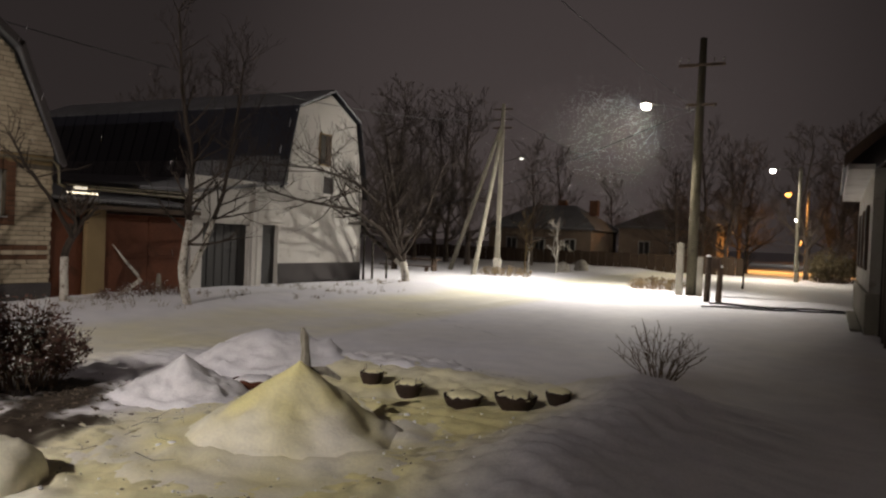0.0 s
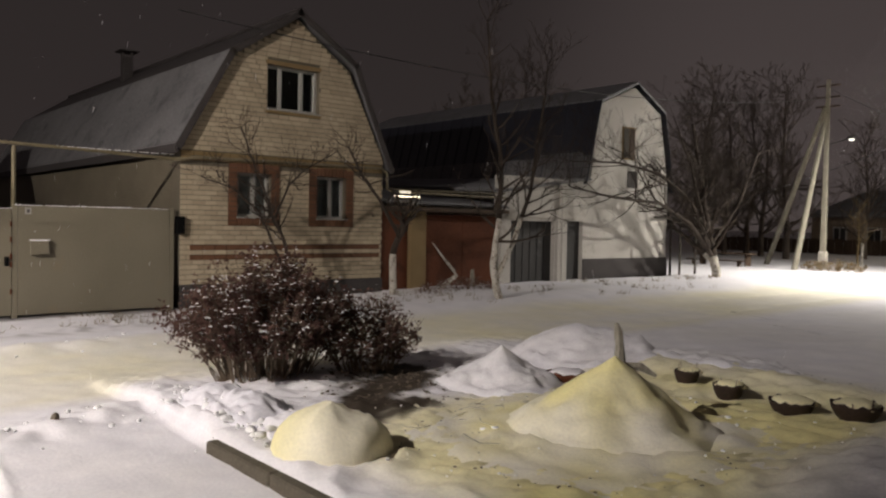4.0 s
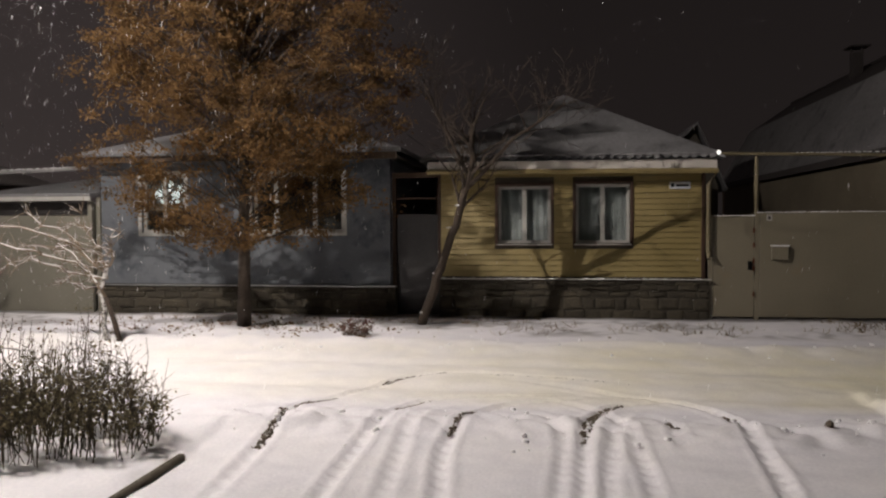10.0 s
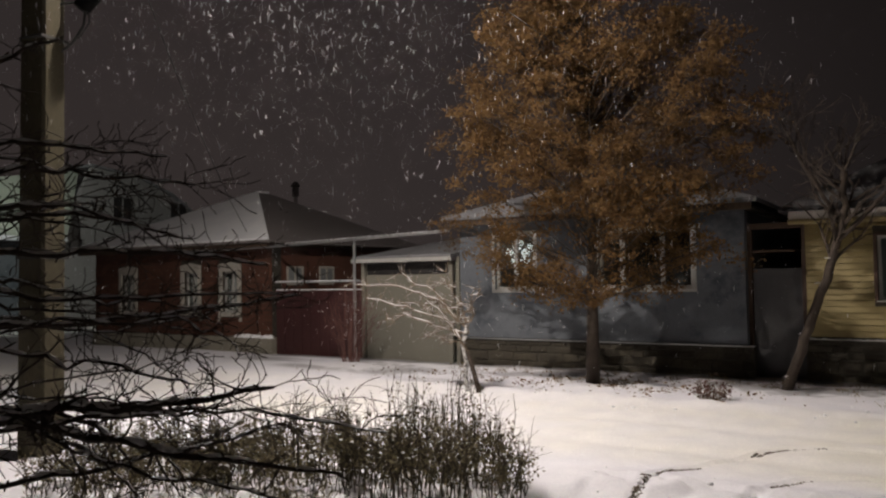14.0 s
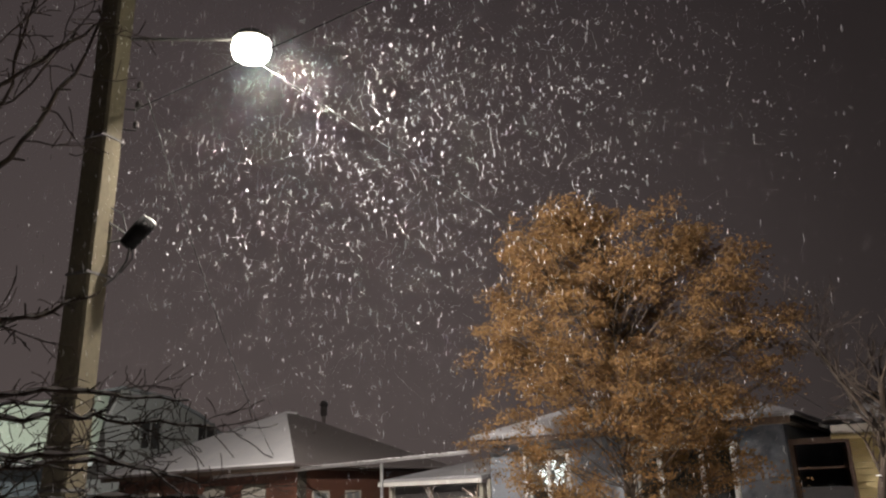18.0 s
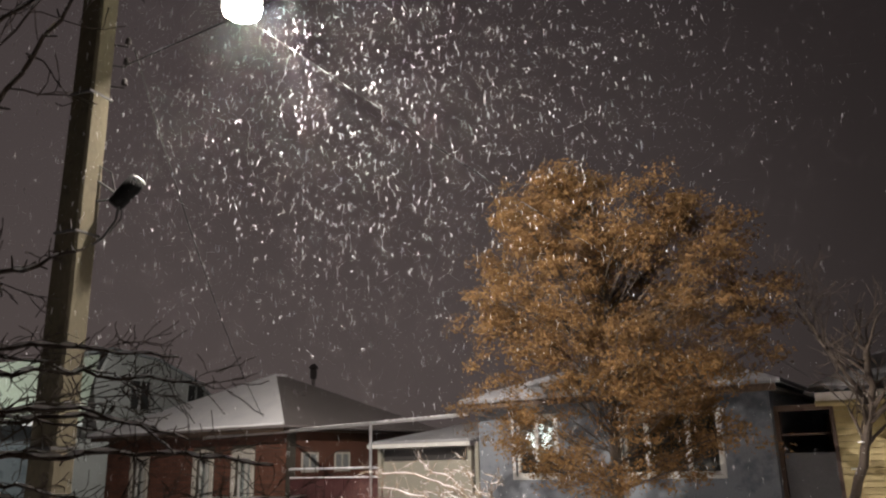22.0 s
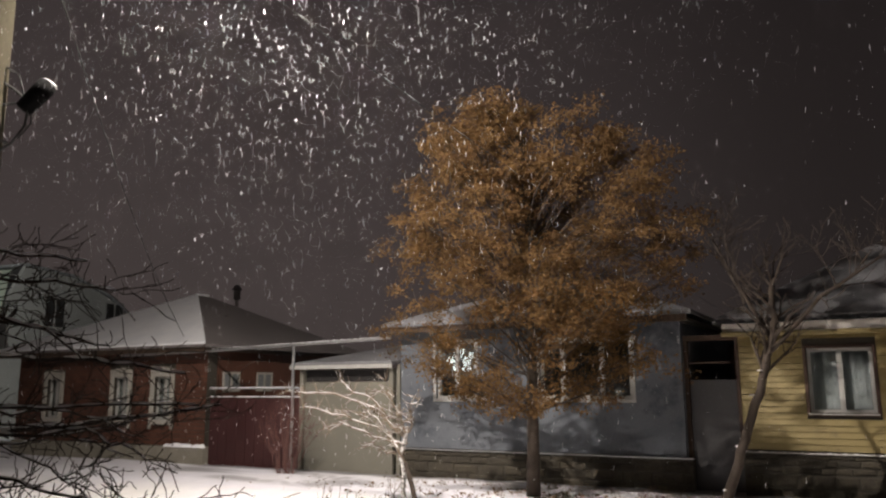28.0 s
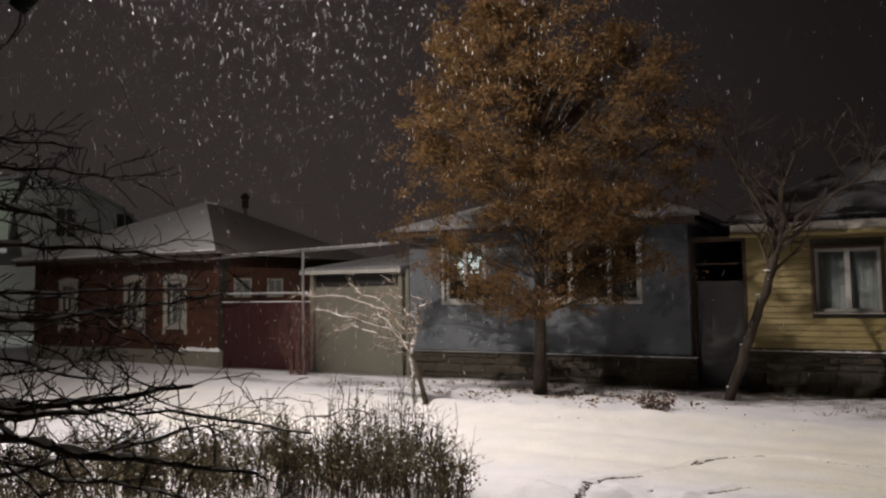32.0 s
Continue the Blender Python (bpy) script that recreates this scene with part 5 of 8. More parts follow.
gas = thing("steel_gas_main", (FACE, -12.7, 0), "grey gas main carried on posts along the fence", "pipe")
part("pipe_run", Shape().tube([(FACE + 0.2, -9.9, 2.98), (FACE + 0.2, -10.6, 2.95), (FACE + 0.15, -15.3, 2.83), (FACE + 0.15, -18.6, 2.78)], 0.035, 8), STEEL, gas)
part("pipe_post", Shape().tube([(FACE + 0.18, -12.62, -0.1), (FACE + 0.18, -12.62, 2.9)], 0.035, 8), STEEL, gas)
gs = Shape()
for k in range(110):
    gy = -9.95 - 8.5 * (k + rng.random()) / 110
    flake_cap(gs, rng, (FACE + 0.17, gy, 3.0 + (gy + 10) * 0.0235), 0.035, 0.016)
part("pipe_snow", gs, SNOW, gas, kind="stuff")

# ---- maroon fence ----
mf = thing("maroon_fence", (FACE, -14, 0), "maroon profiled sheet fence with snow on its rail", "fence")
n = 19
for k in range(n):
    a = -15.42 + 2.84 * k / n
    part("fence_panel", Shape().box(FACE - 0.06, FACE - 0.03 + (0.018 if k % 2 else 0), a, a + 2.84 / n - 0.003, -0.1, 1.62, 0.004), MAROON, mf)
part("fence_rail", Shape().box(FACE - 0.09, FACE - 0.005, -15.44, -12.56, 1.63, 1.67, 0.005), MAROON, mf)
part("rail_snow", Shape().box(FACE - 0.08, FACE - 0.01, -15.42, -12.58, 1.672, 1.70, 0.008), SNOW, mf)
part("upper_bar", Shape().tube([(FACE, -15.44, 1.88), (FACE, -12.56, 1.88)], 0.018, 6), STEEL, mf)
part("bar_snow", Shape().box(FACE - 0.02, FACE + 0.02, -15.4, -12.6, 1.897, 1.92, 0.006), SNOW, mf)


# ---- red house ----
def red_house():
    h = thing("red_house", (FACE, -19.2, 0), "dark red brick house with white carved window surrounds", "house")
    y0, y1, zp, ze = -23.2, -15.55, 0.45, 2.85
    holes = [(-21.85, -21.25, 1.10, 2.18), (-19.0, -18.42, 1.10, 2.2), (-17.42, -16.82, 1.10, 2.2)]
    part("wall", wall_with_holes(y0, y1, zp, ze, FACE - 0.35, FACE - 0.01, holes), MORTAR, h)
    part("side_wall", Shape().box(FACE - 6, FACE - 0.36, y1 - 0.3, y1, zp, ze).box(FACE - 6, FACE - 0.36, y0, y0 + 0.3, zp, ze).box(FACE - 6.3, FACE - 6, y0, y1, zp, ze), RED_HOUSE_BRICK, h)
    courses(h, "brick", RED_HOUSE_BRICK, y0, y1, zp, ze, FACE - 0.01, 0.26, 0.10, 0.012, 0.012, [(a - 0.16, b + 0.16, c - 0.16, d + 0.26) for a, b, c, d in holes], 60, None, random.Random(3), 0.003)
    part("plinth", Shape().box(FACE - 6.3, FACE + 0.10, y0, y1 + 0.05, -0.3, zp - 0.02, 0.01), CONCRETE, h)
    ledge = Shape()
    r = random.Random(9)
    for k in range(58, 70):
        flake_cap(ledge, r, (FACE + 0.05, y0 + (y1 - y0) * (k + r.random()) / 70, zp - 0.03), 0.07 if k < 48 else 0.10, r.uniform(0.03, 0.06) if k < 48 else r.uniform(0.06, 0.11))
    part("ledge_snow", ledge, SNOW, h, kind="stuff")
    for a, b, c, d in holes:
        t = 0.13
        s = Shape().box(FACE - 0.01, FACE + 0.045, a - t, a, c - 0.13, d + 0.12, 0.008).box(FACE - 0.01, FACE + 0.045, b, b + t, c - 0.13, d + 0.12, 0.008)
        s.box(FACE - 0.01, FACE + 0.045, a, b, c - 0.13, c, 0.008).box(FACE - 0.01, FACE + 0.045, a, b, d, d + 0.12, 0.008)
        s.prism([(a - t, d + 0.125), (b + t, d + 0.125), (b + t * 0.9, d + 0.20), ((a + b) / 2, d + 0.27), (a - t * 0.9, d + 0.20)], FACE - 0.01, FACE + 0.06)
        s.box(FACE - 0.01, FACE + 0.05, a - t - 0.02, a - t + 0.06, c - 0.26, c - 0.13, 0.006).box(FACE - 0.01, FACE + 0.05, b + t - 0.06, b + t + 0.02, c - 0.26, c - 0.13, 0.006)
        part("window_surround", s, DIRTY_PLASTER, h, "white carved window surround")
        window(h, a, b, c, d, FACE, (0.5,), back=0.1, sash=0.05, label="narrow white window with curtains")
    for a in (FACE - 1.2, FACE - 2.5):
        # two small windows in the side wall over the fence
        b, c, d = a + 0.65, 1.80, 2.32
        s = Shape().box(a, b, y1, y1 + 0.03, c, c + 0.06, 0.004).box(a, b, y1, y1 + 0.03, d - 0.06, d, 0.004)
        for u in (a, a + 0.295, b - 0.06):
            s.box(u, u + 0.06, y1, y1 + 0.03, c + 0.06, d - 0.06, 0.004)
        sw = part("side_window", s, DIRTY_PLASTER, h, "small white side window")
        for u in (a + 0.06, a + 0.355):
            part("pane", Shape().box(u, u + 0.235, y1 + 0.004, y1 + 0.012, c + 0.06, d - 0.06), CURTAIN, sw, "pane with a pale curtain close behind")
    part("soffit", Shape().box(FACE - 6.6, FACE + 0.4, y0 - 0.3, y1 + 0.3, ze, ze + 0.05), DARK_WOOD, h)
    part("fascia", Shape().box(FACE + 0.4, FACE + 0.43, y0 - 0.3, y1 + 0.3, ze - 0.04, ze + 0.12), DARK_WOOD, h)
    e = [(FACE + 0.5, y0 - 0.4, ze + 0.13), (FACE + 0.5, y1 + 0.4, ze + 0.13), (FACE - 6.7, y1 + 0.4, ze + 0.13), (FACE - 6.7, y0 - 0.4, ze + 0.13)]
    r0, r1 = (FACE - 3.1, -19.2, 4.8), (FACE - 3.6, -19.2, 4.8)
    for n, quad in enumerate(([e[0], e[1], r0], [e[1], e[2], r1, r0], [e[2], e[3], r1], [e[3], e[0], r0, r1])):
        part("roof_slope", Shape().slab(quad, 0.06), DARK_ROOF, h)
        if n in (0, 3):
            part("roof_snow", Shape().slab([Vector(p) + Vector((0, 0, 0.06)) for p in quad], 0.05), SNOW, h, "snow on the hipped roof")
    return h


red_house()


# ---- poles, lamps and wires ----
def luminaire(parent, at, arm_from, lens, bowl=((0.185, -0.005), (0.19, -0.06), (0.165, -0.14), (0.10, -0.20), (0.01, -0.22)), girth=1.0):
    at, arm_from = Vector(at), Vector(arm_from)
    part("lamp_arm", Shape().tube([arm_from, arm_from.lerp(at, 0.55) + Vector((0, 0, 0.02)), at + Vector((0, 0, 0.06))], 0.022, 8), DARK_STEEL, parent)
    ring = [(r * girth, z) for r, z in ((0.05, 0.12), (0.16, 0.10), (0.20, 0.04), (0.20, 0.0))]
    hd = part("lamp_head", Shape().lathe(at, ring, 14), DARK_STEEL, parent, "grey lamp housing")
    part("lens", Shape().lathe(at, list(bowl), 16), lens, hd, "brightly lit lens", smooth=True).visible_shadow = False


def concrete_pole(base, height, wide, deep, taper, turn=0.0):
    s = Shape()
    c, sn = math.cos(turn), math.sin(turn)
    rows = []
    for z in (-0.3, 0.0, height * 0.35, height * 0.7, height):
        k = 1 - taper * max(z, 0) / height
        w, d, b = wide * k / 2, deep * k / 2, 0.03
        o = [(-w + b, -d), (w - b, -d), (w, -d + b), (w * 0.82, d - b), (w * 0.82 - b, d), (-w * 0.82 + b, d), (-w * 0.82, d - b), (-w, -d + b)]
        rows.append([(base[0] + x * c - y * sn, base[1] + x * sn + y * c, base[2] + z) for x, y in o])
    s.add([p for r in rows for p in r], [(i * 8 + k, i * 8 + (k + 1) % 8, (i + 1) * 8 + (k + 1) % 8, (i + 1) * 8 + k) for i in range(4) for k in range(8)] + [tuple(range(32, 40))])
    return s


def insulator(parent, at, out):
    at, out = Vector(at), Vector(out)
    tip = at + out
    h = part("hook", Shape().tube([at, at + out * 0.8, tip, tip + Vector((0, 0, 0.05))], 0.011, 6), DARK_STEEL, parent)
    part("insulator", Shape().lathe(tip + Vector((0, 0, 0.04)), [(0.025, 0), (0.045, 0.015), (0.03, 0.035), (0.042, 0.05), (0.03, 0.085), (0.012, 0.10)], 10), DARK_BASE if at.y < 0 else PORCELAIN, h, "glazed insulator", smooth=True)


sp = thing("lamp_pole", SOUTH_POLE, "weathered concrete street lamp pole with a lit lamp", "street lamp", "street lamps")
part("pole", concrete_pole(SOUTH_POLE, 11.2, 0.40, 0.37, 0.16, math.radians(10)), POLE_CONCRETE, sp)
# the lens bowl is widened to take in the lamp's glare
luminaire(sp, SOUTH_LAMP, SOUTH_POLE + Vector((-0.13, 0.12, 8.12)), LAMP_GLASS, ((0.26, -0.005), (0.275, -0.12), (0.25, -0.22), (0.15, -0.27), (0.01, -0.29)), 1.4)
# an added plate hidden inside the lens keeps the light off the gardens on the near side
rx, ry, rz = LED_ROW
part("light_block_plate", Shape().prism([(ry + 0.03, rz + 0.075), (ry + 0.26, rz + 0.075), (ry + 0.26, rz - 0.088), (ry + 0.03, rz - 0.135)], rx + 0.051, rx + 0.055), BLACK_PLASTIC, sp, "added dark plate inside the lens, blocking light")
for z in (7.36, 7.06, 6.76):
    insulator(sp, SOUTH_POLE + Vector((-0.14, 0.11, z)), Vector((-0.15, 0.11, 0)))
for z in (6.55, 4.72, 2.2):
    k = 1 - 0.16 * z / 11.2
    hoop = Shape().box(-0.205 * k, 0.205 * k, -0.192 * k, 0.192 * k, z, z + 0.035, 0.004)
    c, sn = math.cos(math.radians(10)), math.sin(math.radians(10))
    hoop.v = [(SOUTH_POLE.x + x * c - y * sn, SOUTH_POLE.y + x * sn + y * c, h) for x, y, h in hoop.v]
    part("strap", hoop, DARK_STEEL, sp)
# camera-like cylinder on a bracket
CX = Vector((-5.60, -9.09, 5.30))
fl = thing("pole_camera", CX, "dark cylinder camera with snow cap bracketed to the pole", "camera")
part("housing", Shape().tube([CX + Vector((0.10, -0.08, -0.16)), CX + Vector((-0.03, 0.02, 0.08)), CX + Vector((-0.09, 0.07, 0.19))], [0.10, 0.115, 0.11], 14), BLACK_PLASTIC, fl, smooth=True)
part("snow_cap", Shape().tube([CX + Vector((-0.092, 0.072, 0.195)), CX + Vector((-0.097, 0.076, 0.207)), CX + Vector((-0.099, 0.077, 0.213))], [0.108, 0.09, 0.03], 10), SNOW, fl, smooth=True)
for u, v in ((Vector((0.28, -0.22, 0.14)), Vector((0.05, -0.04, -0.08))), (Vector((0.28, -0.22, -0.13)), Vector((0.05, -0.04, -0.10)))):
    part("bracket", Shape().tube([CX + u, CX + u.lerp(v, 0.5) + Vector((0, 0, 0.02)), CX + v], 0.018, 6), DARK_STEEL, fl)
part("cable", Shape().tube([CX + Vector((0.06, -0.05, -0.13)), CX + Vector((0.08, -0.06, -0.36)), CX + Vector((0.17, -0.14, -0.58)), CX + Vector((0.27, -0.22, -0.70))], 0.015, 6), CABLE, fl)
part("cable", Shape().tube([CX + Vector((0.04, -0.03, -0.13)), CX + Vector((0.03, -0.02, -0.32)), CX + Vector((0.12, -0.1, -0.52))], 0.010, 6), CABLE, fl)
part("cable", Shape().tube([CX + Vector((0.28, -0.22, 0.34)), CX + Vector((0.16, -0.12, 0.26)), CX + Vector((0.10, -0.08, -0.02))], 0.010, 6), CABLE, fl)


def wire(name, a, b, sag, r=0.011, snow=True, label="snow-dusted overhead wire strung between poles"):
    a, b = Vector(a), Vector(b)
    n = 24
    pts = [a.lerp(b, k / n) - Vector((0, 0, sag * 4 * (k / n) * (1 - k / n))) for k in range(n + 1)]
    w = thing(name, a, label, "wire", "overhead wires")
    part("strand", Shape().tube(pts, r, 5), CABLE, w)
    if snow:
        s, rg = Shape(), random.Random(int(abs(b.x * 31 + b.y * 7)))
        for k in range(n):
            if rg.random() < 0.75:
                u, v = rg.uniform(0, 0.5), rg.uniform(0.55, 0.9)
                p, q = pts[k].lerp(pts[k + 1], u), pts[k].lerp(pts[k + 1], v)
                up = Vector((0, 0, r * 0.9))
                s.tube([p + up, p.lerp(q, 0.5) + up * 1.2, q + up], [r * 0.4, r * 1.1, r * 0.4], 5)
        part("wire_snow", s, SNOW, w, kind="stuff")


wire("overhead_wire", SOUTH_LAMP + Vector((0.25, -0.2, -0.05)), (-14.7, -2.95, 3.25), 0.15, 0.0065)
wire("overhead_wire", SOUTH_POLE + Vector((-0.35, 0.25, 7.4)), (-15.1, -16.5, 3.2), 0.4, 0.009)
wire("overhead_wire", SOUTH_POLE + Vector((-0.3, 0.22, 7.1)), (-5.3, 30.9, 7.45), 0.4, 0.010)

npole = thing("utility_pole", (-4.86, 31.0, 0), "weathered grey utility pole with crossarms, stub and street lamp", "utility pole", "street lamps")
part("pole", Shape().tube([(-4.86, 31, -0.2), (-4.84, 31, 4.5), (-4.80, 31, 9.9)], [0.20, 0.18, 0.13], 12), POLE_CONCRETE, npole, smooth=True)
part("stub", concrete_pole((-5.22, 30.6, 0), 2.0, 0.28, 0.24, 0.05), CONCRETE, npole)
part("stub", concrete_pole((-4.52, 30.9, 0), 1.5, 0.24, 0.22, 0.05), CONCRETE, npole)
arm1 = part("crossarm", Shape().box(-5.68, -3.95, 30.86, 30.96, 8.80, 8.91, 0.008), DARK_WOOD, npole)
arm2 = part("crossarm", Shape().box(-5.35, -4.2, 30.86, 30.96, 7.28, 7.38, 0.008), DARK_WOOD, npole)
for x in (-5.62, -5.3, -4.35, -4.02):
    insulator(npole, (x, 30.9, 8.9), (0, 0, 0.08))
for x in (-5.3, -4.3):
    insulator(npole, (x, 30.9, 7.38), (0, -0.05, -0.22))
luminaire(npole, NORTH_LAMP, (-4.95, 30.95, 7.05), LAMP_GLASS)

for at, name in (((-3.80, 27.63, 0), "fence_post"), ((-3.45, 27.9, 0), "fence_post")):
    p = thing(name, at, "dark weathered post with a small box", "post", "posts by the pole")
    hgt = 1.55 if at[0] < -3.6 else 1.2
    part("post", Shape().tube([(at[0], at[1], -0.2), (at[0] + 0.02, at[1], hgt)], [0.11, 0.09], 8), DARK_WOOD, p)
    part("snow_cap", Shape().lathe((at[0] + 0.02, at[1], hgt), [(0.10, 0.0), (0.09, 0.04), (0.03, 0.07)], 9), SNOW, p)
    if hgt > 1.5:
        part("box", Shape().box(at[0] + 0.12, at[0] + 0.42, at[1] - 0.1, at[1] + 0.1, 1.15, 1.5, 0.01), DARK_WOOD, p)
cableloop = thing("black_cable", (-4.0, 25.6, 0), "black cables lying across the snow", "cable")
for k, (ya, yb) in enumerate(((25.2, 26.6), (26.8, 27.4))):
    pts = [Vector((-3.6 + 4.2 * u, ya + (yb - ya) * u + 0.12 * math.sin(9 * u + k), 0)) for u in [i / 24 for i in range(25)]]
    part("cable", Shape().tube([Vector((p.x, p.y, ground_height(p.x, p.y) + 0.02)) for p in pts], 0.035, 6), CABLE, cableloop)

apole = thing("braced_pole", (-14.5, 34.6, 0), "concrete utility pole braced by two struts", "utility pole", "street lamps")
part("pole", concrete_pole((-14.5, 34.6, 0), 8.4, 0.26, 0.22, 0.35), CONCRETE, apole)
part("strut", Shape().tube([(-18.0, 36.4, -0.1), (-14.6, 34.65, 7.3)], [0.13, 0.10], 8), CONCRETE, apole)
part("strut", Shape().tube([(-14.7, 32.2, -0.1), (-14.5, 34.5, 6.9)], [0.13, 0.10], 8), CONCRETE, apole)
part("whitewash_band", Shape().box(-14.66, -14.34, 34.45, 34.76, 0.0, 0.95, 0.02), WHITEWASH, apole)
for z in (8.1, 7.6, 7.2):
    part("crossarm", Shape().box(-15.0, -14.0, 34.55, 34.63, z, z + 0.07, 0.006), DARK_WOOD, apole)
luminaire(apole, (-13.4, 34.4, 5.75), (-14.4, 34.6, 5.6), glow_material("dim_lit_lens", (1.0, 0.95, 0.85), 1.6), ((0.10, -0.005), (0.10, -0.03), (0.08, -0.06), (0.01, -0.08)))
wire("overhead_wire", (-4.95, 30.9, 7.2), (-22.0, 41.0, 3.4), 0.25, 0.014)
wire("overhead_wire", (-14.6, 34.5, 8.1), (-13.5, 62, 7.5), 0.6, 0.014, False)
wire("overhead_wire", (-14.6, 34.5, 7.6), (-15.0, 6.0, 5.9), 0.8, 0.012, False)

for at, lens, reach in (((-3.6, 52.4, 6.95), LAMP_GLASS, 1.6), ((-3.7, 73.0, 6.95), SODIUM_GLASS, 1.6), ((-4.6, 118.0, 6.4), glow_material("far_lit_lens", (1.0, 0.95, 0.9), 30), 1.6), ((-5.2, 140.0, 3.4), SODIUM_GLASS, 1.6)):
    p = thing("street_lamp", (at[0] + reach, at[1], 0), "distant lit street lamp on a pole", "street lamp", "street lamps")
    part("pole", Shape().tube([(at[0] + reach, at[1], -0.2), (at[0] + reach, at[1], at[2] + 0.1)], [0.14, 0.10], 8), CONCRETE, p)
    luminaire(p, at, (at[0] + reach, at[1], at[2]), lens)
    if lens != LAMP_GLASS:
        # added glowing ball, larger with distance, stands in for the lamp's glare
        part("glare_globe", Shape().lathe((at[0], at[1], at[2] - 0.35), [(u * (at[1] / 90), v * (at[1] / 90)) for u, v in ((0.05, 0.0), (0.24, 0.08), (0.33, 0.27), (0.24, 0.46), (0.05, 0.54))], 12), lens, p, smooth=True).visible_shadow = False


# ---- garden mounds, bowls and small things ahead ----
def snow_mound(cx, cy, radius, height, seed, power, label, yellow_cast=0.1, squash=1.0, lumpy=1.0):
    rg = random.Random(seed)
    off = Vector((rg.uniform(-50, 50), rg.uniform(-50, 50), 0))
    rings, sides = 26, 56
    v = []
    for i in range(rings + 1):
        k = i / rings
        for j in range(sides):
            a = 2 * math.pi * j / sides
            r = radius * k * (1 + 0.16 * noise.noise(off + Vector((math.cos(a), math.sin(a), 0)) * 1.2))
            x, y = cx + r * math.cos(a), cy + r * math.sin(a) * squash
            p = off + Vector((x, y, 0))
            z = height * (1 - k) ** power + lumpy * 0.05 * noise.noise(p * 3.0) * min(1, 3 * k) + lumpy * (0.048 * noise.noise(p * 7.0) + 0.034 * noise.noise(p * 15.0)) * (0.25 + k) * min(1, 3 * k)
            z = z + (ground_height(x, y) if k > 0.75 else ground_height(cx, cy) * (1 - k / 0.75) + ground_height(x, y) * k / 0.75) - 0.09 * k ** 5
            v.append((x, y, z))
    f = [(i * sides + j, i * sides + (j + 1) % sides, (i + 1) * sides + (j + 1) % sides, (i + 1) * sides + j) for i in range(rings) for j in range(sides)]
    ob = solo("snow_mound", Shape().add(v, f), GROUND_SNOW, label, "snow mound", group="snow mounds", smooth=True)
    # lamp yellow painted into the mound, fading towards its rim
    ob.data.attributes.new("yellow_cast", "FLOAT", "POINT").data.foreach_set("value", [yellow_cast * (1 - 0.55 * (n // sides) / rings) * (0.85 + 0.5 * noise.noise(Vector(c) * 2.5)) for n, c in enumerate(v)])
    return ob


snow_mound(-3.92, 5.22, 0.98, 0.62, 3, 1.18, "tall cone of lamp-yellow tinted snow over a wrapped garden shrub", 1.25, 1.0, 0.5)
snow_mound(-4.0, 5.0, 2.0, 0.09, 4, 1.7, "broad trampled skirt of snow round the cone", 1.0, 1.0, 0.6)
snow_mound(-6.62, 2.95, 0.55, 0.16, 6, 0.9, "lumpy bank of shovelled snow by the kerb", 0.0, 0.7)
snow_mound(-6.05, 3.02, 0.60, 0.17, 7, 0.9, "lumpy bank of shovelled snow by the kerb", 0.0, 0.7)
snow_mound(-5.5, 3.12, 0.50, 0.15, 10, 0.9, "lumpy bank of shovelled snow by the kerb", 0.05, 0.7)
snow_mound(-5.85, 5.85, 0.85, 0.44, 5, 1.5, "white cone of snow in the garden bed")
snow_mound(-6.4, 7.8, 1.25, 0.24, 8, 0.9, "broad heap of white snow in the garden bed")
snow_mound(-5.0, 8.9, 1.1, 0.12, 9, 0.8, "low heap of snow behind the bowls")
stump = thing("wooden_stake", (-4.02, 5.42, 0.45), "weathered wooden stake sticking out of the snow cone", "stake")
part("stake", Shape().tube([(-3.97, 5.36, 0.40), (-4.00, 5.40, 0.66), (-4.03, 5.43, 0.80), (-4.05, 5.44, 0.90), (-4.08, 5.45, 0.97)], [0.055, 0.05, 0.036, 0.040, 0.016], 7), PALE_WOOD, stump)
part("splinter", Shape().tube([(-4.0, 5.42, 0.60), (-3.86, 5.5, 0.62), (-3.74, 5.56, 0.55)], [0.05, 0.04, 0.015], 6), PALE_WOOD, stump)
part("wrapping", Shape().lathe((-3.97, 5.35, 0.53), [(0.11, 0.0), (0.10, 0.05), (0.06, 0.09), (0.08, 0.12)], 9), DRY_GRASS, stump, "yellowed rag wrapping")

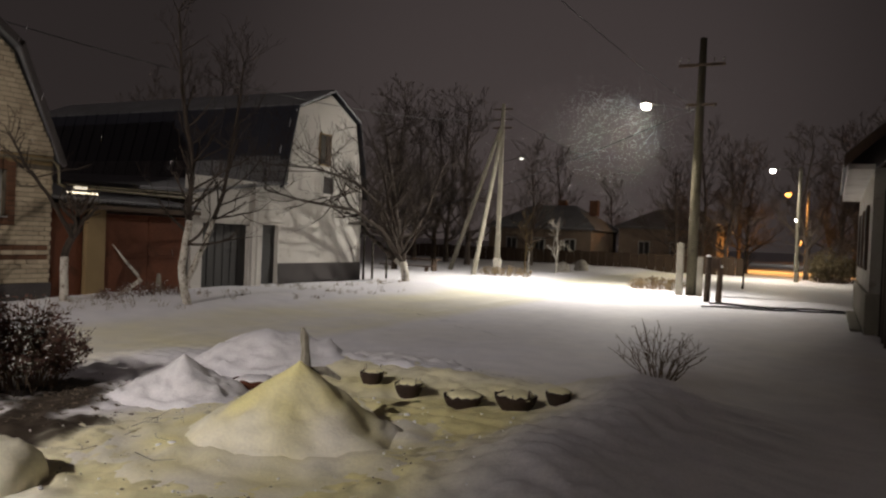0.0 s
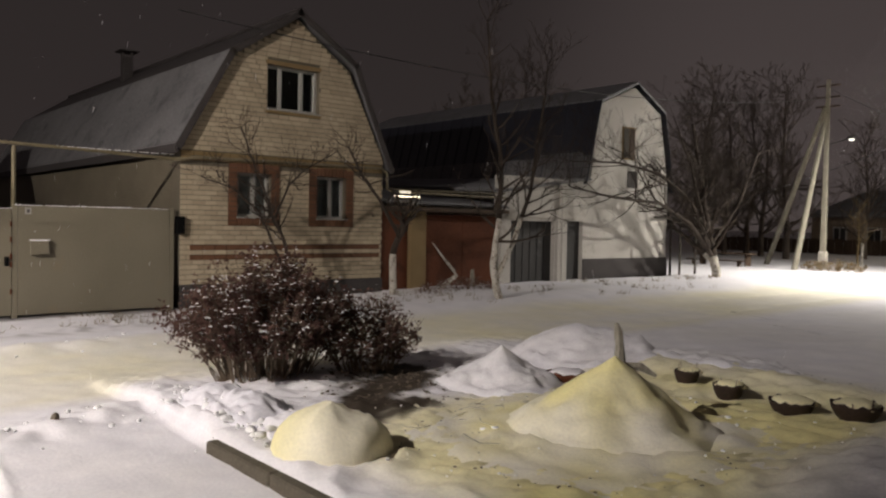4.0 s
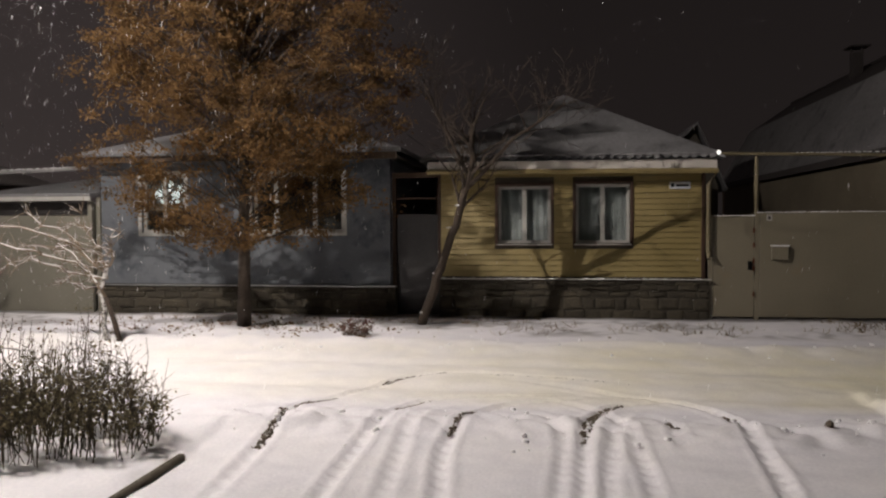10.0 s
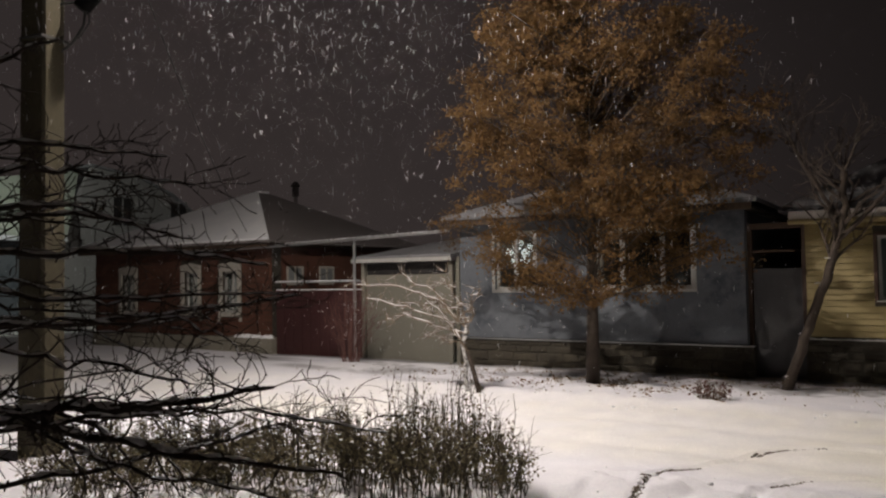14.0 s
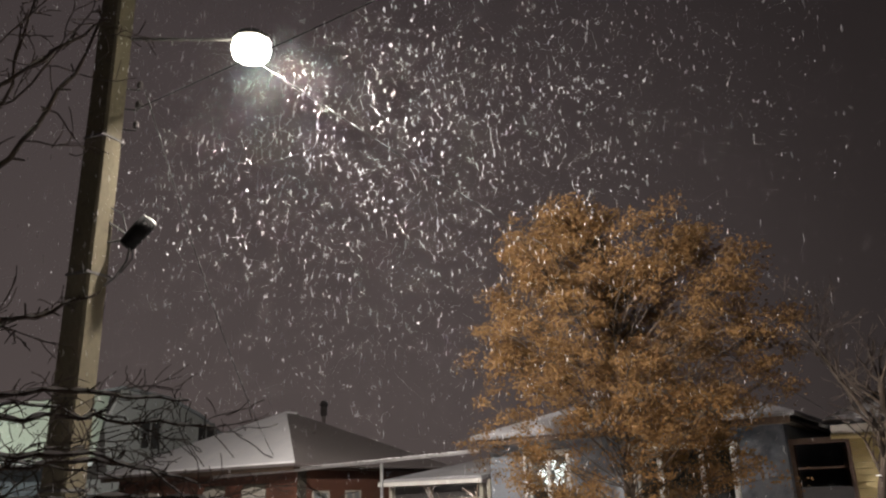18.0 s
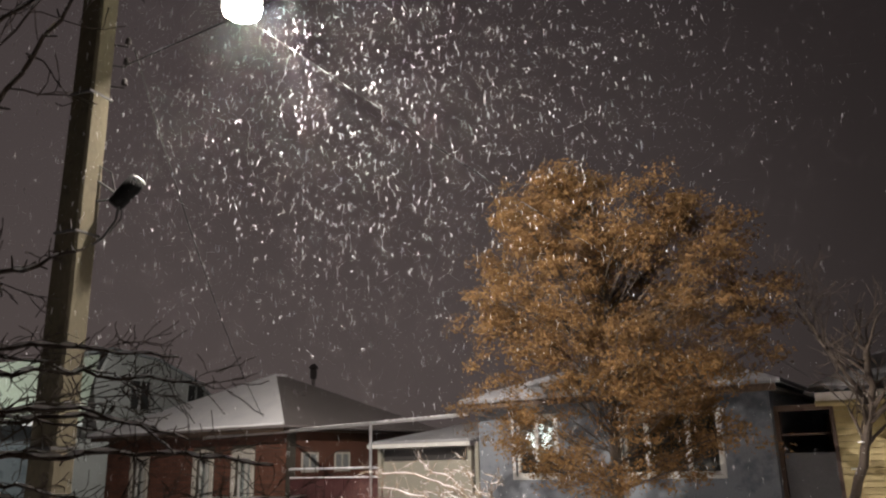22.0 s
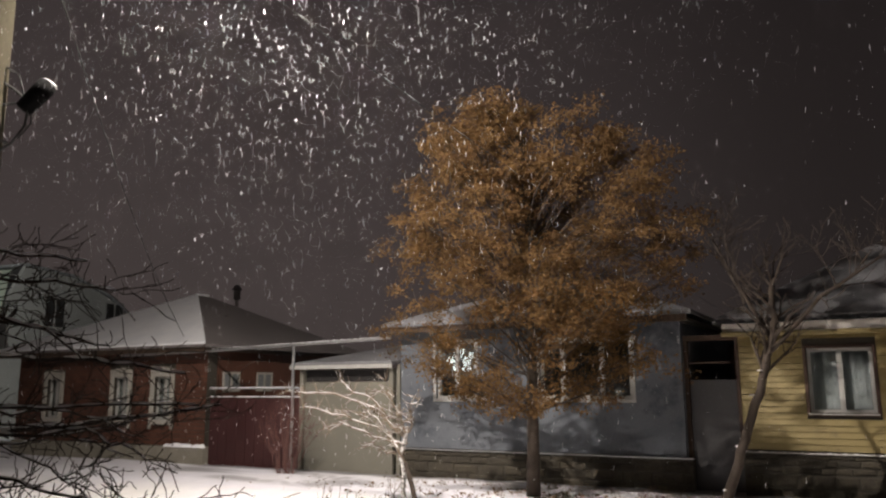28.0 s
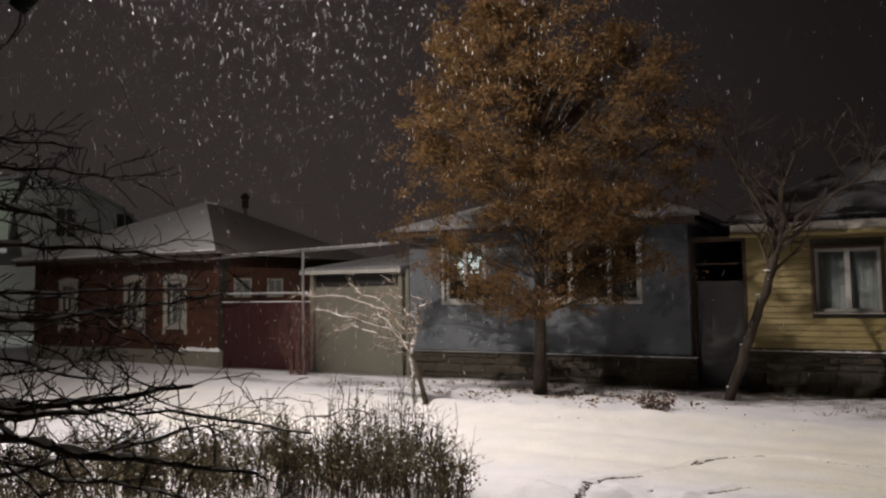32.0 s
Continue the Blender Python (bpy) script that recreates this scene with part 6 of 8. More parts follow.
BOWLS = ((-4.50, 7.30, 0.27), (-3.95, 7.16, 0.31), (-3.30, 7.14, 0.41), (-2.73, 7.14, 0.43), (-2.36, 7.34, 0.26), (-5.55, 6.55, 0.42))
for n, (x, y, w) in enumerate(BOWLS):
    z = ground_height(x, y) - 0.055
    r = w / 2
    b = thing("tyre_bowl", (x, y, z), "half-buried old tyre bowl capped with snow" if n < 5 else "brown half-buried bowl in the white snow", "planter", "tyre bowls")
    v, sides = [], 26
    for k, (u, h) in enumerate(((0.20, -0.06), (0.52, -0.01), (0.80, 0.06), (0.95, 0.12), (1.0, 0.165), (0.93, 0.17), (0.86, 0.12))):
        for j in range(sides):
            a = 2 * math.pi * j / sides
            # the cut rim is ragged
            torn = 0.030 * noise.noise(Vector((math.cos(a) * 3, math.sin(a) * 3, n * 5.0))) + 0.018 * noise.noise(Vector((math.cos(a) * 8, math.sin(a) * 8, n * 3.0))) if k > 2 else 0.0
            v.append((x + r * u * math.cos(a), y + r * u * math.sin(a), z + h + torn))
    f = [(i * sides + j, i * sides + (j + 1) % sides, (i + 1) * sides + (j + 1) % sides, (i + 1) * sides + j) for i in range(6) for j in range(sides)] + [tuple(range(sides))[::-1]]
    part("bowl", Shape().add(v, f), BOWL_RUBBER if n < 5 else RUST_METAL, b, smooth=True)
    cap = Shape()
    flake_cap(cap, rng, (x, y + 0.04, z + 0.145), r * 1.02, 0.06, 16)
    heap = part("snow_cap", cap, GROUND_SNOW, b, smooth=True)
    # the caps get the painted yellow lamp cast too
    heap.data.attributes.new("yellow_cast", "FLOAT", "POINT").data.foreach_set("value", [0.75 if n < 5 else 0.05] * len(cap.v))
    if n in (0, 1, 3):
        st = Shape()
        for _ in range(5):
            a = rng.uniform(0, 6.28)
            st.tube([(x + r * 0.7 * math.cos(a), y + r * 0.7 * math.sin(a), z + 0.12), (x + r * 0.8 * math.cos(a), y + r * 0.8 * math.sin(a), z + 0.12 + rng.uniform(0.05, 0.13))], 0.006, 4)
        part("dry_stem", st, TWIG, b, kind="stuff")
# snow-topped tyre beside the kerb
tz = ground_height(-4.85, 3.05)
ty = thing("snow_topped_tyre", (-4.85, 3.05, tz), "old tyre lying by the kerb under a dome of snow", "tyre")
part("tyre", Shape().lathe((-4.85, 3.05, tz), [(0.18, -0.04), (0.33, -0.03), (0.37, 0.01), (0.33, 0.05), (0.24, 0.06)], 26), RUBBER, ty, smooth=True)
dome = Shape()
v, f, sides = [], [], 34
for i in range(11):
    k = i / 10
    for j in range(sides):
        a = 2 * math.pi * j / sides
        r = 0.44 * math.sin(k * math.pi / 2) * (1 + 0.10 * noise.noise(Vector((math.cos(a), math.sin(a), 3)) * 1.3))
        p = Vector((-4.87 + r * math.cos(a), 3.06 + r * math.sin(a), 0))
        v.append((p.x, p.y, tz - 0.03 * k ** 4 + 0.31 * math.cos(k * math.pi / 2) ** 0.95 + 0.05 * noise.noise(p * 3.5) + 0.03 * noise.noise(p * 8) + 0.016 * noise.noise(p * 17)))
        if i:
            f.append(((i - 1) * sides + j, (i - 1) * sides + (j + 1) % sides, i * sides + (j + 1) % sides, i * sides + j))
dm = part("snow_dome", Shape().add(v, f), GROUND_SNOW, ty, smooth=True)
# yellow lamp cast painted over the dome
dm.data.attributes.new("yellow_cast", "FLOAT", "POINT").data.foreach_set("value", [0.8 + 0.3 * math.sin(3 * c[0] + 2 * c[1]) for c in v])

# loose clods and lumps of snow and soil
lumps, clods = Shape(), Shape()
rng = random.Random(44)


def lump_into(shape, at, r):
    at = Vector(at)
    ico = [(0, 0, 1), (0.89, 0, 0.45), (0.28, 0.85, 0.45), (-0.72, 0.53, 0.45), (-0.72, -0.53, 0.45), (0.28, -0.85, 0.45), (0.72, 0.53, -0.45), (-0.28, 0.85, -0.45), (-0.89, 0, -0.45), (-0.28, -0.85, -0.45), (0.72, -0.53, -0.45), (0, 0, -1)]
    fc = [(0, 1, 2), (0, 2, 3), (0, 3, 4), (0, 4, 5), (0, 5, 1), (1, 6, 2), (2, 7, 3), (3, 8, 4), (4, 9, 5), (5, 10, 1), (6, 7, 2), (7, 8, 3), (8, 9, 4), (9, 10, 5), (10, 6, 1), (11, 7, 6), (11, 8, 7), (11, 9, 8), (11, 10, 9), (11, 6, 10)]
    k = Vector((rng.uniform(0.7, 1.3), rng.uniform(0.7, 1.3), rng.uniform(0.5, 0.9)))
    shape.add([at + Vector((x * k.x, y * k.y, z * k.z)) * (r * rng.uniform(0.8, 1.2)) for x, y, z in ico], fc)


for _ in range(90):
    x, y = rng.uniform(-5.6, -2.0), rng.uniform(3.1, 6.8)
    lump_into(lumps, (x, y, ground_height(x, y) + 0.005), rng.choice((0.006, 0.008, 0.011, 0.016)))
for _ in range(70):
    a, d = rng.uniform(0, 6.283), abs(rng.gauss(0.95, 0.22))
    x, y = -3.92 + d * math.cos(a), 5.2 + d * math.sin(a)
    lump_into(lumps, (x, y, ground_height(x, y) + 0.005), rng.choice((0.008, 0.012, 0.016, 0.022, 0.03)))
for _ in range(70):
    x, y = rng.uniform(-6.9, -5.2), rng.gauss(3.0, 0.2)
    lump_into(lumps, (x, y, ground_height(x, y) + 0.06), rng.choice((0.012, 0.02, 0.03, 0.045)))
for _ in range(70):
    x, y = rng.gauss(-7.0, 0.3), rng.uniform(-3.6, 3.4)
    lump_into(lumps, (x, y, ground_height(x, y) + 0.01), rng.choice((0.008, 0.012, 0.02, 0.03)))
for _ in range(80):
    x, y = rng.gauss(-11.5, 0.4), rng.uniform(-9, 8)
    lump_into(lumps, (x, y, ground_height(x, y) + 0.01), rng.choice((0.008, 0.012, 0.018, 0.028)))
for _ in range(60):
    y = rng.uniform(2.7, 3.4)
    x = rng.uniform(-6.4, -5.2)
    lump_into(lumps, (x, y, ground_height(x, y) + 0.01), rng.choice((0.015, 0.03, 0.05)))
solo("snow_lumps", lumps, SNOW, "crumbled lumps of snow on the ground", "snow", "stuff", smooth=True)
SOIL_ARCS = (
    ([(-6.2, -2.99), (-6.7, -3.06), (-7.11, -3.10), (-7.67, -3.06), (-8.01, -2.82)], 0.036, 210),
    ([(-8.9, -2.48), (-9.25, -2.2), (-9.49, -1.86)], 0.034, 150),
    ([(-6.6, -0.34), (-7.25, -0.27), (-7.82, -0.10), (-8.05, 0.12)], 0.03, 190),
    ([(-6.7, -1.48), (-7.2, -1.40), (-7.55, -1.26)], 0.025, 150),
    ([(-7.5, -2.08), (-7.8, -2.0), (-8.0, -1.85)], 0.025, 110),
    ([(-9.45, -1.3), (-9.3, -0.7), (-9.0, 0.3)], 0.03, 70),
    ([(-7.0, 0.46), (-7.3, 0.43)], 0.02, 110), ([(-7.35, 1.05), (-7.7, 1.0)], 0.02, 90),
    ([(-4.2, 9.4), (-3.0, 8.9)], 0.04, 170), ([(-7.1, 14.5), (-6.3, 14.1), (-5.4, 13.3)], 0.06, 170), ([(-3.2, 14.6), (-2.0, 12.5)], 0.06, 170), ([(-9.3, 16.6), (-7.3, 15.2)], 0.05, 170))
for run, r, thick in SOIL_ARCS:
    line = flowing(run, 10)
    for (xa, ya), (xb, yb) in zip(line, line[1:]):
        for _ in range(max(1, round(thick * math.hypot(xb - xa, yb - ya)))):
            k = rng.random()
            x, y = xa + (xb - xa) * k + rng.gauss(0, r * 0.7), ya + (yb - ya) * k + rng.gauss(0, r * 0.7)
            lump_into(clods, (x, y, ground_height(x, y) - 0.010), rng.choice((0.005, 0.007, 0.009, 0.012, 0.017)))
# dark clods in the bed: soil, and a stand-in for the bush's shadow
for _ in range(420):
    x, y = rng.gauss(-6.6, 0.55), rng.gauss(5.0, 0.45)
    lump_into(clods, (x, y, ground_height(x, y) - 0.004), rng.uniform(0.008, 0.028))
for _ in range(160):
    x, y = rng.uniform(-5.2, -2.6), rng.uniform(3.4, 5.2)
    lump_into(clods, (x, y, ground_height(x, y) + 0.0), rng.uniform(0.005, 0.014))
solo("soil_clods", clods, SOIL, "dark frozen soil turned up by wheels", "soil", "stuff")
litter, lr = Shape(), random.Random(47)
for _ in range(26):
    x, y, a = lr.gauss(-5.0, 0.5), lr.gauss(4.25, 0.35), lr.uniform(0, 6.283)
    d = Vector((math.cos(a), math.sin(a), 0)) * lr.uniform(0.08, 0.3)
    p = Vector((x, y, 0))
    line = [p, p + d * 0.5 + Vector((lr.gauss(0, 0.02), lr.gauss(0, 0.02), 0)), p + d]
    litter.tube([Vector((v.x, v.y, ground_height(v.x, v.y) + lr.uniform(0.03, 0.07))) for v in line], [0.003, 0.002, 0.0015], 4)
solo("twig_litter", litter, BARK, "thin fallen twigs scattered over the bed", "twigs", "stuff")
m = Shape()
lump_into(m, (-7.03, 1.72, ground_height(-7.03, 1.72) + 0.02), 0.05)
solo("dark_stone", m, SOIL, "small dark stone in the roadside snow", "stone")


grass, gr_ = Shape(), random.Random(48)
for _ in range(520):
    y = gr_.uniform(-9.5, 24.0)
    x = -12.6 - 2.0 * gr_.random() ** 0.7 if y < 9 else gr_.uniform(-14.7, -11.9)
    if noise.noise(Vector((x * 0.8, y * 0.5, 5))) < -0.05:
        continue
    for _ in range(gr_.randint(3, 7)):
        bx, by = x + gr_.gauss(0, 0.05), y + gr_.gauss(0, 0.07)
        z = ground_height(bx, by) - 0.01
        tip = Vector((bx + gr_.gauss(0, 0.05), by + gr_.gauss(0, 0.06), z + gr_.uniform(0.04, 0.13)))
        grass.tube([(bx, by, z), tip], [0.006, 0.002], 3, caps=False)
solo("dry_grass_blades", grass, DRY_GRASS, "withered grass poking through the verge snow", "grass", "stuff")


# ---- bushes ----
RED_TWIG = material("pinkish_red_twig", (0.085, 0.038, 0.032), (0.16, 0.082, 0.070), fine=60, coarse=6, rough=0.85, bump=0.2)
def bush(name, centre, half, height, stems, seed, leaf_mat, leaves, leaf_size, label, lean=0.5, snow=200, bare=0.35, width=0.008, base=0.45, frost_size=0.018, sub=3, wood_mat=None):
    rg = random.Random(seed)
    cx, cy = centre
    b = thing(name, (cx, cy, ground_height(cx, cy)), label, "bush")
    wood, leaf, frost = Shape(), Shape(), Shape()
    nodes_at = []
    for _ in range(stems):
        a, u = rg.uniform(0, 2 * math.pi), math.sqrt(rg.random())
        ox, oy = u * math.cos(a), u * math.sin(a)
        x0, y0 = cx + ox * half[0] * base, cy + oy * half[1] * base
        h = height * (1 - 0.45 * u ** 2) * rg.uniform(0.7, 1.05) if bare > 0 else height * (0.72 + 0.55 * noise.noise(Vector((x0 * 2.2, y0 * 2.2, seed)))) * rg.uniform(0.55, 1.15)
        x1, y1 = cx + ox * half[0] * rg.uniform(0.85, 1.05), cy + oy * half[1] * rg.uniform(0.85, 1.05)
        z0 = ground_height(x0, y0) - 0.03
        pts, n = [], 5
        for k in range(n + 1):
            t = k / n
            q = t ** 1.4
            pts.append(Vector((x0 + (x1 - x0) * q + rg.gauss(0, 0.02), y0 + (y1 - y0) * q + rg.gauss(0, 0.02), z0 + h * t)))
        wood.tube(pts, [width * (1 - 0.6 * k / n) for k in range(n + 1)], 4, caps=False)
        for _ in range(sub):
            k = rg.randint(2, n - 1)
            d = Vector((rg.gauss(0, 1), rg.gauss(0, 1), rg.uniform(0.2, 1.4))).normalized() * rg.uniform(0.12, 0.3) * height
            e = pts[k] + d
            wood.tube([pts[k], pts[k].lerp(e, 0.5) + Vector((0, 0, 0.02)), e], [width * 0.5, width * 0.4, width * 0.25], 3, caps=False)
            if bare > 0 or k <= 3:
                nodes_at += [pts[k].lerp(e, rg.uniform(0.2, 0.8)) for _ in range(3)]
        nodes_at += [pts[k].lerp(pts[k + 1], rg.random()) for k in range(0 if bare < 0.05 else 1, n) if k / n > bare and (bare > 0 or rg.random() > k / n * 0.8) for _ in range(2)]
        if bare > 0:
            nodes_at.append(pts[-1])
    for _ in range(leaves):
        p = rg.choice(nodes_at)
        leaf_into(leaf, rg, p + Vector((rg.gauss(0, 0.03), rg.gauss(0, 0.03), rg.gauss(0, 0.03))), leaf_size * rg.uniform(0.6, 1.3))
    for _ in range(snow):
        p = rg.choice(nodes_at)
        if p.z > z0 + height * 0.35 or rg.random() < 0.2:
            flake_cap(frost, rg, p + Vector((rg.gauss(0, 0.03), rg.gauss(0, 0.03), 0.01)), frost_size * rg.uniform(0.6, 1.4), frost_size * 0.5, 5)
    part("stem_work", wood, wood_mat or TWIG, b, kind="stuff")
    part("leaf_mass", leaf, leaf_mat, b, kind="stuff")
    if snow:
        part("snow_dusting", frost, SNOW, b, kind="stuff")
    return b


HEDGE_TWIG = material("dark_hedge_twig", (0.045, 0.036, 0.022), (0.105, 0.085, 0.055), fine=60, coarse=6, rough=0.9, bump=0.3)
bush("leafy_bush", (-7.55, 3.95), (0.80, 1.15), 1.42, 230, 7, BUSH_LEAF, 15000, 0.046, "dense bush with withered purple-brown leaves dusted with snow", snow=1700, bare=0.45)
bush("leafy_bush", (-7.25, 5.05), (0.55, 0.72), 0.98, 90, 8, BUSH_LEAF, 3200, 0.045, "thin lower side of the withered garden bush", snow=250, bare=0.3)
bush("low_hedge", (-6.05, -4.75), (0.75, 1.0), 1.02, 300, 11, HEDGE_LEAF, 6500, 0.034, "upright twiggy olive hedge growing out of snow", snow=105, bare=0.0, base=0.92, width=0.0055, sub=4, wood_mat=HEDGE_TWIG)
bush("low_hedge", (-5.55, -6.1), (0.75, 0.95), 0.84, 230, 12, HEDGE_LEAF, 5200, 0.034, "ragged olive hedge half buried in snow", snow=87, bare=0.0, base=0.92, width=0.0055, sub=4, wood_mat=HEDGE_TWIG)
bush("low_hedge", (-4.75, -7.2), (0.95, 0.9), 0.80, 230, 13, HEDGE_LEAF, 5200, 0.034, "ragged olive hedge beside the lamp pole", snow=87, bare=0.0, base=0.92, width=0.0055, sub=4, wood_mat=HEDGE_TWIG)
bush("low_hedge", (-4.4, -5.3), (0.8, 0.75), 0.36, 80, 15, HEDGE_LEAF, 1300, 0.032, "low tufts of hedge poking through snow", snow=75, bare=0.0, base=0.95, width=0.005, wood_mat=HEDGE_TWIG)
bush("low_hedge", (-3.5, -4.6), (0.6, 0.5), 0.26, 70, 21, HEDGE_LEAF, 1300, 0.030, "sparse low shoots in the snow", snow=120, bare=0.0, base=0.95, width=0.004, wood_mat=HEDGE_TWIG)
bush("bare_shrub", (-1.75, 9.1), (0.65, 0.6), 0.72, 34, 14, BUSH_LEAF, 60, 0.03, "sparse bare shrub standing in the snow drift", snow=20, bare=0.2, base=0.3, width=0.007)
bush("leaf_tuft", (-12.2, -3.7), (0.42, 0.32), 0.36, 40, 16, BUSH_LEAF, 200, 0.06, "small tuft of brown leaves on the verge", snow=60, bare=0.2, base=0.5, width=0.007)
bush("grass_tuft", (-6.6, 33.2), (1.3, 0.9), 0.65, 120, 17, DRY_GRASS, 900, 0.10, "dry brown grass round the pole", snow=120, bare=0.1, base=0.8, width=0.010)
bush("grass_tuft", (-13.6, 33.6), (1.4, 1.6), 0.5, 90, 18, DRY_GRASS, 600, 0.10, "dry brown grass round the braced pole", snow=80, bare=0.1, base=0.8, width=0.010)
bush("flower_bed", (-13.9, 12.6), (0.5, 1.4), 0.36, 70, 19, BUSH_LEAF, 700, 0.05, "withered flower bed on the verge", snow=80, bare=0.1, base=0.9, width=0.006)
bush("spruce_bush", (0.0, 55.0), (1.6, 1.6), 2.2, 120, 20, HEDGE_LEAF, 1800, 0.22, "dark dense bush beside the far lane", snow=100, bare=0.05, base=0.7, width=0.02)


# ---- trees ----
def tree(name, trunks, label, seed, wash=0.0, depth=3, limb=1.4, spread=0.7, start=0.35, lift=0.12, group="bare trees", sides=8, wood_mat=None, twig_r=0.004, per=2):
    """A bare tree: each trunk a run of points with its radius at foot and tip; limbs grow from its upper part."""
    rg = random.Random(seed)
    foot = Vector(trunks[0][0][0])
    tr = thing(name, foot, label, "tree", group)
    wood = Shape()
    for k, (pts, r0, r1) in enumerate(trunks):
        pts = [Vector(p) for p in pts]
        fine = []
        for a, b in zip(pts, pts[1:]):
            for i in range(4):
                fine.append(a.lerp(b, i / 4) + Vector((rg.gauss(0, 0.012), rg.gauss(0, 0.012), 0)))
        fine.append(pts[-1])
        n = len(fine) - 1
        rad = [r0 + (r1 - r0) * i / n for i in range(n + 1)]
        cut = max([i for i in range(n + 1) if fine[i].z - foot.z < wash], default=0) if wash else 0
        if cut:
            part("whitewashed_trunk", Shape().tube(fine[:cut + 1], rad[:cut + 1], sides), WHITEWASH, tr, "whitewashed lower trunk", smooth=True)
        part("trunk", Shape().tube(fine[cut:], rad[cut:], sides), wood_mat or BARK, tr, smooth=True)
        for i in range(int(n * start), n + 1):
            for _ in range(per if i < n else per + 2):
                d = (fine[min(i + 1, n)] - fine[max(i - 1, 0)]).normalized()
                side = Vector((rg.gauss(0, 1), rg.gauss(0, 1), rg.gauss(0.25, 0.5))).normalized()
                grow(rg, fine[i], (d * 0.5 + side).normalized(), limb * rg.uniform(0.6, 1.1) * (1.15 - 0.55 * i / n), rad[i] * 0.5, depth - 1, wood, [], spread, lift, 0.2, 5, (1, 3), 0.62, 5, 0.5, twig_r)
    part("branch_work", wood, wood_mat or BARK, tr, kind="stuff")
    return tr


tree("slim_bare_tree", [([(-14.0, 7.95, 0.05), (-14.0, 7.88, 0.8), (-14.0, 7.83, 1.4), (-14.0, 7.55, 1.9), (-14.0, 7.34, 2.45), (-13.95, 7.07, 3.0), (-13.9, 6.8, 3.6)], 0.05, 0.014), ([(-14.0, 7.88, 0.7), (-14.0, 7.5, 1.5), (-13.95, 7.23, 1.98), (-13.9, 6.7, 2.4), (-13.85, 6.0, 2.6)], 0.035, 0.010), ([(-14.0, 7.6, 1.85), (-13.95, 7.87, 2.5), (-13.9, 8.2, 2.85), (-13.9, 9.0, 3.3)], 0.028, 0.010)], "slim bare tree growing before the brick house", 56, depth=2, limb=0.75, start=0.35, spread=0.7, per=2, twig_r=0.004)
tree("whitewashed_tree", [([(-14.15, 10.72, 0.1), (-14.15, 10.72, 1.1), (-14.1, 10.95, 1.7), (-14.0, 10.9, 2.1)], 0.085, 0.06), ([(-14.1, 10.85, 1.5), (-14.0, 10.3, 2.2), (-13.9, 9.7, 2.8), (-13.9, 9.3, 3.4)], 0.05, 0.02)], "small bare tree with whitewashed trunk before the brick house", 51, wash=1.05, depth=2, limb=0.8, start=0.55)
tree("whitewashed_tree", [([(-12.3, 12.40, 0.0), (-12.3, 12.22, 0.45), (-12.3, 12.12, 0.95), (-12.3, 12.3, 1.95), (-12.3, 12.33, 3.2), (-12.2, 11.9, 4.6), (-12.2, 11.7, 6.2)], 0.105, 0.022), ([(-12.3, 12.20, 0.55), (-12.3, 12.75, 1.4), (-12.25, 13.25, 2.6), (-12.2, 13.6, 4.6), (-12.2, 13.7, 5.6)], 0.07, 0.018)], "forked bare tree with whitewashed trunk on the verge", 52, wash=2.2, depth=3, limb=1.15, start=0.42, spread=0.6)
tree("spreading_tree", [([(-13.6, 24.2, 0.05), (-13.75, 24.1, 0.9), (-13.95, 24.0, 1.9), (-14.2, 24.0, 3.4), (-14.6, 24.0, 5.4)], 0.17, 0.05), ([(-13.7, 24.1, 0.7), (-14.9, 23.6, 1.8), (-15.6, 23.2, 2.6), (-15.6, 22.6, 4.2)], 0.10, 0.03), ([(-13.8, 24.1, 0.9), (-13.9, 22.8, 2.0), (-13.9, 21.0, 2.6), (-13.8, 18.4, 2.7), (-13.7, 16.4, 2.9)], 0.09, 0.018), ([(-13.8, 24.1, 1.1), (-13.8, 22.6, 2.8), (-13.7, 20.7, 3.5), (-13.7, 18.6, 3.7), (-13.7, 16.6, 3.6)], 0.07, 0.015), ([(-13.9, 24.0, 1.5), (-13.8, 22.6, 3.9), (-13.7, 21.4, 5.3)], 0.06, 0.015), ([(-13.9, 24.0, 1.2), (-13.3, 24.8, 2.6), (-12.9, 25.3, 4.4)], 0.08, 0.03)], "spreading bare fruit tree with a whitewashed trunk", 53, wash=1.0, depth=3, limb=1.7, start=0.30, spread=0.6)
tree("leaning_tree", [([(-13.75, -2.88, 0.0), (-13.5, -2.62, 0.7), (-13.3, -2.35, 1.4), (-13.15, -2.08, 2.2), (-13.1, -1.92, 2.75), (-13.0, -1.88, 3.4)], 0.085, 0.045), ([(-13.13, -2.0, 2.4), (-12.9, -1.2, 3.2), (-12.8, -0.4, 3.7)], 0.04, 0.015), ([(-13.1, -1.95, 2.6), (-13.0, -2.4, 3.5), (-13.0, -2.7, 4.2)], 0.04, 0.015)], "slim leaning bare tree before the yellow house", 54, depth=3, limb=1.05, start=0.58, spread=0.7, per=2, twig_r=0.0035)

lean_snow, lr = Shape(), random.Random(55)
for k in range(6):
    t = (0.06, 0.1, 0.42, 0.47, 0.78, 0.95)[k]
    c = Vector((-13.75, -2.88, 0.0)).lerp(Vector((-13.15, -2.08, 2.2)), t)
    flake_cap(lean_snow, lr, c + Vector((lr.uniform(0.01, 0.07), -0.055 + lr.uniform(-0.02, 0.03), 0.03)), lr.uniform(0.03, 0.055), 0.016, 8)
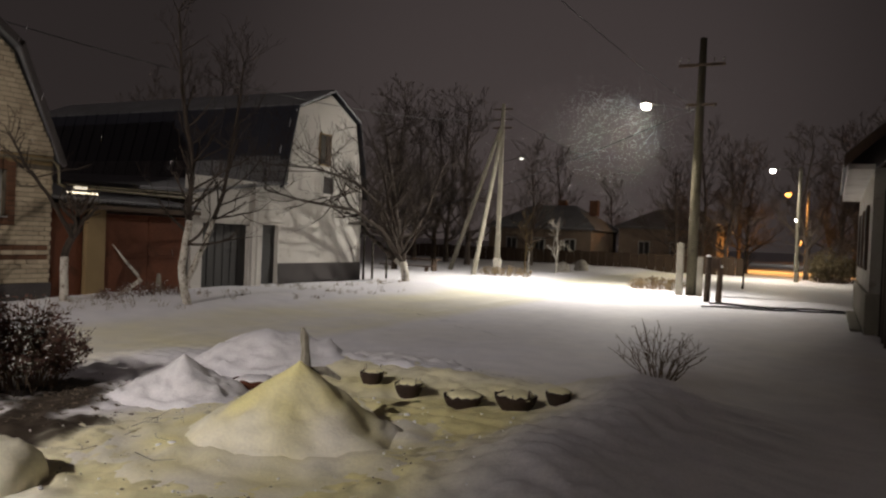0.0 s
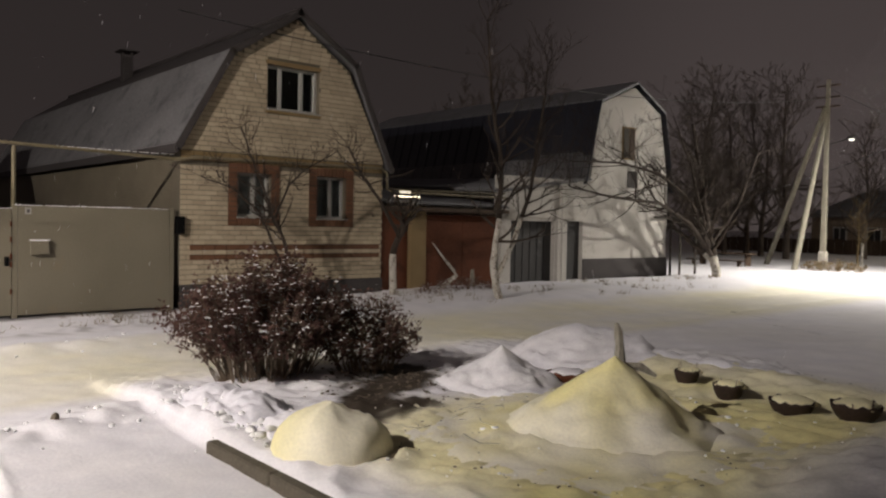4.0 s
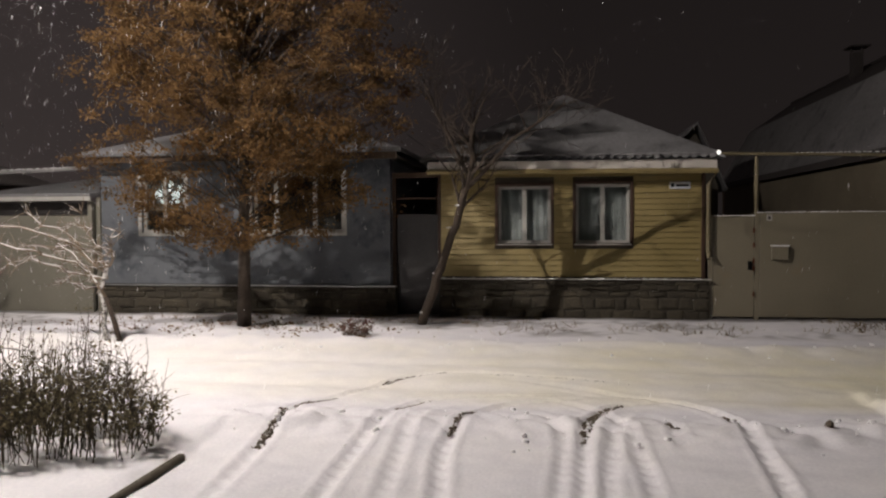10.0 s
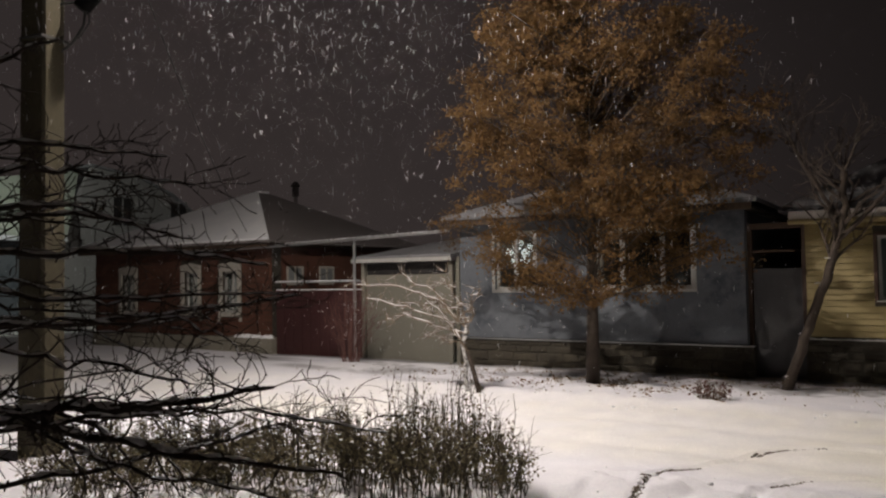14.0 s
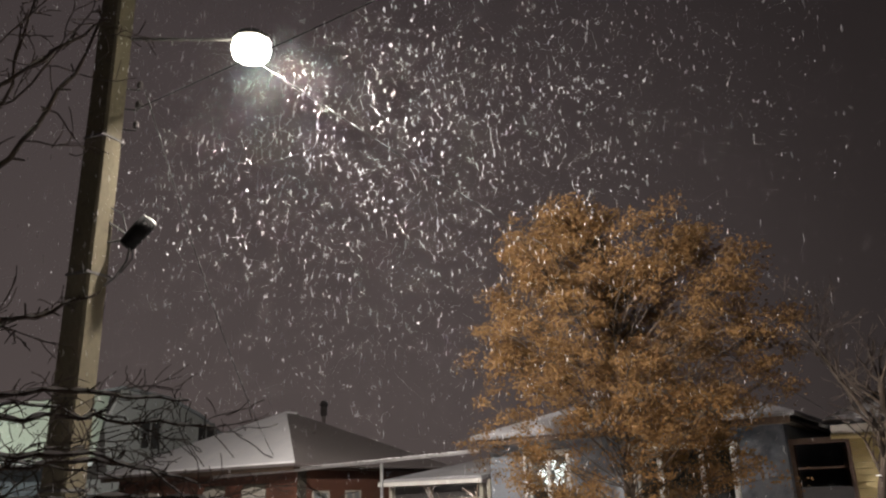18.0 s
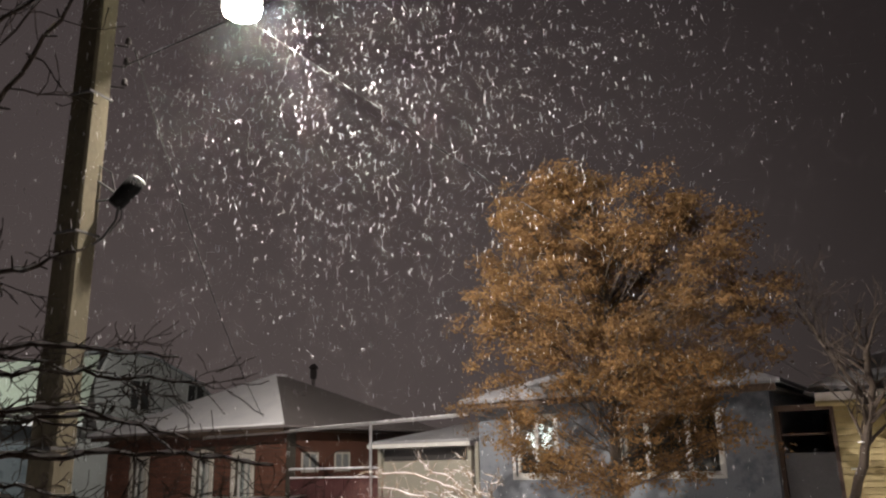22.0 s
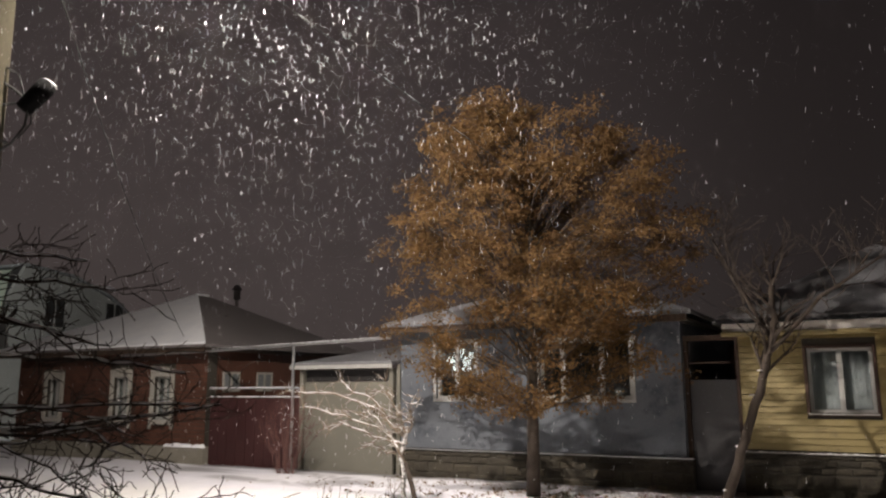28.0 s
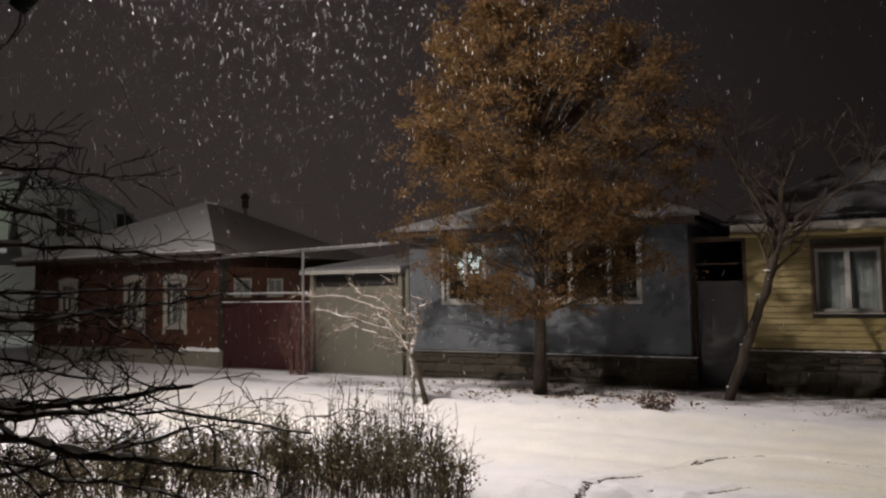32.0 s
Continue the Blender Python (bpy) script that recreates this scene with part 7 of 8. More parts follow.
solo("trunk_snow", lean_snow, SNOW, "patches of snow stuck to the leaning trunk", "snow", "stuff")

# bent stake, small obelisk and trellis on the far verge
bs = thing("bent_stake", (-14.5, 12.29, 0.1), "bent whitewashed stem on the verge", "stake")
part("stem", Shape().tube([(-14.5, 12.29, 0.02), (-14.5, 12.6, 0.28), (-14.5, 13.03, 0.52), (-14.48, 12.9, 0.66), (-14.5, 12.61, 0.94), (-14.5, 12.21, 1.35)], [0.06, 0.06, 0.055, 0.04, 0.03, 0.012], 7), WHITEWASH, bs, smooth=True)
ob_ = thing("concrete_obelisk", (-14.5, 13.58, 0.1), "small concrete marker with a square base", "marker")
part("shaft", Shape().add([(-14.56, 13.52, 0.2), (-14.44, 13.52, 0.2), (-14.44, 13.64, 0.2), (-14.56, 13.64, 0.2), (-14.53, 13.55, 0.66), (-14.47, 13.55, 0.66), (-14.47, 13.61, 0.66), (-14.53, 13.61, 0.66)], [(0, 1, 5, 4), (1, 2, 6, 5), (2, 3, 7, 6), (3, 0, 4, 7), (4, 5, 6, 7)]), CONCRETE, ob_)
part("base", Shape().box(-14.66, -14.34, 13.42, 13.74, 0.0, 0.2, 0.015), CONCRETE, ob_)
tf = thing("wooden_trellis", (-14.4, 24.2, 0), "bare wooden posts with a crossbar under the tree", "trellis")
for y in (23.3, 23.9, 24.9):
    part("post", Shape().tube([(-14.9, y, -0.1), (-14.9, y, 2.15)], 0.04, 6), GREY_WOOD, tf)
part("crossbar", Shape().tube([(-14.9, 22.3, 2.18), (-14.9, 25.6, 2.2)], 0.045, 6), GREY_WOOD, tf)
bench = thing("garden_bench", (-18.5, 33.0, 0), "dark bench and table standing in snow", "bench")
part("tabletop", Shape().box(-19.6, -16.8, 32.6, 33.2, 0.72, 0.78, 0.01), DARK_WOOD, bench)
part("seat", Shape().box(-19.6, -16.8, 32.0, 32.3, 0.42, 0.47, 0.01), DARK_WOOD, bench)
for x in (-19.3, -17.1):
    part("leg", Shape().box(x, x + 0.1, 32.7, 33.1, -0.1, 0.72), DARK_WOOD, bench)
    part("leg", Shape().box(x, x + 0.1, 32.05, 32.25, -0.1, 0.42), DARK_WOOD, bench)
for x, y, h in ((-13.7, 42.3, 0.75), (-13.5, 45.3, 0.85)):
    mk = Shape().lathe((x, y, 0), [(0.45, -0.1), (0.42, 0.3), (0.36, h - 0.2), (0.22, h - 0.05), (0.05, h)], 14)
    solo("white_marker", mk, WHITEWASH, "whitewashed rounded stone at the roadside", "stone", group="whitewashed stones", smooth=True)
st = thing("young_tree_stakes", (-14.2, 38.5, 0), "whitewashed stakes round a sapling", "stake")
part("stake", Shape().tube([(-14.9, 40, -0.1), (-14.9, 40, 1.3)], 0.06, 6), WHITEWASH, st)
tree("sapling", [([(-13.2, 39.7, 0), (-13.2, 39.7, 1.2), (-13.2, 39.6, 2.6)], 0.07, 0.03)], "young tree with pale frosted twigs at the roadside", 61, depth=2, limb=0.9, start=0.4, wood_mat=WHITEWASH, twig_r=0.012)
tree("sapling", [([(-14.6, 38.7, 0), (-14.6, 38.7, 1.3), (-14.7, 38.9, 2.7)], 0.07, 0.03)], "young roadside tree with dry brown twigs", 62, depth=2, limb=0.9, start=0.4, wood_mat=DRY_GRASS, twig_r=0.012)
tree("sapling", [([(-3.75, 38.9, 0), (-3.75, 38.9, 0.9), (-3.7, 38.9, 2.1)], 0.05, 0.02)], "thin bare sapling beside the lane", 63, depth=2, limb=0.7, start=0.4, twig_r=0.010)

# frosted small tree on the verge
wt = thing("frosted_tree", (-11.3, -7.4, 0.0), "small crooked tree whose branches are frosted white", "tree", "bare trees")
part("trunk", Shape().tube([(-11.3, -7.4, -0.05), (-11.33, -7.48, 0.3), (-11.28, -7.42, 0.55), (-11.31, -7.52, 0.8), (-11.26, -7.40, 1.05), (-11.28, -7.36, 1.28)], [0.046, 0.036, 0.042, 0.030, 0.036, 0.02], 8), FROSTED_BARK, wt, smooth=True)
part("trunk", Shape().tube([(-11.25, -7.15, -0.05), (-11.28, -7.28, 0.35), (-11.3, -7.42, 0.7)], [0.045, 0.04, 0.035], 8), BARK, wt, smooth=True)
rg = random.Random(71)
fw, fs = Shape(), Shape()
for a, b, up in (((-11.28, -7.36, 1.28), (-11.2, -9.7, 1.86), 0.12), ((-11.3, -7.45, 0.9), (-11.2, -9.0, 1.22), 0.12), ((-11.28, -7.40, 1.1), (-11.2, -8.7, 2.0), 0.1), ((-11.3, -7.42, 1.0), (-11.0, -7.0, 1.75), 0.05), ((-11.3, -7.45, 0.8), (-11.5, -8.3, 0.85), 0.1), ((-11.3, -7.42, 0.7), (-11.2, -8.1, 1.5), 0.1), ((-11.28, -7.38, 1.2), (-11.3, -8.3, 1.45), 0.12), ((-11.28, -7.4, 1.2), (-11.2, -7.7, 1.95), 0.05), ((-11.3, -7.45, 0.95), (-11.1, -9.3, 1.6), 0.14)):
    a, b = Vector(a), Vector(b)
    pts = [a.lerp(b, k / 8) + Vector((rg.gauss(0, 0.035), rg.gauss(0, 0.035), up * math.sin(k / 8 * math.pi) + rg.gauss(0, 0.05))) for k in range(9)]
    fw.tube(pts, [0.019 * (1 - 0.7 * k / 8) for k in range(9)], 5)
    fs.tube([p + Vector((0, 0, 0.014)) for p in pts], [0.011 * (1 - 0.6 * k / 8) * rg.uniform(0.3, 1.3) for k in range(9)], 5)
    for k in range(1, 9):
        for _ in range(4):
            e = pts[k] + Vector((rg.gauss(0, 0.12), rg.gauss(-0.08, 0.14), rg.gauss(0.06, 0.12)))
            fw.tube([pts[k], pts[k].lerp(e, 0.5) + Vector((0, 0, 0.015)), e], [0.008, 0.006, 0.003], 4)
            fs.tube([pts[k] + Vector((0, 0, 0.006)), e + Vector((0, 0, 0.005))], [0.004, 0.002], 4)
part("branch_work", fw, TWIG, wt, kind="stuff")
part("frost", fs, SNOW, wt, kind="stuff")
# reddish twiggy shrub before the maroon fence
bush("red_shrub", (-14.0, -12.1), (0.5, 0.95), 2.0, 30, 72, RED_TWIG, 60, 0.03, "reddish bare shrub before the maroon fence", snow=40, bare=0.2, base=0.25, width=0.009, sub=7, wood_mat=RED_TWIG)


# ---- oak that kept its dry leaves ----
def oak():
    rg = random.Random(86)
    foot = Vector((-13.15, -5.95, 0.0))
    o = thing("leafy_oak", foot, "young oak full of dry orange-brown leaves", "tree", "street trees")
    axis = [foot + Vector((0, 0, -0.05)), Vector((-13.15, -5.93, 1.0)), Vector((-13.1, -5.9, 2.0)), Vector((-13.05, -5.85, 3.4)), Vector((-13.0, -5.8, 5.0)), Vector((-12.95, -5.8, 6.0))]
    part("trunk", Shape().tube(axis, [0.135, 0.105, 0.092, 0.075, 0.045, 0.02], 10), BARK, o, smooth=True)

    def between(knots, z):
        for (a, u), (b, w) in zip(knots, knots[1:]):
            if z <= b:
                return u + (w - u) * max(z - a, 0) / (b - a)
        return knots[-1][1]

    south = [(1.5, -7.4), (2.3, -8.4), (2.8, -8.9), (3.6, -9.1), (4.1, -8.45), (5.0, -8.3), (5.8, -8.35), (6.5, -8.05), (6.9, -7.7), (7.4, -6.8)]
    north = [(1.5, -5.0), (2.4, -3.2), (3.0, -2.8), (4.1, -2.7), (5.2, -2.75), (5.7, -3.1), (6.3, -3.6), (6.7, -4.1), (7.0, -5.2), (7.4, -6.0)]
    limbs, leaves = Shape(), Shape()
    for n in range(250):
        z = 1.6 + 5.7 * rg.random() ** 0.80
        a, b = between(south, z), between(north, z)
        mid, half = (a + b) / 2, (b - a) / 2
        turn, r = rg.uniform(0, 2 * math.pi), rg.uniform(0.02, 1.0) ** 0.40
        r *= 0.97 + 0.22 * noise.noise(Vector((math.cos(turn) * 1.6, math.sin(turn) * 1.6, z * 1.1)))
        x = -13.0 + r * half * 0.8 * math.cos(turn)
        tip = Vector((max(x, -14.2) if z < 4.2 else x, mid + half * r * math.sin(turn), z))
        # the crown parts into two heads above, with a gap on its north shoulder
        if z > 6.1 and abs(tip.y + 5.35) < 0.30 + 0.35 * (z - 6.1) or z > 5.5 and -3.95 < tip.y < -3.45 or z > 6.0 and tip.y > -3.5:
            continue
        # and the limbs leave open windows between their sprays
        if noise.noise(Vector((tip.x * 0.5, tip.y * 0.95, z * 1.05)) + Vector((4.1, 7.7, 2.3))) < -0.27:
            continue
        if -6.95 < tip.y < -6.0 and 2.1 < z < 2.95 or -5.6 < tip.y < -4.0 and z < 2.6 and n % 2:
            continue
        reach = half * r
        root = Vector((-13.06, -5.87, min(max(1.45, z - 0.2 - reach * rg.uniform(0.2, 0.8)), 5.9)))
        bow = Vector((rg.gauss(0, 0.12), rg.gauss(0, 0.12), rg.uniform(-0.12, 0.12)))
        pts = [root.lerp(tip, k / 6) + bow * math.sin(math.pi * k / 6) for k in range(7)]
        thick = 0.022 if n % 4 == 0 else 0.010
        limbs.tube(pts, [thick * (1 - 0.8 * k / 6) + 0.003 for k in range(7)], 5, caps=False)
        # each limb ends in one clump: tight tufts of leaves with gaps to the next clump
        wide = rg.uniform(0.11, 0.27)
        for _ in range(rg.randint(5, 10)):
            back = rg.random() ** 2.2
            c = pts[-1].lerp(pts[3], back) + Vector((rg.gauss(0, wide), rg.gauss(0, wide * 1.15), rg.gauss(0, wide * 0.6)))
            limbs.tube([pts[5], pts[5].lerp(c, 0.6) + Vector((0, 0, 0.03)), c], [0.005, 0.004, 0.003], 3, caps=False)
            size = rg.uniform(0.05, 0.12)
            for _ in range(int(420 * size) + rg.randint(14, 34)):
                p = c + Vector((rg.gauss(0, size), rg.gauss(0, size * 1.25), rg.gauss(-0.02, size * 0.75)))
                p.x = max(p.x, -14.5) if p.z < 3.4 else p.x
                leaf_into(leaves, rg, p, rg.uniform(0.035, 0.075))
    part("limb_work", limbs, BARK, o, kind="stuff")
    part("leaf_mass", leaves, OAK_LEAF, o, kind="stuff")


oak()

litter, lr = Shape(), random.Random(131)
for _ in range(900):
    x, y = lr.gauss(-13.1, 0.55), lr.gauss(-6.2, 2.0)
    if x < -14.8 or noise.noise(Vector((x * 1.6, y * 1.1, 2.0))) < -0.12:
        continue
    leaf_into(litter, lr, (x, y, ground_height(x, y) + 0.012), lr.uniform(0.04, 0.085))
solo("fallen_leaves", litter, OAK_LEAF, "dry oak leaves scattered over the verge snow", "leaves", "stuff")

# ---- fruit tree beside the camera ----
nt = thing("fruit_tree", (-1.1, -5.0, 0), "gnarled bare fruit tree with snow along its branches", "tree", "bare trees")
part("trunk", Shape().tube([(-1.1, -5.0, -0.1), (-1.15, -4.95, 0.8), (-1.1, -4.85, 1.6), (-1.0, -4.75, 2.4), (-0.9, -4.6, 3.2)], [0.15, 0.13, 0.11, 0.08, 0.05], 10), BARK, nt, smooth=True)
rg = random.Random(91)
nb, ns = Shape(), Shape()


def near_branch(root, mid, tip, r, twigs, length, snowy):
    root, mid, tip = Vector(root), Vector(mid), Vector(tip)
    n = 22
    pts, kink = [], Vector((0, 0, 0))
    for k in range(n + 1):
        t = k / n
        p = root.lerp(mid, t).lerp(mid.lerp(tip, t), t)
        kink = kink * 0.72 + Vector((rg.gauss(0, 0.013), rg.gauss(0, 0.013), rg.gauss(0, 0.014)))
        pts.append(p + kink * math.sin(math.pi * min(1.0, t * 1.05)) + Vector((rg.gauss(0, 0.004), rg.gauss(0, 0.004), rg.gauss(0, 0.004))))
    rad = [r * 1.05 * (1 - 0.74 * k / n) * rg.uniform(0.88, 1.15) for k in range(n + 1)]
    part("branch", Shape().tube(pts, rad, 7), BARK, nt, smooth=True)
    for k in range(3, n + 1):
        d = (pts[min(k + 1, n)] - pts[k - 1]).normalized()
        # knobbly short spurs
        for _ in range(rg.choice((0, 1, 2))):
            side = (d * 0.3 + Vector((rg.gauss(0, 1), rg.gauss(0, 1), rg.gauss(0.3, 0.9))).normalized()).normalized()
            e = pts[k] + side * rg.uniform(0.02, 0.055)
            nb.tube([pts[k], e, e + side * 0.008], [rad[k] * 0.35 + 0.0015, rad[k] * 0.25 + 0.0015, 0.002], 4)
        if rg.random() < 0.36 * twigs:
            side = Vector((rg.gauss(0, 1), rg.gauss(0, 1), rg.gauss(0.1, 0.9))).normalized()
            grow(rg, pts[k], (d * 0.7 + side).normalized(), length * rg.uniform(0.35, 1.0), rad[k] * 0.42, 1, nb, [], 0.8, 0.02, 0.34, 4, (1, 2), 0.55, 6, 0.5, 0.0022)
        if rg.random() < snowy + 0.25 and k < n:
            up = Vector((0, 0, rad[k] * 0.7))
            ns.tube([pts[k] + up * 0.8, pts[k].lerp(pts[k + 1], 0.35) + up * rg.uniform(0.9, 1.25), pts[k].lerp(pts[k + 1], 0.7) + up * rg.uniform(0.8, 1.2), pts[k + 1] + up * 0.8], [rad[k] * 0.5, rad[k] * rg.uniform(0.85, 1.25), rad[k] * rg.uniform(0.7, 1.2), rad[k] * 0.5], 5)
        for _ in range(2):
            flake_cap(ns, rg, pts[k] + Vector((rg.gauss(0, 0.006), rg.gauss(0, 0.006), rad[k] * 0.75)), rad[k] * 0.6, rad[k] * 0.4, 5)


BR = [((-1.1, -4.85, 1.4), (-1.72, -3.1, 1.49), (-2.30, -2.95, 1.50), 0.026, 0.4),
      ((-1.1, -4.85, 1.5), (-1.72, -3.05, 1.36), (-2.26, -2.60, 1.23), 0.022, 0.3),
      ((-1.1, -4.85, 1.7), (-2.2, -3.85, 1.70), (-2.80, -3.28, 1.84), 0.018, 0.9),
      ((-1.05, -4.8, 2.0), (-2.0, -3.75, 2.12), (-2.55, -3.22, 1.97), 0.018, 0.5),
      ((-1.0, -4.75, 2.2), (-1.95, -3.7, 2.44), (-2.30, -3.38, 2.30), 0.014, 0.5),
      ((-1.0, -4.7, 2.3), (-1.75, -3.75, 2.46), (-2.18, -3.41, 2.41), 0.016, 0.8),
      ((-0.98, -4.7, 2.5), (-1.45, -3.6, 2.62), (-1.72, -3.39, 2.76), 0.018, 0.2),
      ((-0.95, -4.65, 2.7), (-1.38, -3.4, 2.95), (-1.38, -2.96, 3.60), 0.017, 0.1),
      ((-0.92, -4.6, 3.0), (-1.15, -3.3, 3.30), (-1.38, -2.94, 3.60), 0.013, 0.1),
      ((-0.92, -4.6, 2.9), (-1.40, -3.5, 2.95), (-1.20, -3.08, 3.75), 0.012, 0.1),
      ((-1.05, -4.8, 1.9), (-1.70, -3.8, 2.32), (-2.24, -3.39, 2.08), 0.017, 0.6),
      ((-1.1, -4.85, 1.2), (-1.95, -3.6, 1.10), (-2.50, -3.2, 1.30), 0.015, 0.4),
      ((-1.1, -4.85, 1.3), (-2.1, -3.7, 1.55), (-2.75, -2.75, 1.27), 0.014, 0.4)]
for root, mid, tip, r, snowy in BR:
    high = tip[2] > 2.35
    near_branch(root, mid, tip, r, 1 if high else 2, 0.30 if high else 0.36, snowy)
    for _ in range(1 if high else 2):
        mv = Vector(mid) + Vector((rg.gauss(0, 0.10), rg.gauss(0, 0.10), rg.gauss(0, 0.13)))
        tv = Vector(mid).lerp(Vector(tip), rg.uniform(0.45, 0.95)) + Vector((rg.gauss(0, 0.14), rg.gauss(-0.08, 0.12), rg.gauss(0, 0.18)))
        near_branch(Vector(root).lerp(mv, 0.25), mv, tv, r * 0.5, 1 if high else 2, 0.26, snowy)
# snow-laden side limbs at eye height
for root, mid, tip, r, snowy in [((-1.1, -4.8, 2.0), (-1.70, -3.5, 1.85), (-2.41, -3.0, 1.86), 0.013, 0.7),
                                 ((-1.1, -4.85, 1.75), (-1.76, -3.38, 1.68), (-2.13, -3.2, 1.52), 0.012, 0.6),
                                 ((-1.1, -4.85, 1.6), (-2.21, -3.12, 1.91), (-2.27, -3.1, 1.62), 0.011, 0.7),
                                 ((-1.05, -4.8, 2.2), (-1.92, -3.25, 2.25), (-2.11, -3.3, 2.02), 0.012, 0.7)]:
    near_branch(root, mid, tip, r, 1, 0.26, snowy)
part("twig_work", nb, BARK, nt, kind="stuff")
part("branch_snow", ns, SNOW, nt, kind="stuff")


# ---- far houses, woods and the houses at both ends ----
def plain_house(name, x0, x1, y0, y1, wall_h, ridge_h, wall_mat, roof_mat, label, windows=(), ridge="x", over=0.4, side="y0"):
    h = thing(name, ((x0 + x1) / 2, (y0 + y1) / 2, 0), label, "house", "far houses")
    part("wall", Shape().box(x0, x1, y0, y1, -0.3, wall_h), wall_mat, h)
    cx, cy = (x0 + x1) / 2, (y0 + y1) / 2
    a = [(x0 - over, y0 - over, wall_h), (x1 + over, y0 - over, wall_h), (x1 + over, y1 + over, wall_h), (x0 - over, y1 + over, wall_h)]
    if ridge == "x":
        k = min(2.5, (x1 - x0) * 0.3)
        r0, r1 = (x0 + k, cy, ridge_h), (x1 - k, cy, ridge_h)
        quads = ([a[0], a[1], r1, r0], [a[1], a[2], r1], [a[2], a[3], r0, r1], [a[3], a[0], r0])
    else:
        r0, r1 = (cx, y0 - over, ridge_h), (cx, y1 + over, ridge_h)
        quads = ([a[1], a[2], r1, r0], [a[3], a[0], r0, r1])
        part("gable", Shape().add([(x0, y0, wall_h), (x1, y0, wall_h), (cx, y0, ridge_h - 0.15), (x0, y0 + 0.2, wall_h), (x1, y0 + 0.2, wall_h), (cx, y0 + 0.2, ridge_h - 0.15)], [(0, 1, 2), (5, 4, 3), (0, 2, 5, 3), (1, 4, 5, 2)]), wall_mat, h)
    for q in quads:
        part("roof_slope", Shape().slab([Vector(p) + Vector((0, 0, 0.1)) for p in q], 0.1), GREY_SHEET, h)
        part("roof_snow", Shape().slab([Vector(p) + Vector((0, 0, 0.15)) for p in q], 0.04), roof_mat, h)
    for wx, wz in windows:
        w = part("window", Shape().box(wx, wx + 1.0, y0 - 0.06, y0 + 0.02, wz, wz + 1.3, 0.01), WHITE_PVC, h)
        part("pane", Shape().box(wx + 0.1, wx + 0.46, y0 - 0.075, y0 - 0.061, wz + 0.1, wz + 1.2), BLACK_DOOR, w)
        part("pane", Shape().box(wx + 0.54, wx + 0.9, y0 - 0.075, y0 - 0.061, wz + 0.1, wz + 1.2), BLACK_DOOR, w)
    return h


FAR_WALL = material("far_brown_wall", (0.16, 0.12, 0.09), (0.25, 0.19, 0.14), fine=10, coarse=0.8, rough=0.9)
plain_house("far_house", -26.0, -17.2, 60, 68, 2.9, 4.9, FAR_WALL, THIN_SNOW, "low far house with snowy hipped roof", ((-24.4, 0.9), (-22, 0.9), (-19.4, 0.9)))
plain_house("far_house", -16.5, -8.5, 66, 74, 3.3, 5.0, FAR_WALL, THIN_SNOW, "low dark far house behind the lamp", ((-14.8, 1.0), (-12.2, 1.0)))
for x in (-21.4, -18.6):
    solo("far_chimney", Shape().box(x, x + 0.7, 64, 64.7, 4.2, 5.5, 0.03), RED_BRICK, "brick chimney on the far roof", "chimney", group="far chimneys")
fn = thing("far_fence", (-12, 58, 0), "dark board fence at the end of the street", "fence")
for k in range(46):
    x = -34 + 0.62 * k
    part("board", Shape().box(x, x + 0.58, 58.0, 58.06, -0.1, 1.25 + 0.1 * ((k * 7) % 3) / 3, 0.006), DARK_WOOD, fn)

# house on the near side of the street ahead
nh = thing("roadside_house", (0.75, 25, 0), "pale plastered roadside house with white boxed eaves", "house")
part("wall", Shape().box(0.75, 8.0, 20.0, 31.0, -0.3, 3.8), DIRTY_PLASTER, nh)
part("plinth", Shape().box(0.68, 8.05, 19.95, 31.05, -0.3, 0.95, 0.01), CONCRETE, nh)
part("gable", Shape().add([(0.85, 20, 3.8), (8, 20, 3.8), (4.4, 20, 7.6), (0.85, 20.2, 3.8), (8, 20.2, 3.8), (4.4, 20.2, 7.6)], [(0, 1, 2), (5, 4, 3), (0, 2, 5, 3), (1, 4, 5, 2)]), DARK_WOOD, nh)
part("porch", Shape().box(1.0, 3.2, 17.6, 19.94, -0.3, 3.3, 0.02), DARK_WOOD, nh, "dark boarded porch")
part("porch_board", Shape().box(0.97, 1.0, 17.6, 17.75, -0.3, 3.3).box(0.97, 1.0, 18.6, 18.72, -0.3, 3.3).box(0.97, 1.0, 19.8, 19.94, -0.3, 3.3), GREY_WOOD, nh)
part("eave_box", Shape().box(0.25, 0.75, 19.5, 31.2, 3.72, 3.84, 0.01), WHITE_WALL, nh, "white boxed eaves")
part("fascia", Shape().box(0.21, 0.248, 19.4, 31.3, 3.70, 4.0, 0.006), WHITE_WALL, nh)
part("roof_slope", Shape().slab([(0.12, 19.2, 4.02), (4.4, 19.2, 8.0), (4.4, 31.4, 8.0), (0.12, 31.4, 4.02)], 0.1), GREY_SHEET, nh)
part("roof_slope", Shape().slab([(8.7, 19.2, 4.02), (8.7, 31.4, 4.02), (4.4, 31.4, 8.0), (4.4, 19.2, 8.0)], 0.1), GREY_SHEET, nh)
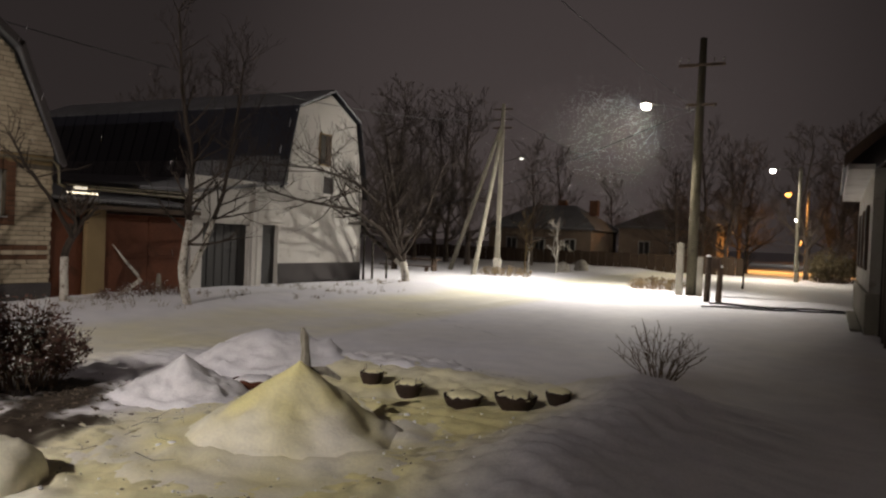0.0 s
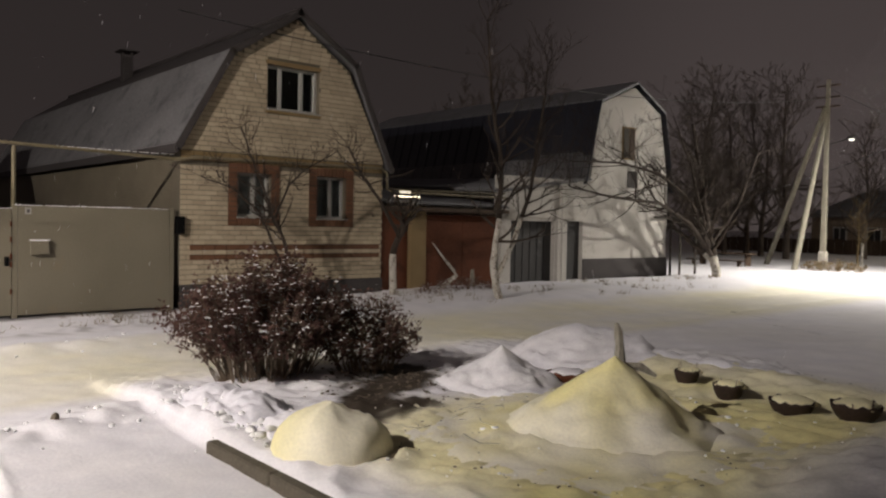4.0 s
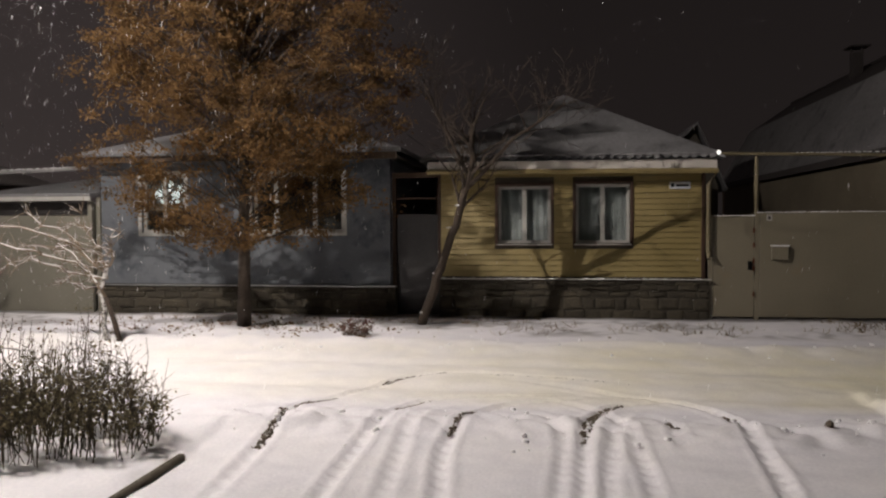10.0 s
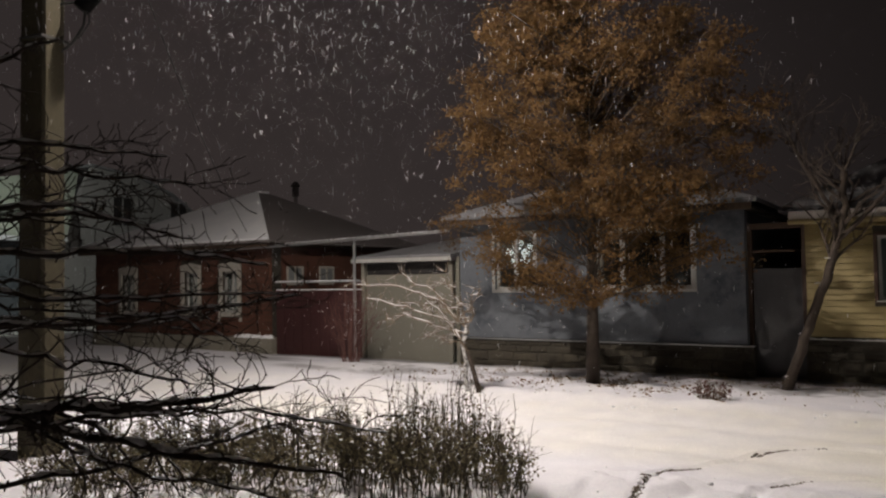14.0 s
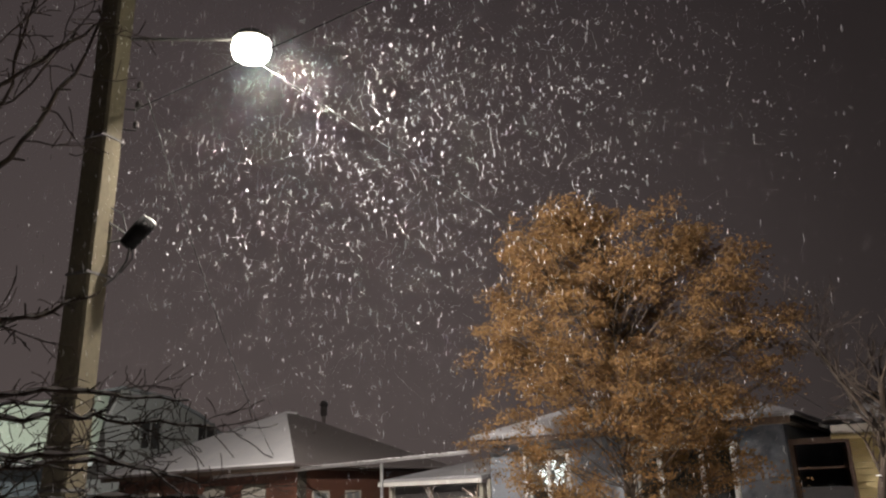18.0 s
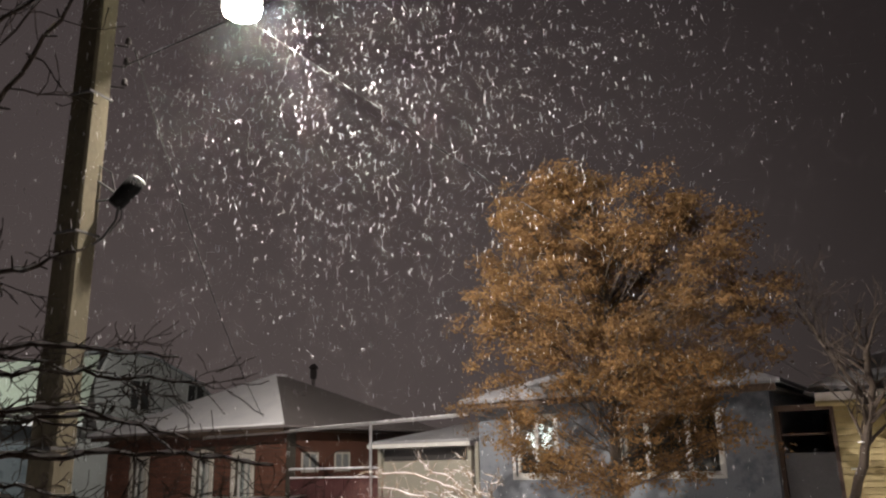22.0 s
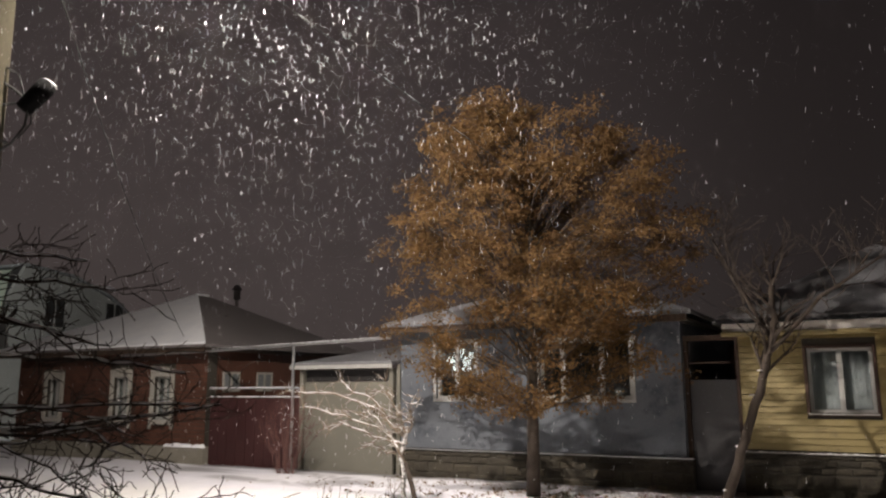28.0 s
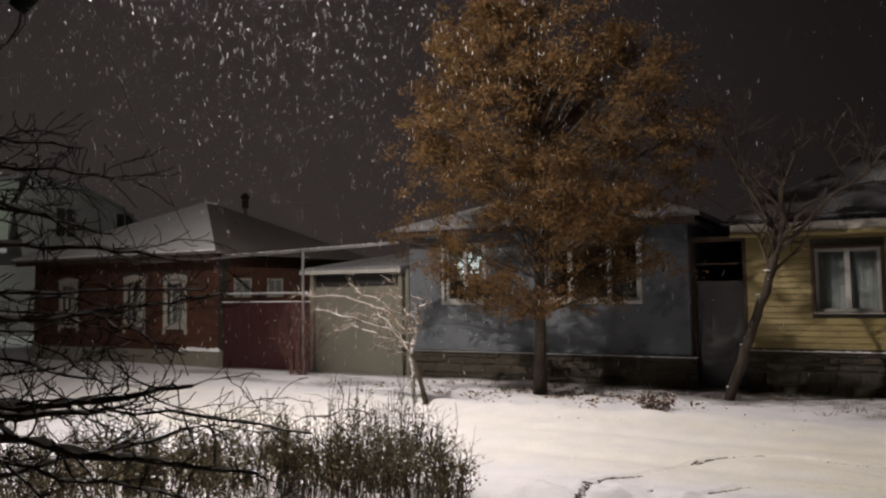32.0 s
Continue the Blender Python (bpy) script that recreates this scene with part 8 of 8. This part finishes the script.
part("rake_board", Shape().add([(0.12, 19.18, 4.0), (4.4, 19.18, 7.98), (4.4, 19.18, 7.7), (0.12, 19.18, 3.72), (0.12, 19.14, 4.0), (4.4, 19.14, 7.98), (4.4, 19.14, 7.7), (0.12, 19.14, 3.72)], [(0, 1, 2, 3), (7, 6, 5, 4), (0, 4, 5, 1), (3, 2, 6, 7), (0, 3, 7, 4), (1, 5, 6, 2)]), DARK_WOOD, nh)
for y in (21.6, 24.4, 27.2):
    w = part("window", Shape().box(0.69, 0.76, y, y + 1.2, 1.45, 3.05, 0.01), DARK_WOOD, nh, "dark casement window")
    for u in (0.08, 0.64):
        part("pane", Shape().box(0.675, 0.689, y + u, y + u + 0.48, 1.53, 2.97), BLACK_DOOR, w)
part("doorstep", Shape().box(0.42, 0.66, 20.5, 27.0, -0.2, 0.09, 0.02), CONCRETE, nh, "snowy concrete edging")

# house past the red one, its gable catching lamp light
lh = thing("green_gable_house", (-25, -40, 0), "large grey house whose pale green wing catches lamp light", "house")


def along_y(outline, y0, y1):
    """An outline of (x, z) pairs drawn out between two y."""
    n = len(outline)
    v = [(x, y0, z) for x, z in outline] + [(x, y1, z) for x, z in outline]
    return Shape().add(v, [tuple(range(n)), tuple(range(2 * n - 1, n - 1, -1))] + [(k, (k + 1) % n, (k + 1) % n + n, k + n) for k in range(n)])


HOUSE_GREY = material("dull_grey_cladding", (0.20, 0.19, 0.185), (0.29, 0.275, 0.27), fine=14, coarse=0.6, rough=0.85, bump=0.2)
PALE_GREEN = material("pale_green_sheet", (0.30, 0.33, 0.27), (0.42, 0.45, 0.38), fine=16, coarse=0.7, rough=0.7, bump=0.2)
part("gable_wall", along_y([(-31.6, -0.3), (-31.6, 5.7), (-29.6, 6.95), (-27.4, 7.8), (-24.6, 8.1), (-22.9, 4.6), (-22.9, -0.3)], -38.0, -38.3), HOUSE_GREY, lh, "dull grey gable wall")
part("roof", along_y([(-31.9, 5.7), (-29.7, 7.1), (-27.4, 7.95), (-24.5, 8.25), (-24.5, 8.12), (-27.4, 7.82), (-29.7, 6.97), (-31.9, 5.57)], -37.9, -47.0), THIN_SNOW, lh, "thinly snowed roof")
part("wing_wall", Shape().box(-22.6, -12.0, -38.6, -38.2, -0.3, 4.4), BLUE_WALL, lh)
part("wing_roof", Shape().slab([(-22.75, -37.2, 4.45), (-12.0, -37.2, 4.2), (-12.0, -38.6, 6.6), (-18.3, -38.6, 6.85), (-24.2, -38.6, 7.9)], 0.1), PALE_GREEN, lh, "pale green roof lit by a lamp")
part("wing_eave", Shape().box(-22.7, -12.0, -37.25, -37.15, 4.05, 4.28), ROOF_SNOW, lh)
for x in (-26.9, -30.6):
    w = part("window", Shape().box(x - 0.1, x + 1.15, -37.99, -37.95, 5.0, 6.7, 0.01), HOUSE_GREY, lh, "dark attic window with pale mullions")
    for u in (0.0, 0.6):
        part("pane", Shape().box(x + u, x + u + 0.48, -37.948, -37.93, 5.1, 6.6), BLACK_DOOR, w)
ant = thing("roof_antenna", (-17.5, -17.63, 3.1), "thin television antenna on the roof", "antenna")
part("mast", Shape().tube([(-17.5, -17.63, 3.1), (-17.5, -17.63, 4.15)], 0.018, 6), DARK_BASE, ant)
part("element", Shape().tube([(-17.5, -17.95, 4.02), (-17.5, -17.31, 4.02)], 0.014, 5), DARK_BASE, ant)
part("element", Shape().tube([(-17.5, -17.8, 3.86), (-17.5, -17.46, 3.86)], 0.014, 5), DARK_BASE, ant)
chm = thing("dark_chimney", (-22.5, -21.0, 0), "thin flue with a dark cowl beyond the roofs", "chimney")
part("stack", Shape().tube([(-22.52, -21.7, -0.2), (-22.52, -21.7, 5.2)], 0.07, 10), DARK_ROOF, chm, "thin sheet-metal flue")
part("cap", Shape().lathe((-22.52, -21.7, 5.2), [(0.09, 0.0), (0.13, 0.04), (0.13, 0.38), (0.20, 0.42), (0.10, 0.56), (0.02, 0.60)], 12), DARK_BASE, chm, "dark flue cowl")

# own house behind the camera
own = thing("own_house", (1.5, 0, 0), "plain brick house wall behind the driveway", "house")
part("wall", Shape().box(1.5, 1.8, -4.0, 17.0, -0.3, 3.2), FAR_WALL, own)
part("roof", Shape().slab([(1.1, -4.3, 3.2), (1.1, 17.3, 3.2), (5.6, 17.3, 5.6), (5.6, -4.3, 5.6)], 0.1), GREY_SHEET, own)

# bare woods at the end of the street, four grown trees set out again and again
woods = []
for n in range(3):
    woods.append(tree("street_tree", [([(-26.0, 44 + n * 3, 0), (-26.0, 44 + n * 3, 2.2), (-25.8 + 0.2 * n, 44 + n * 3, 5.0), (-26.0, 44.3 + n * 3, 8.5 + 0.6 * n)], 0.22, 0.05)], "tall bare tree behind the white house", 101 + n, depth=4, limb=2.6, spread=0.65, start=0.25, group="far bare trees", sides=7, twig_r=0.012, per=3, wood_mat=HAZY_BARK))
rg = random.Random(111)
SPOTS = [(-29, 40), (-23.5, 47), (-20.5, 44), (-18.5, 50), (-31, 52), (-22.0, 38), (-11, 62), (-9.3, 64), (-7.2, 61), (-6.2, 66), (-13.5, 78), (-1.6, 58), (0.4, 62), (2.4, 57), (3.6, 49), (1.6, 70), (-19, 72), (-25, 74), (4.5, 41), (-8.2, 80), (-0.3, 85), (-29, 26), (-31, 33)]
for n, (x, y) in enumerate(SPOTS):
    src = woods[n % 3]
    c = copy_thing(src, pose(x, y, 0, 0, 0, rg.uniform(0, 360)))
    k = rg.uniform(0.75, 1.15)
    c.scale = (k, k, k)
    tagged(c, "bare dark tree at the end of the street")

# ---- falling snow caught in the lamp light ----
flakes = Shape()
rg = random.Random(121)


def flake(at, r, long, drift):
    d = (Vector((drift, drift * 0.6, -1)) + Vector((rg.gauss(0, 0.12), rg.gauss(0, 0.12), 0))).normalized()
    a = d.orthogonal().normalized()
    b = d.cross(a)
    flakes.add([at + d * long, at + a * r, at + b * r, at - a * r, at - b * r, at - d * long], [(0, 1, 2), (0, 2, 3), (0, 3, 4), (0, 4, 1), (5, 2, 1), (5, 3, 2), (5, 4, 3), (5, 1, 4)])


CLEAR_SPOT = Vector((-0.4, -0.4, 1.9))
made = 0
while made < 4900:
    if made < 4000:
        p = SOUTH_LAMP + Vector((rg.gauss(-0.6, 2.5), rg.gauss(1.3, 2.9), -abs(rg.gauss(0, 4.0)) + 0.8))
    else:
        p = Vector((rg.uniform(-13, -2.5), rg.uniform(-12, 6), rg.uniform(0.4, 9.5)))
    if p.z < 0.2 or (p - CLEAR_SPOT).length < 5.2 or p.x < -14.3 or (p - SOUTH_LAMP).length < 0.35:
        continue
    k = min(1.0, 0.35 + 0.3 * (p - SOUTH_LAMP).length)
    k *= (1.0 if made < 4000 else 0.65) * (0.62 + 0.38 * smooth(3.5, 6.0, p.z))
    flake(p, k * rg.uniform(0.0021, 0.0048), rg.uniform(0.018, 0.048), -0.12)
    made += 1
for _ in range(700):
    p = NORTH_LAMP + Vector((rg.gauss(-0.8, 1.2), rg.gauss(-1.5, 1.5), -abs(rg.gauss(0, 1.5)) + 0.2))
    flake(p, rg.uniform(0.005, 0.010), rg.uniform(0.012, 0.03), 0.3)


def mote(at, r):
    a = Vector((rg.gauss(0, 1), rg.gauss(0, 1), rg.gauss(0, 1))).normalized() * r
    b = a.orthogonal().normalized() * r
    c = a.cross(b).normalized() * r
    flakes.add([at + a, at + b - a * 0.4, at + c - a * 0.4 - b * 0.5, at - a * 0.4 - b * 0.5 - c], [(0, 1, 2), (0, 2, 3), (0, 3, 1), (1, 3, 2)])


made = 0
while made < 52000:
    p = SOUTH_LAMP + Vector((rg.gauss(-0.8, 3.4), rg.gauss(1.4, 3.6), -abs(rg.gauss(0, 3.6)) + 1.0))
    if p.z > 0.3 and p.x > -14.3 and (p - CLEAR_SPOT).length > 4.0 and (p - SOUTH_LAMP).length > 0.4:
        mote(p, rg.uniform(0.0016, 0.0030))
        made += 1
for _ in range(1600):
    # extra motes packed right round the lamp stand in for its glare halo
    p = SOUTH_LAMP + Vector((rg.gauss(0, 0.33), rg.gauss(0, 0.33), rg.gauss(-0.1, 0.33)))
    if (p - SOUTH_LAMP).length > 0.3:
        mote(p, rg.uniform(0.0016, 0.0028))
# the same added glare halo of motes at the north lamp
for _ in range(600):
    p = NORTH_LAMP + Vector((rg.gauss(0, 0.5), rg.gauss(0, 0.5), rg.gauss(-0.15, 0.5)))
    if (p - NORTH_LAMP).length > 0.3:
        mote(p, rg.uniform(0.002, 0.004))
for _ in range(20000):
    mote(NORTH_LAMP + Vector((rg.gauss(-1.0, 2.9), rg.gauss(-1.0, 2.9), -abs(rg.gauss(0, 2.8)) + 0.8)), rg.uniform(0.0026, 0.0058))
solo("falling_snow", flakes, SNOW, "snowflakes falling through the lamp light", "snow", "stuff")
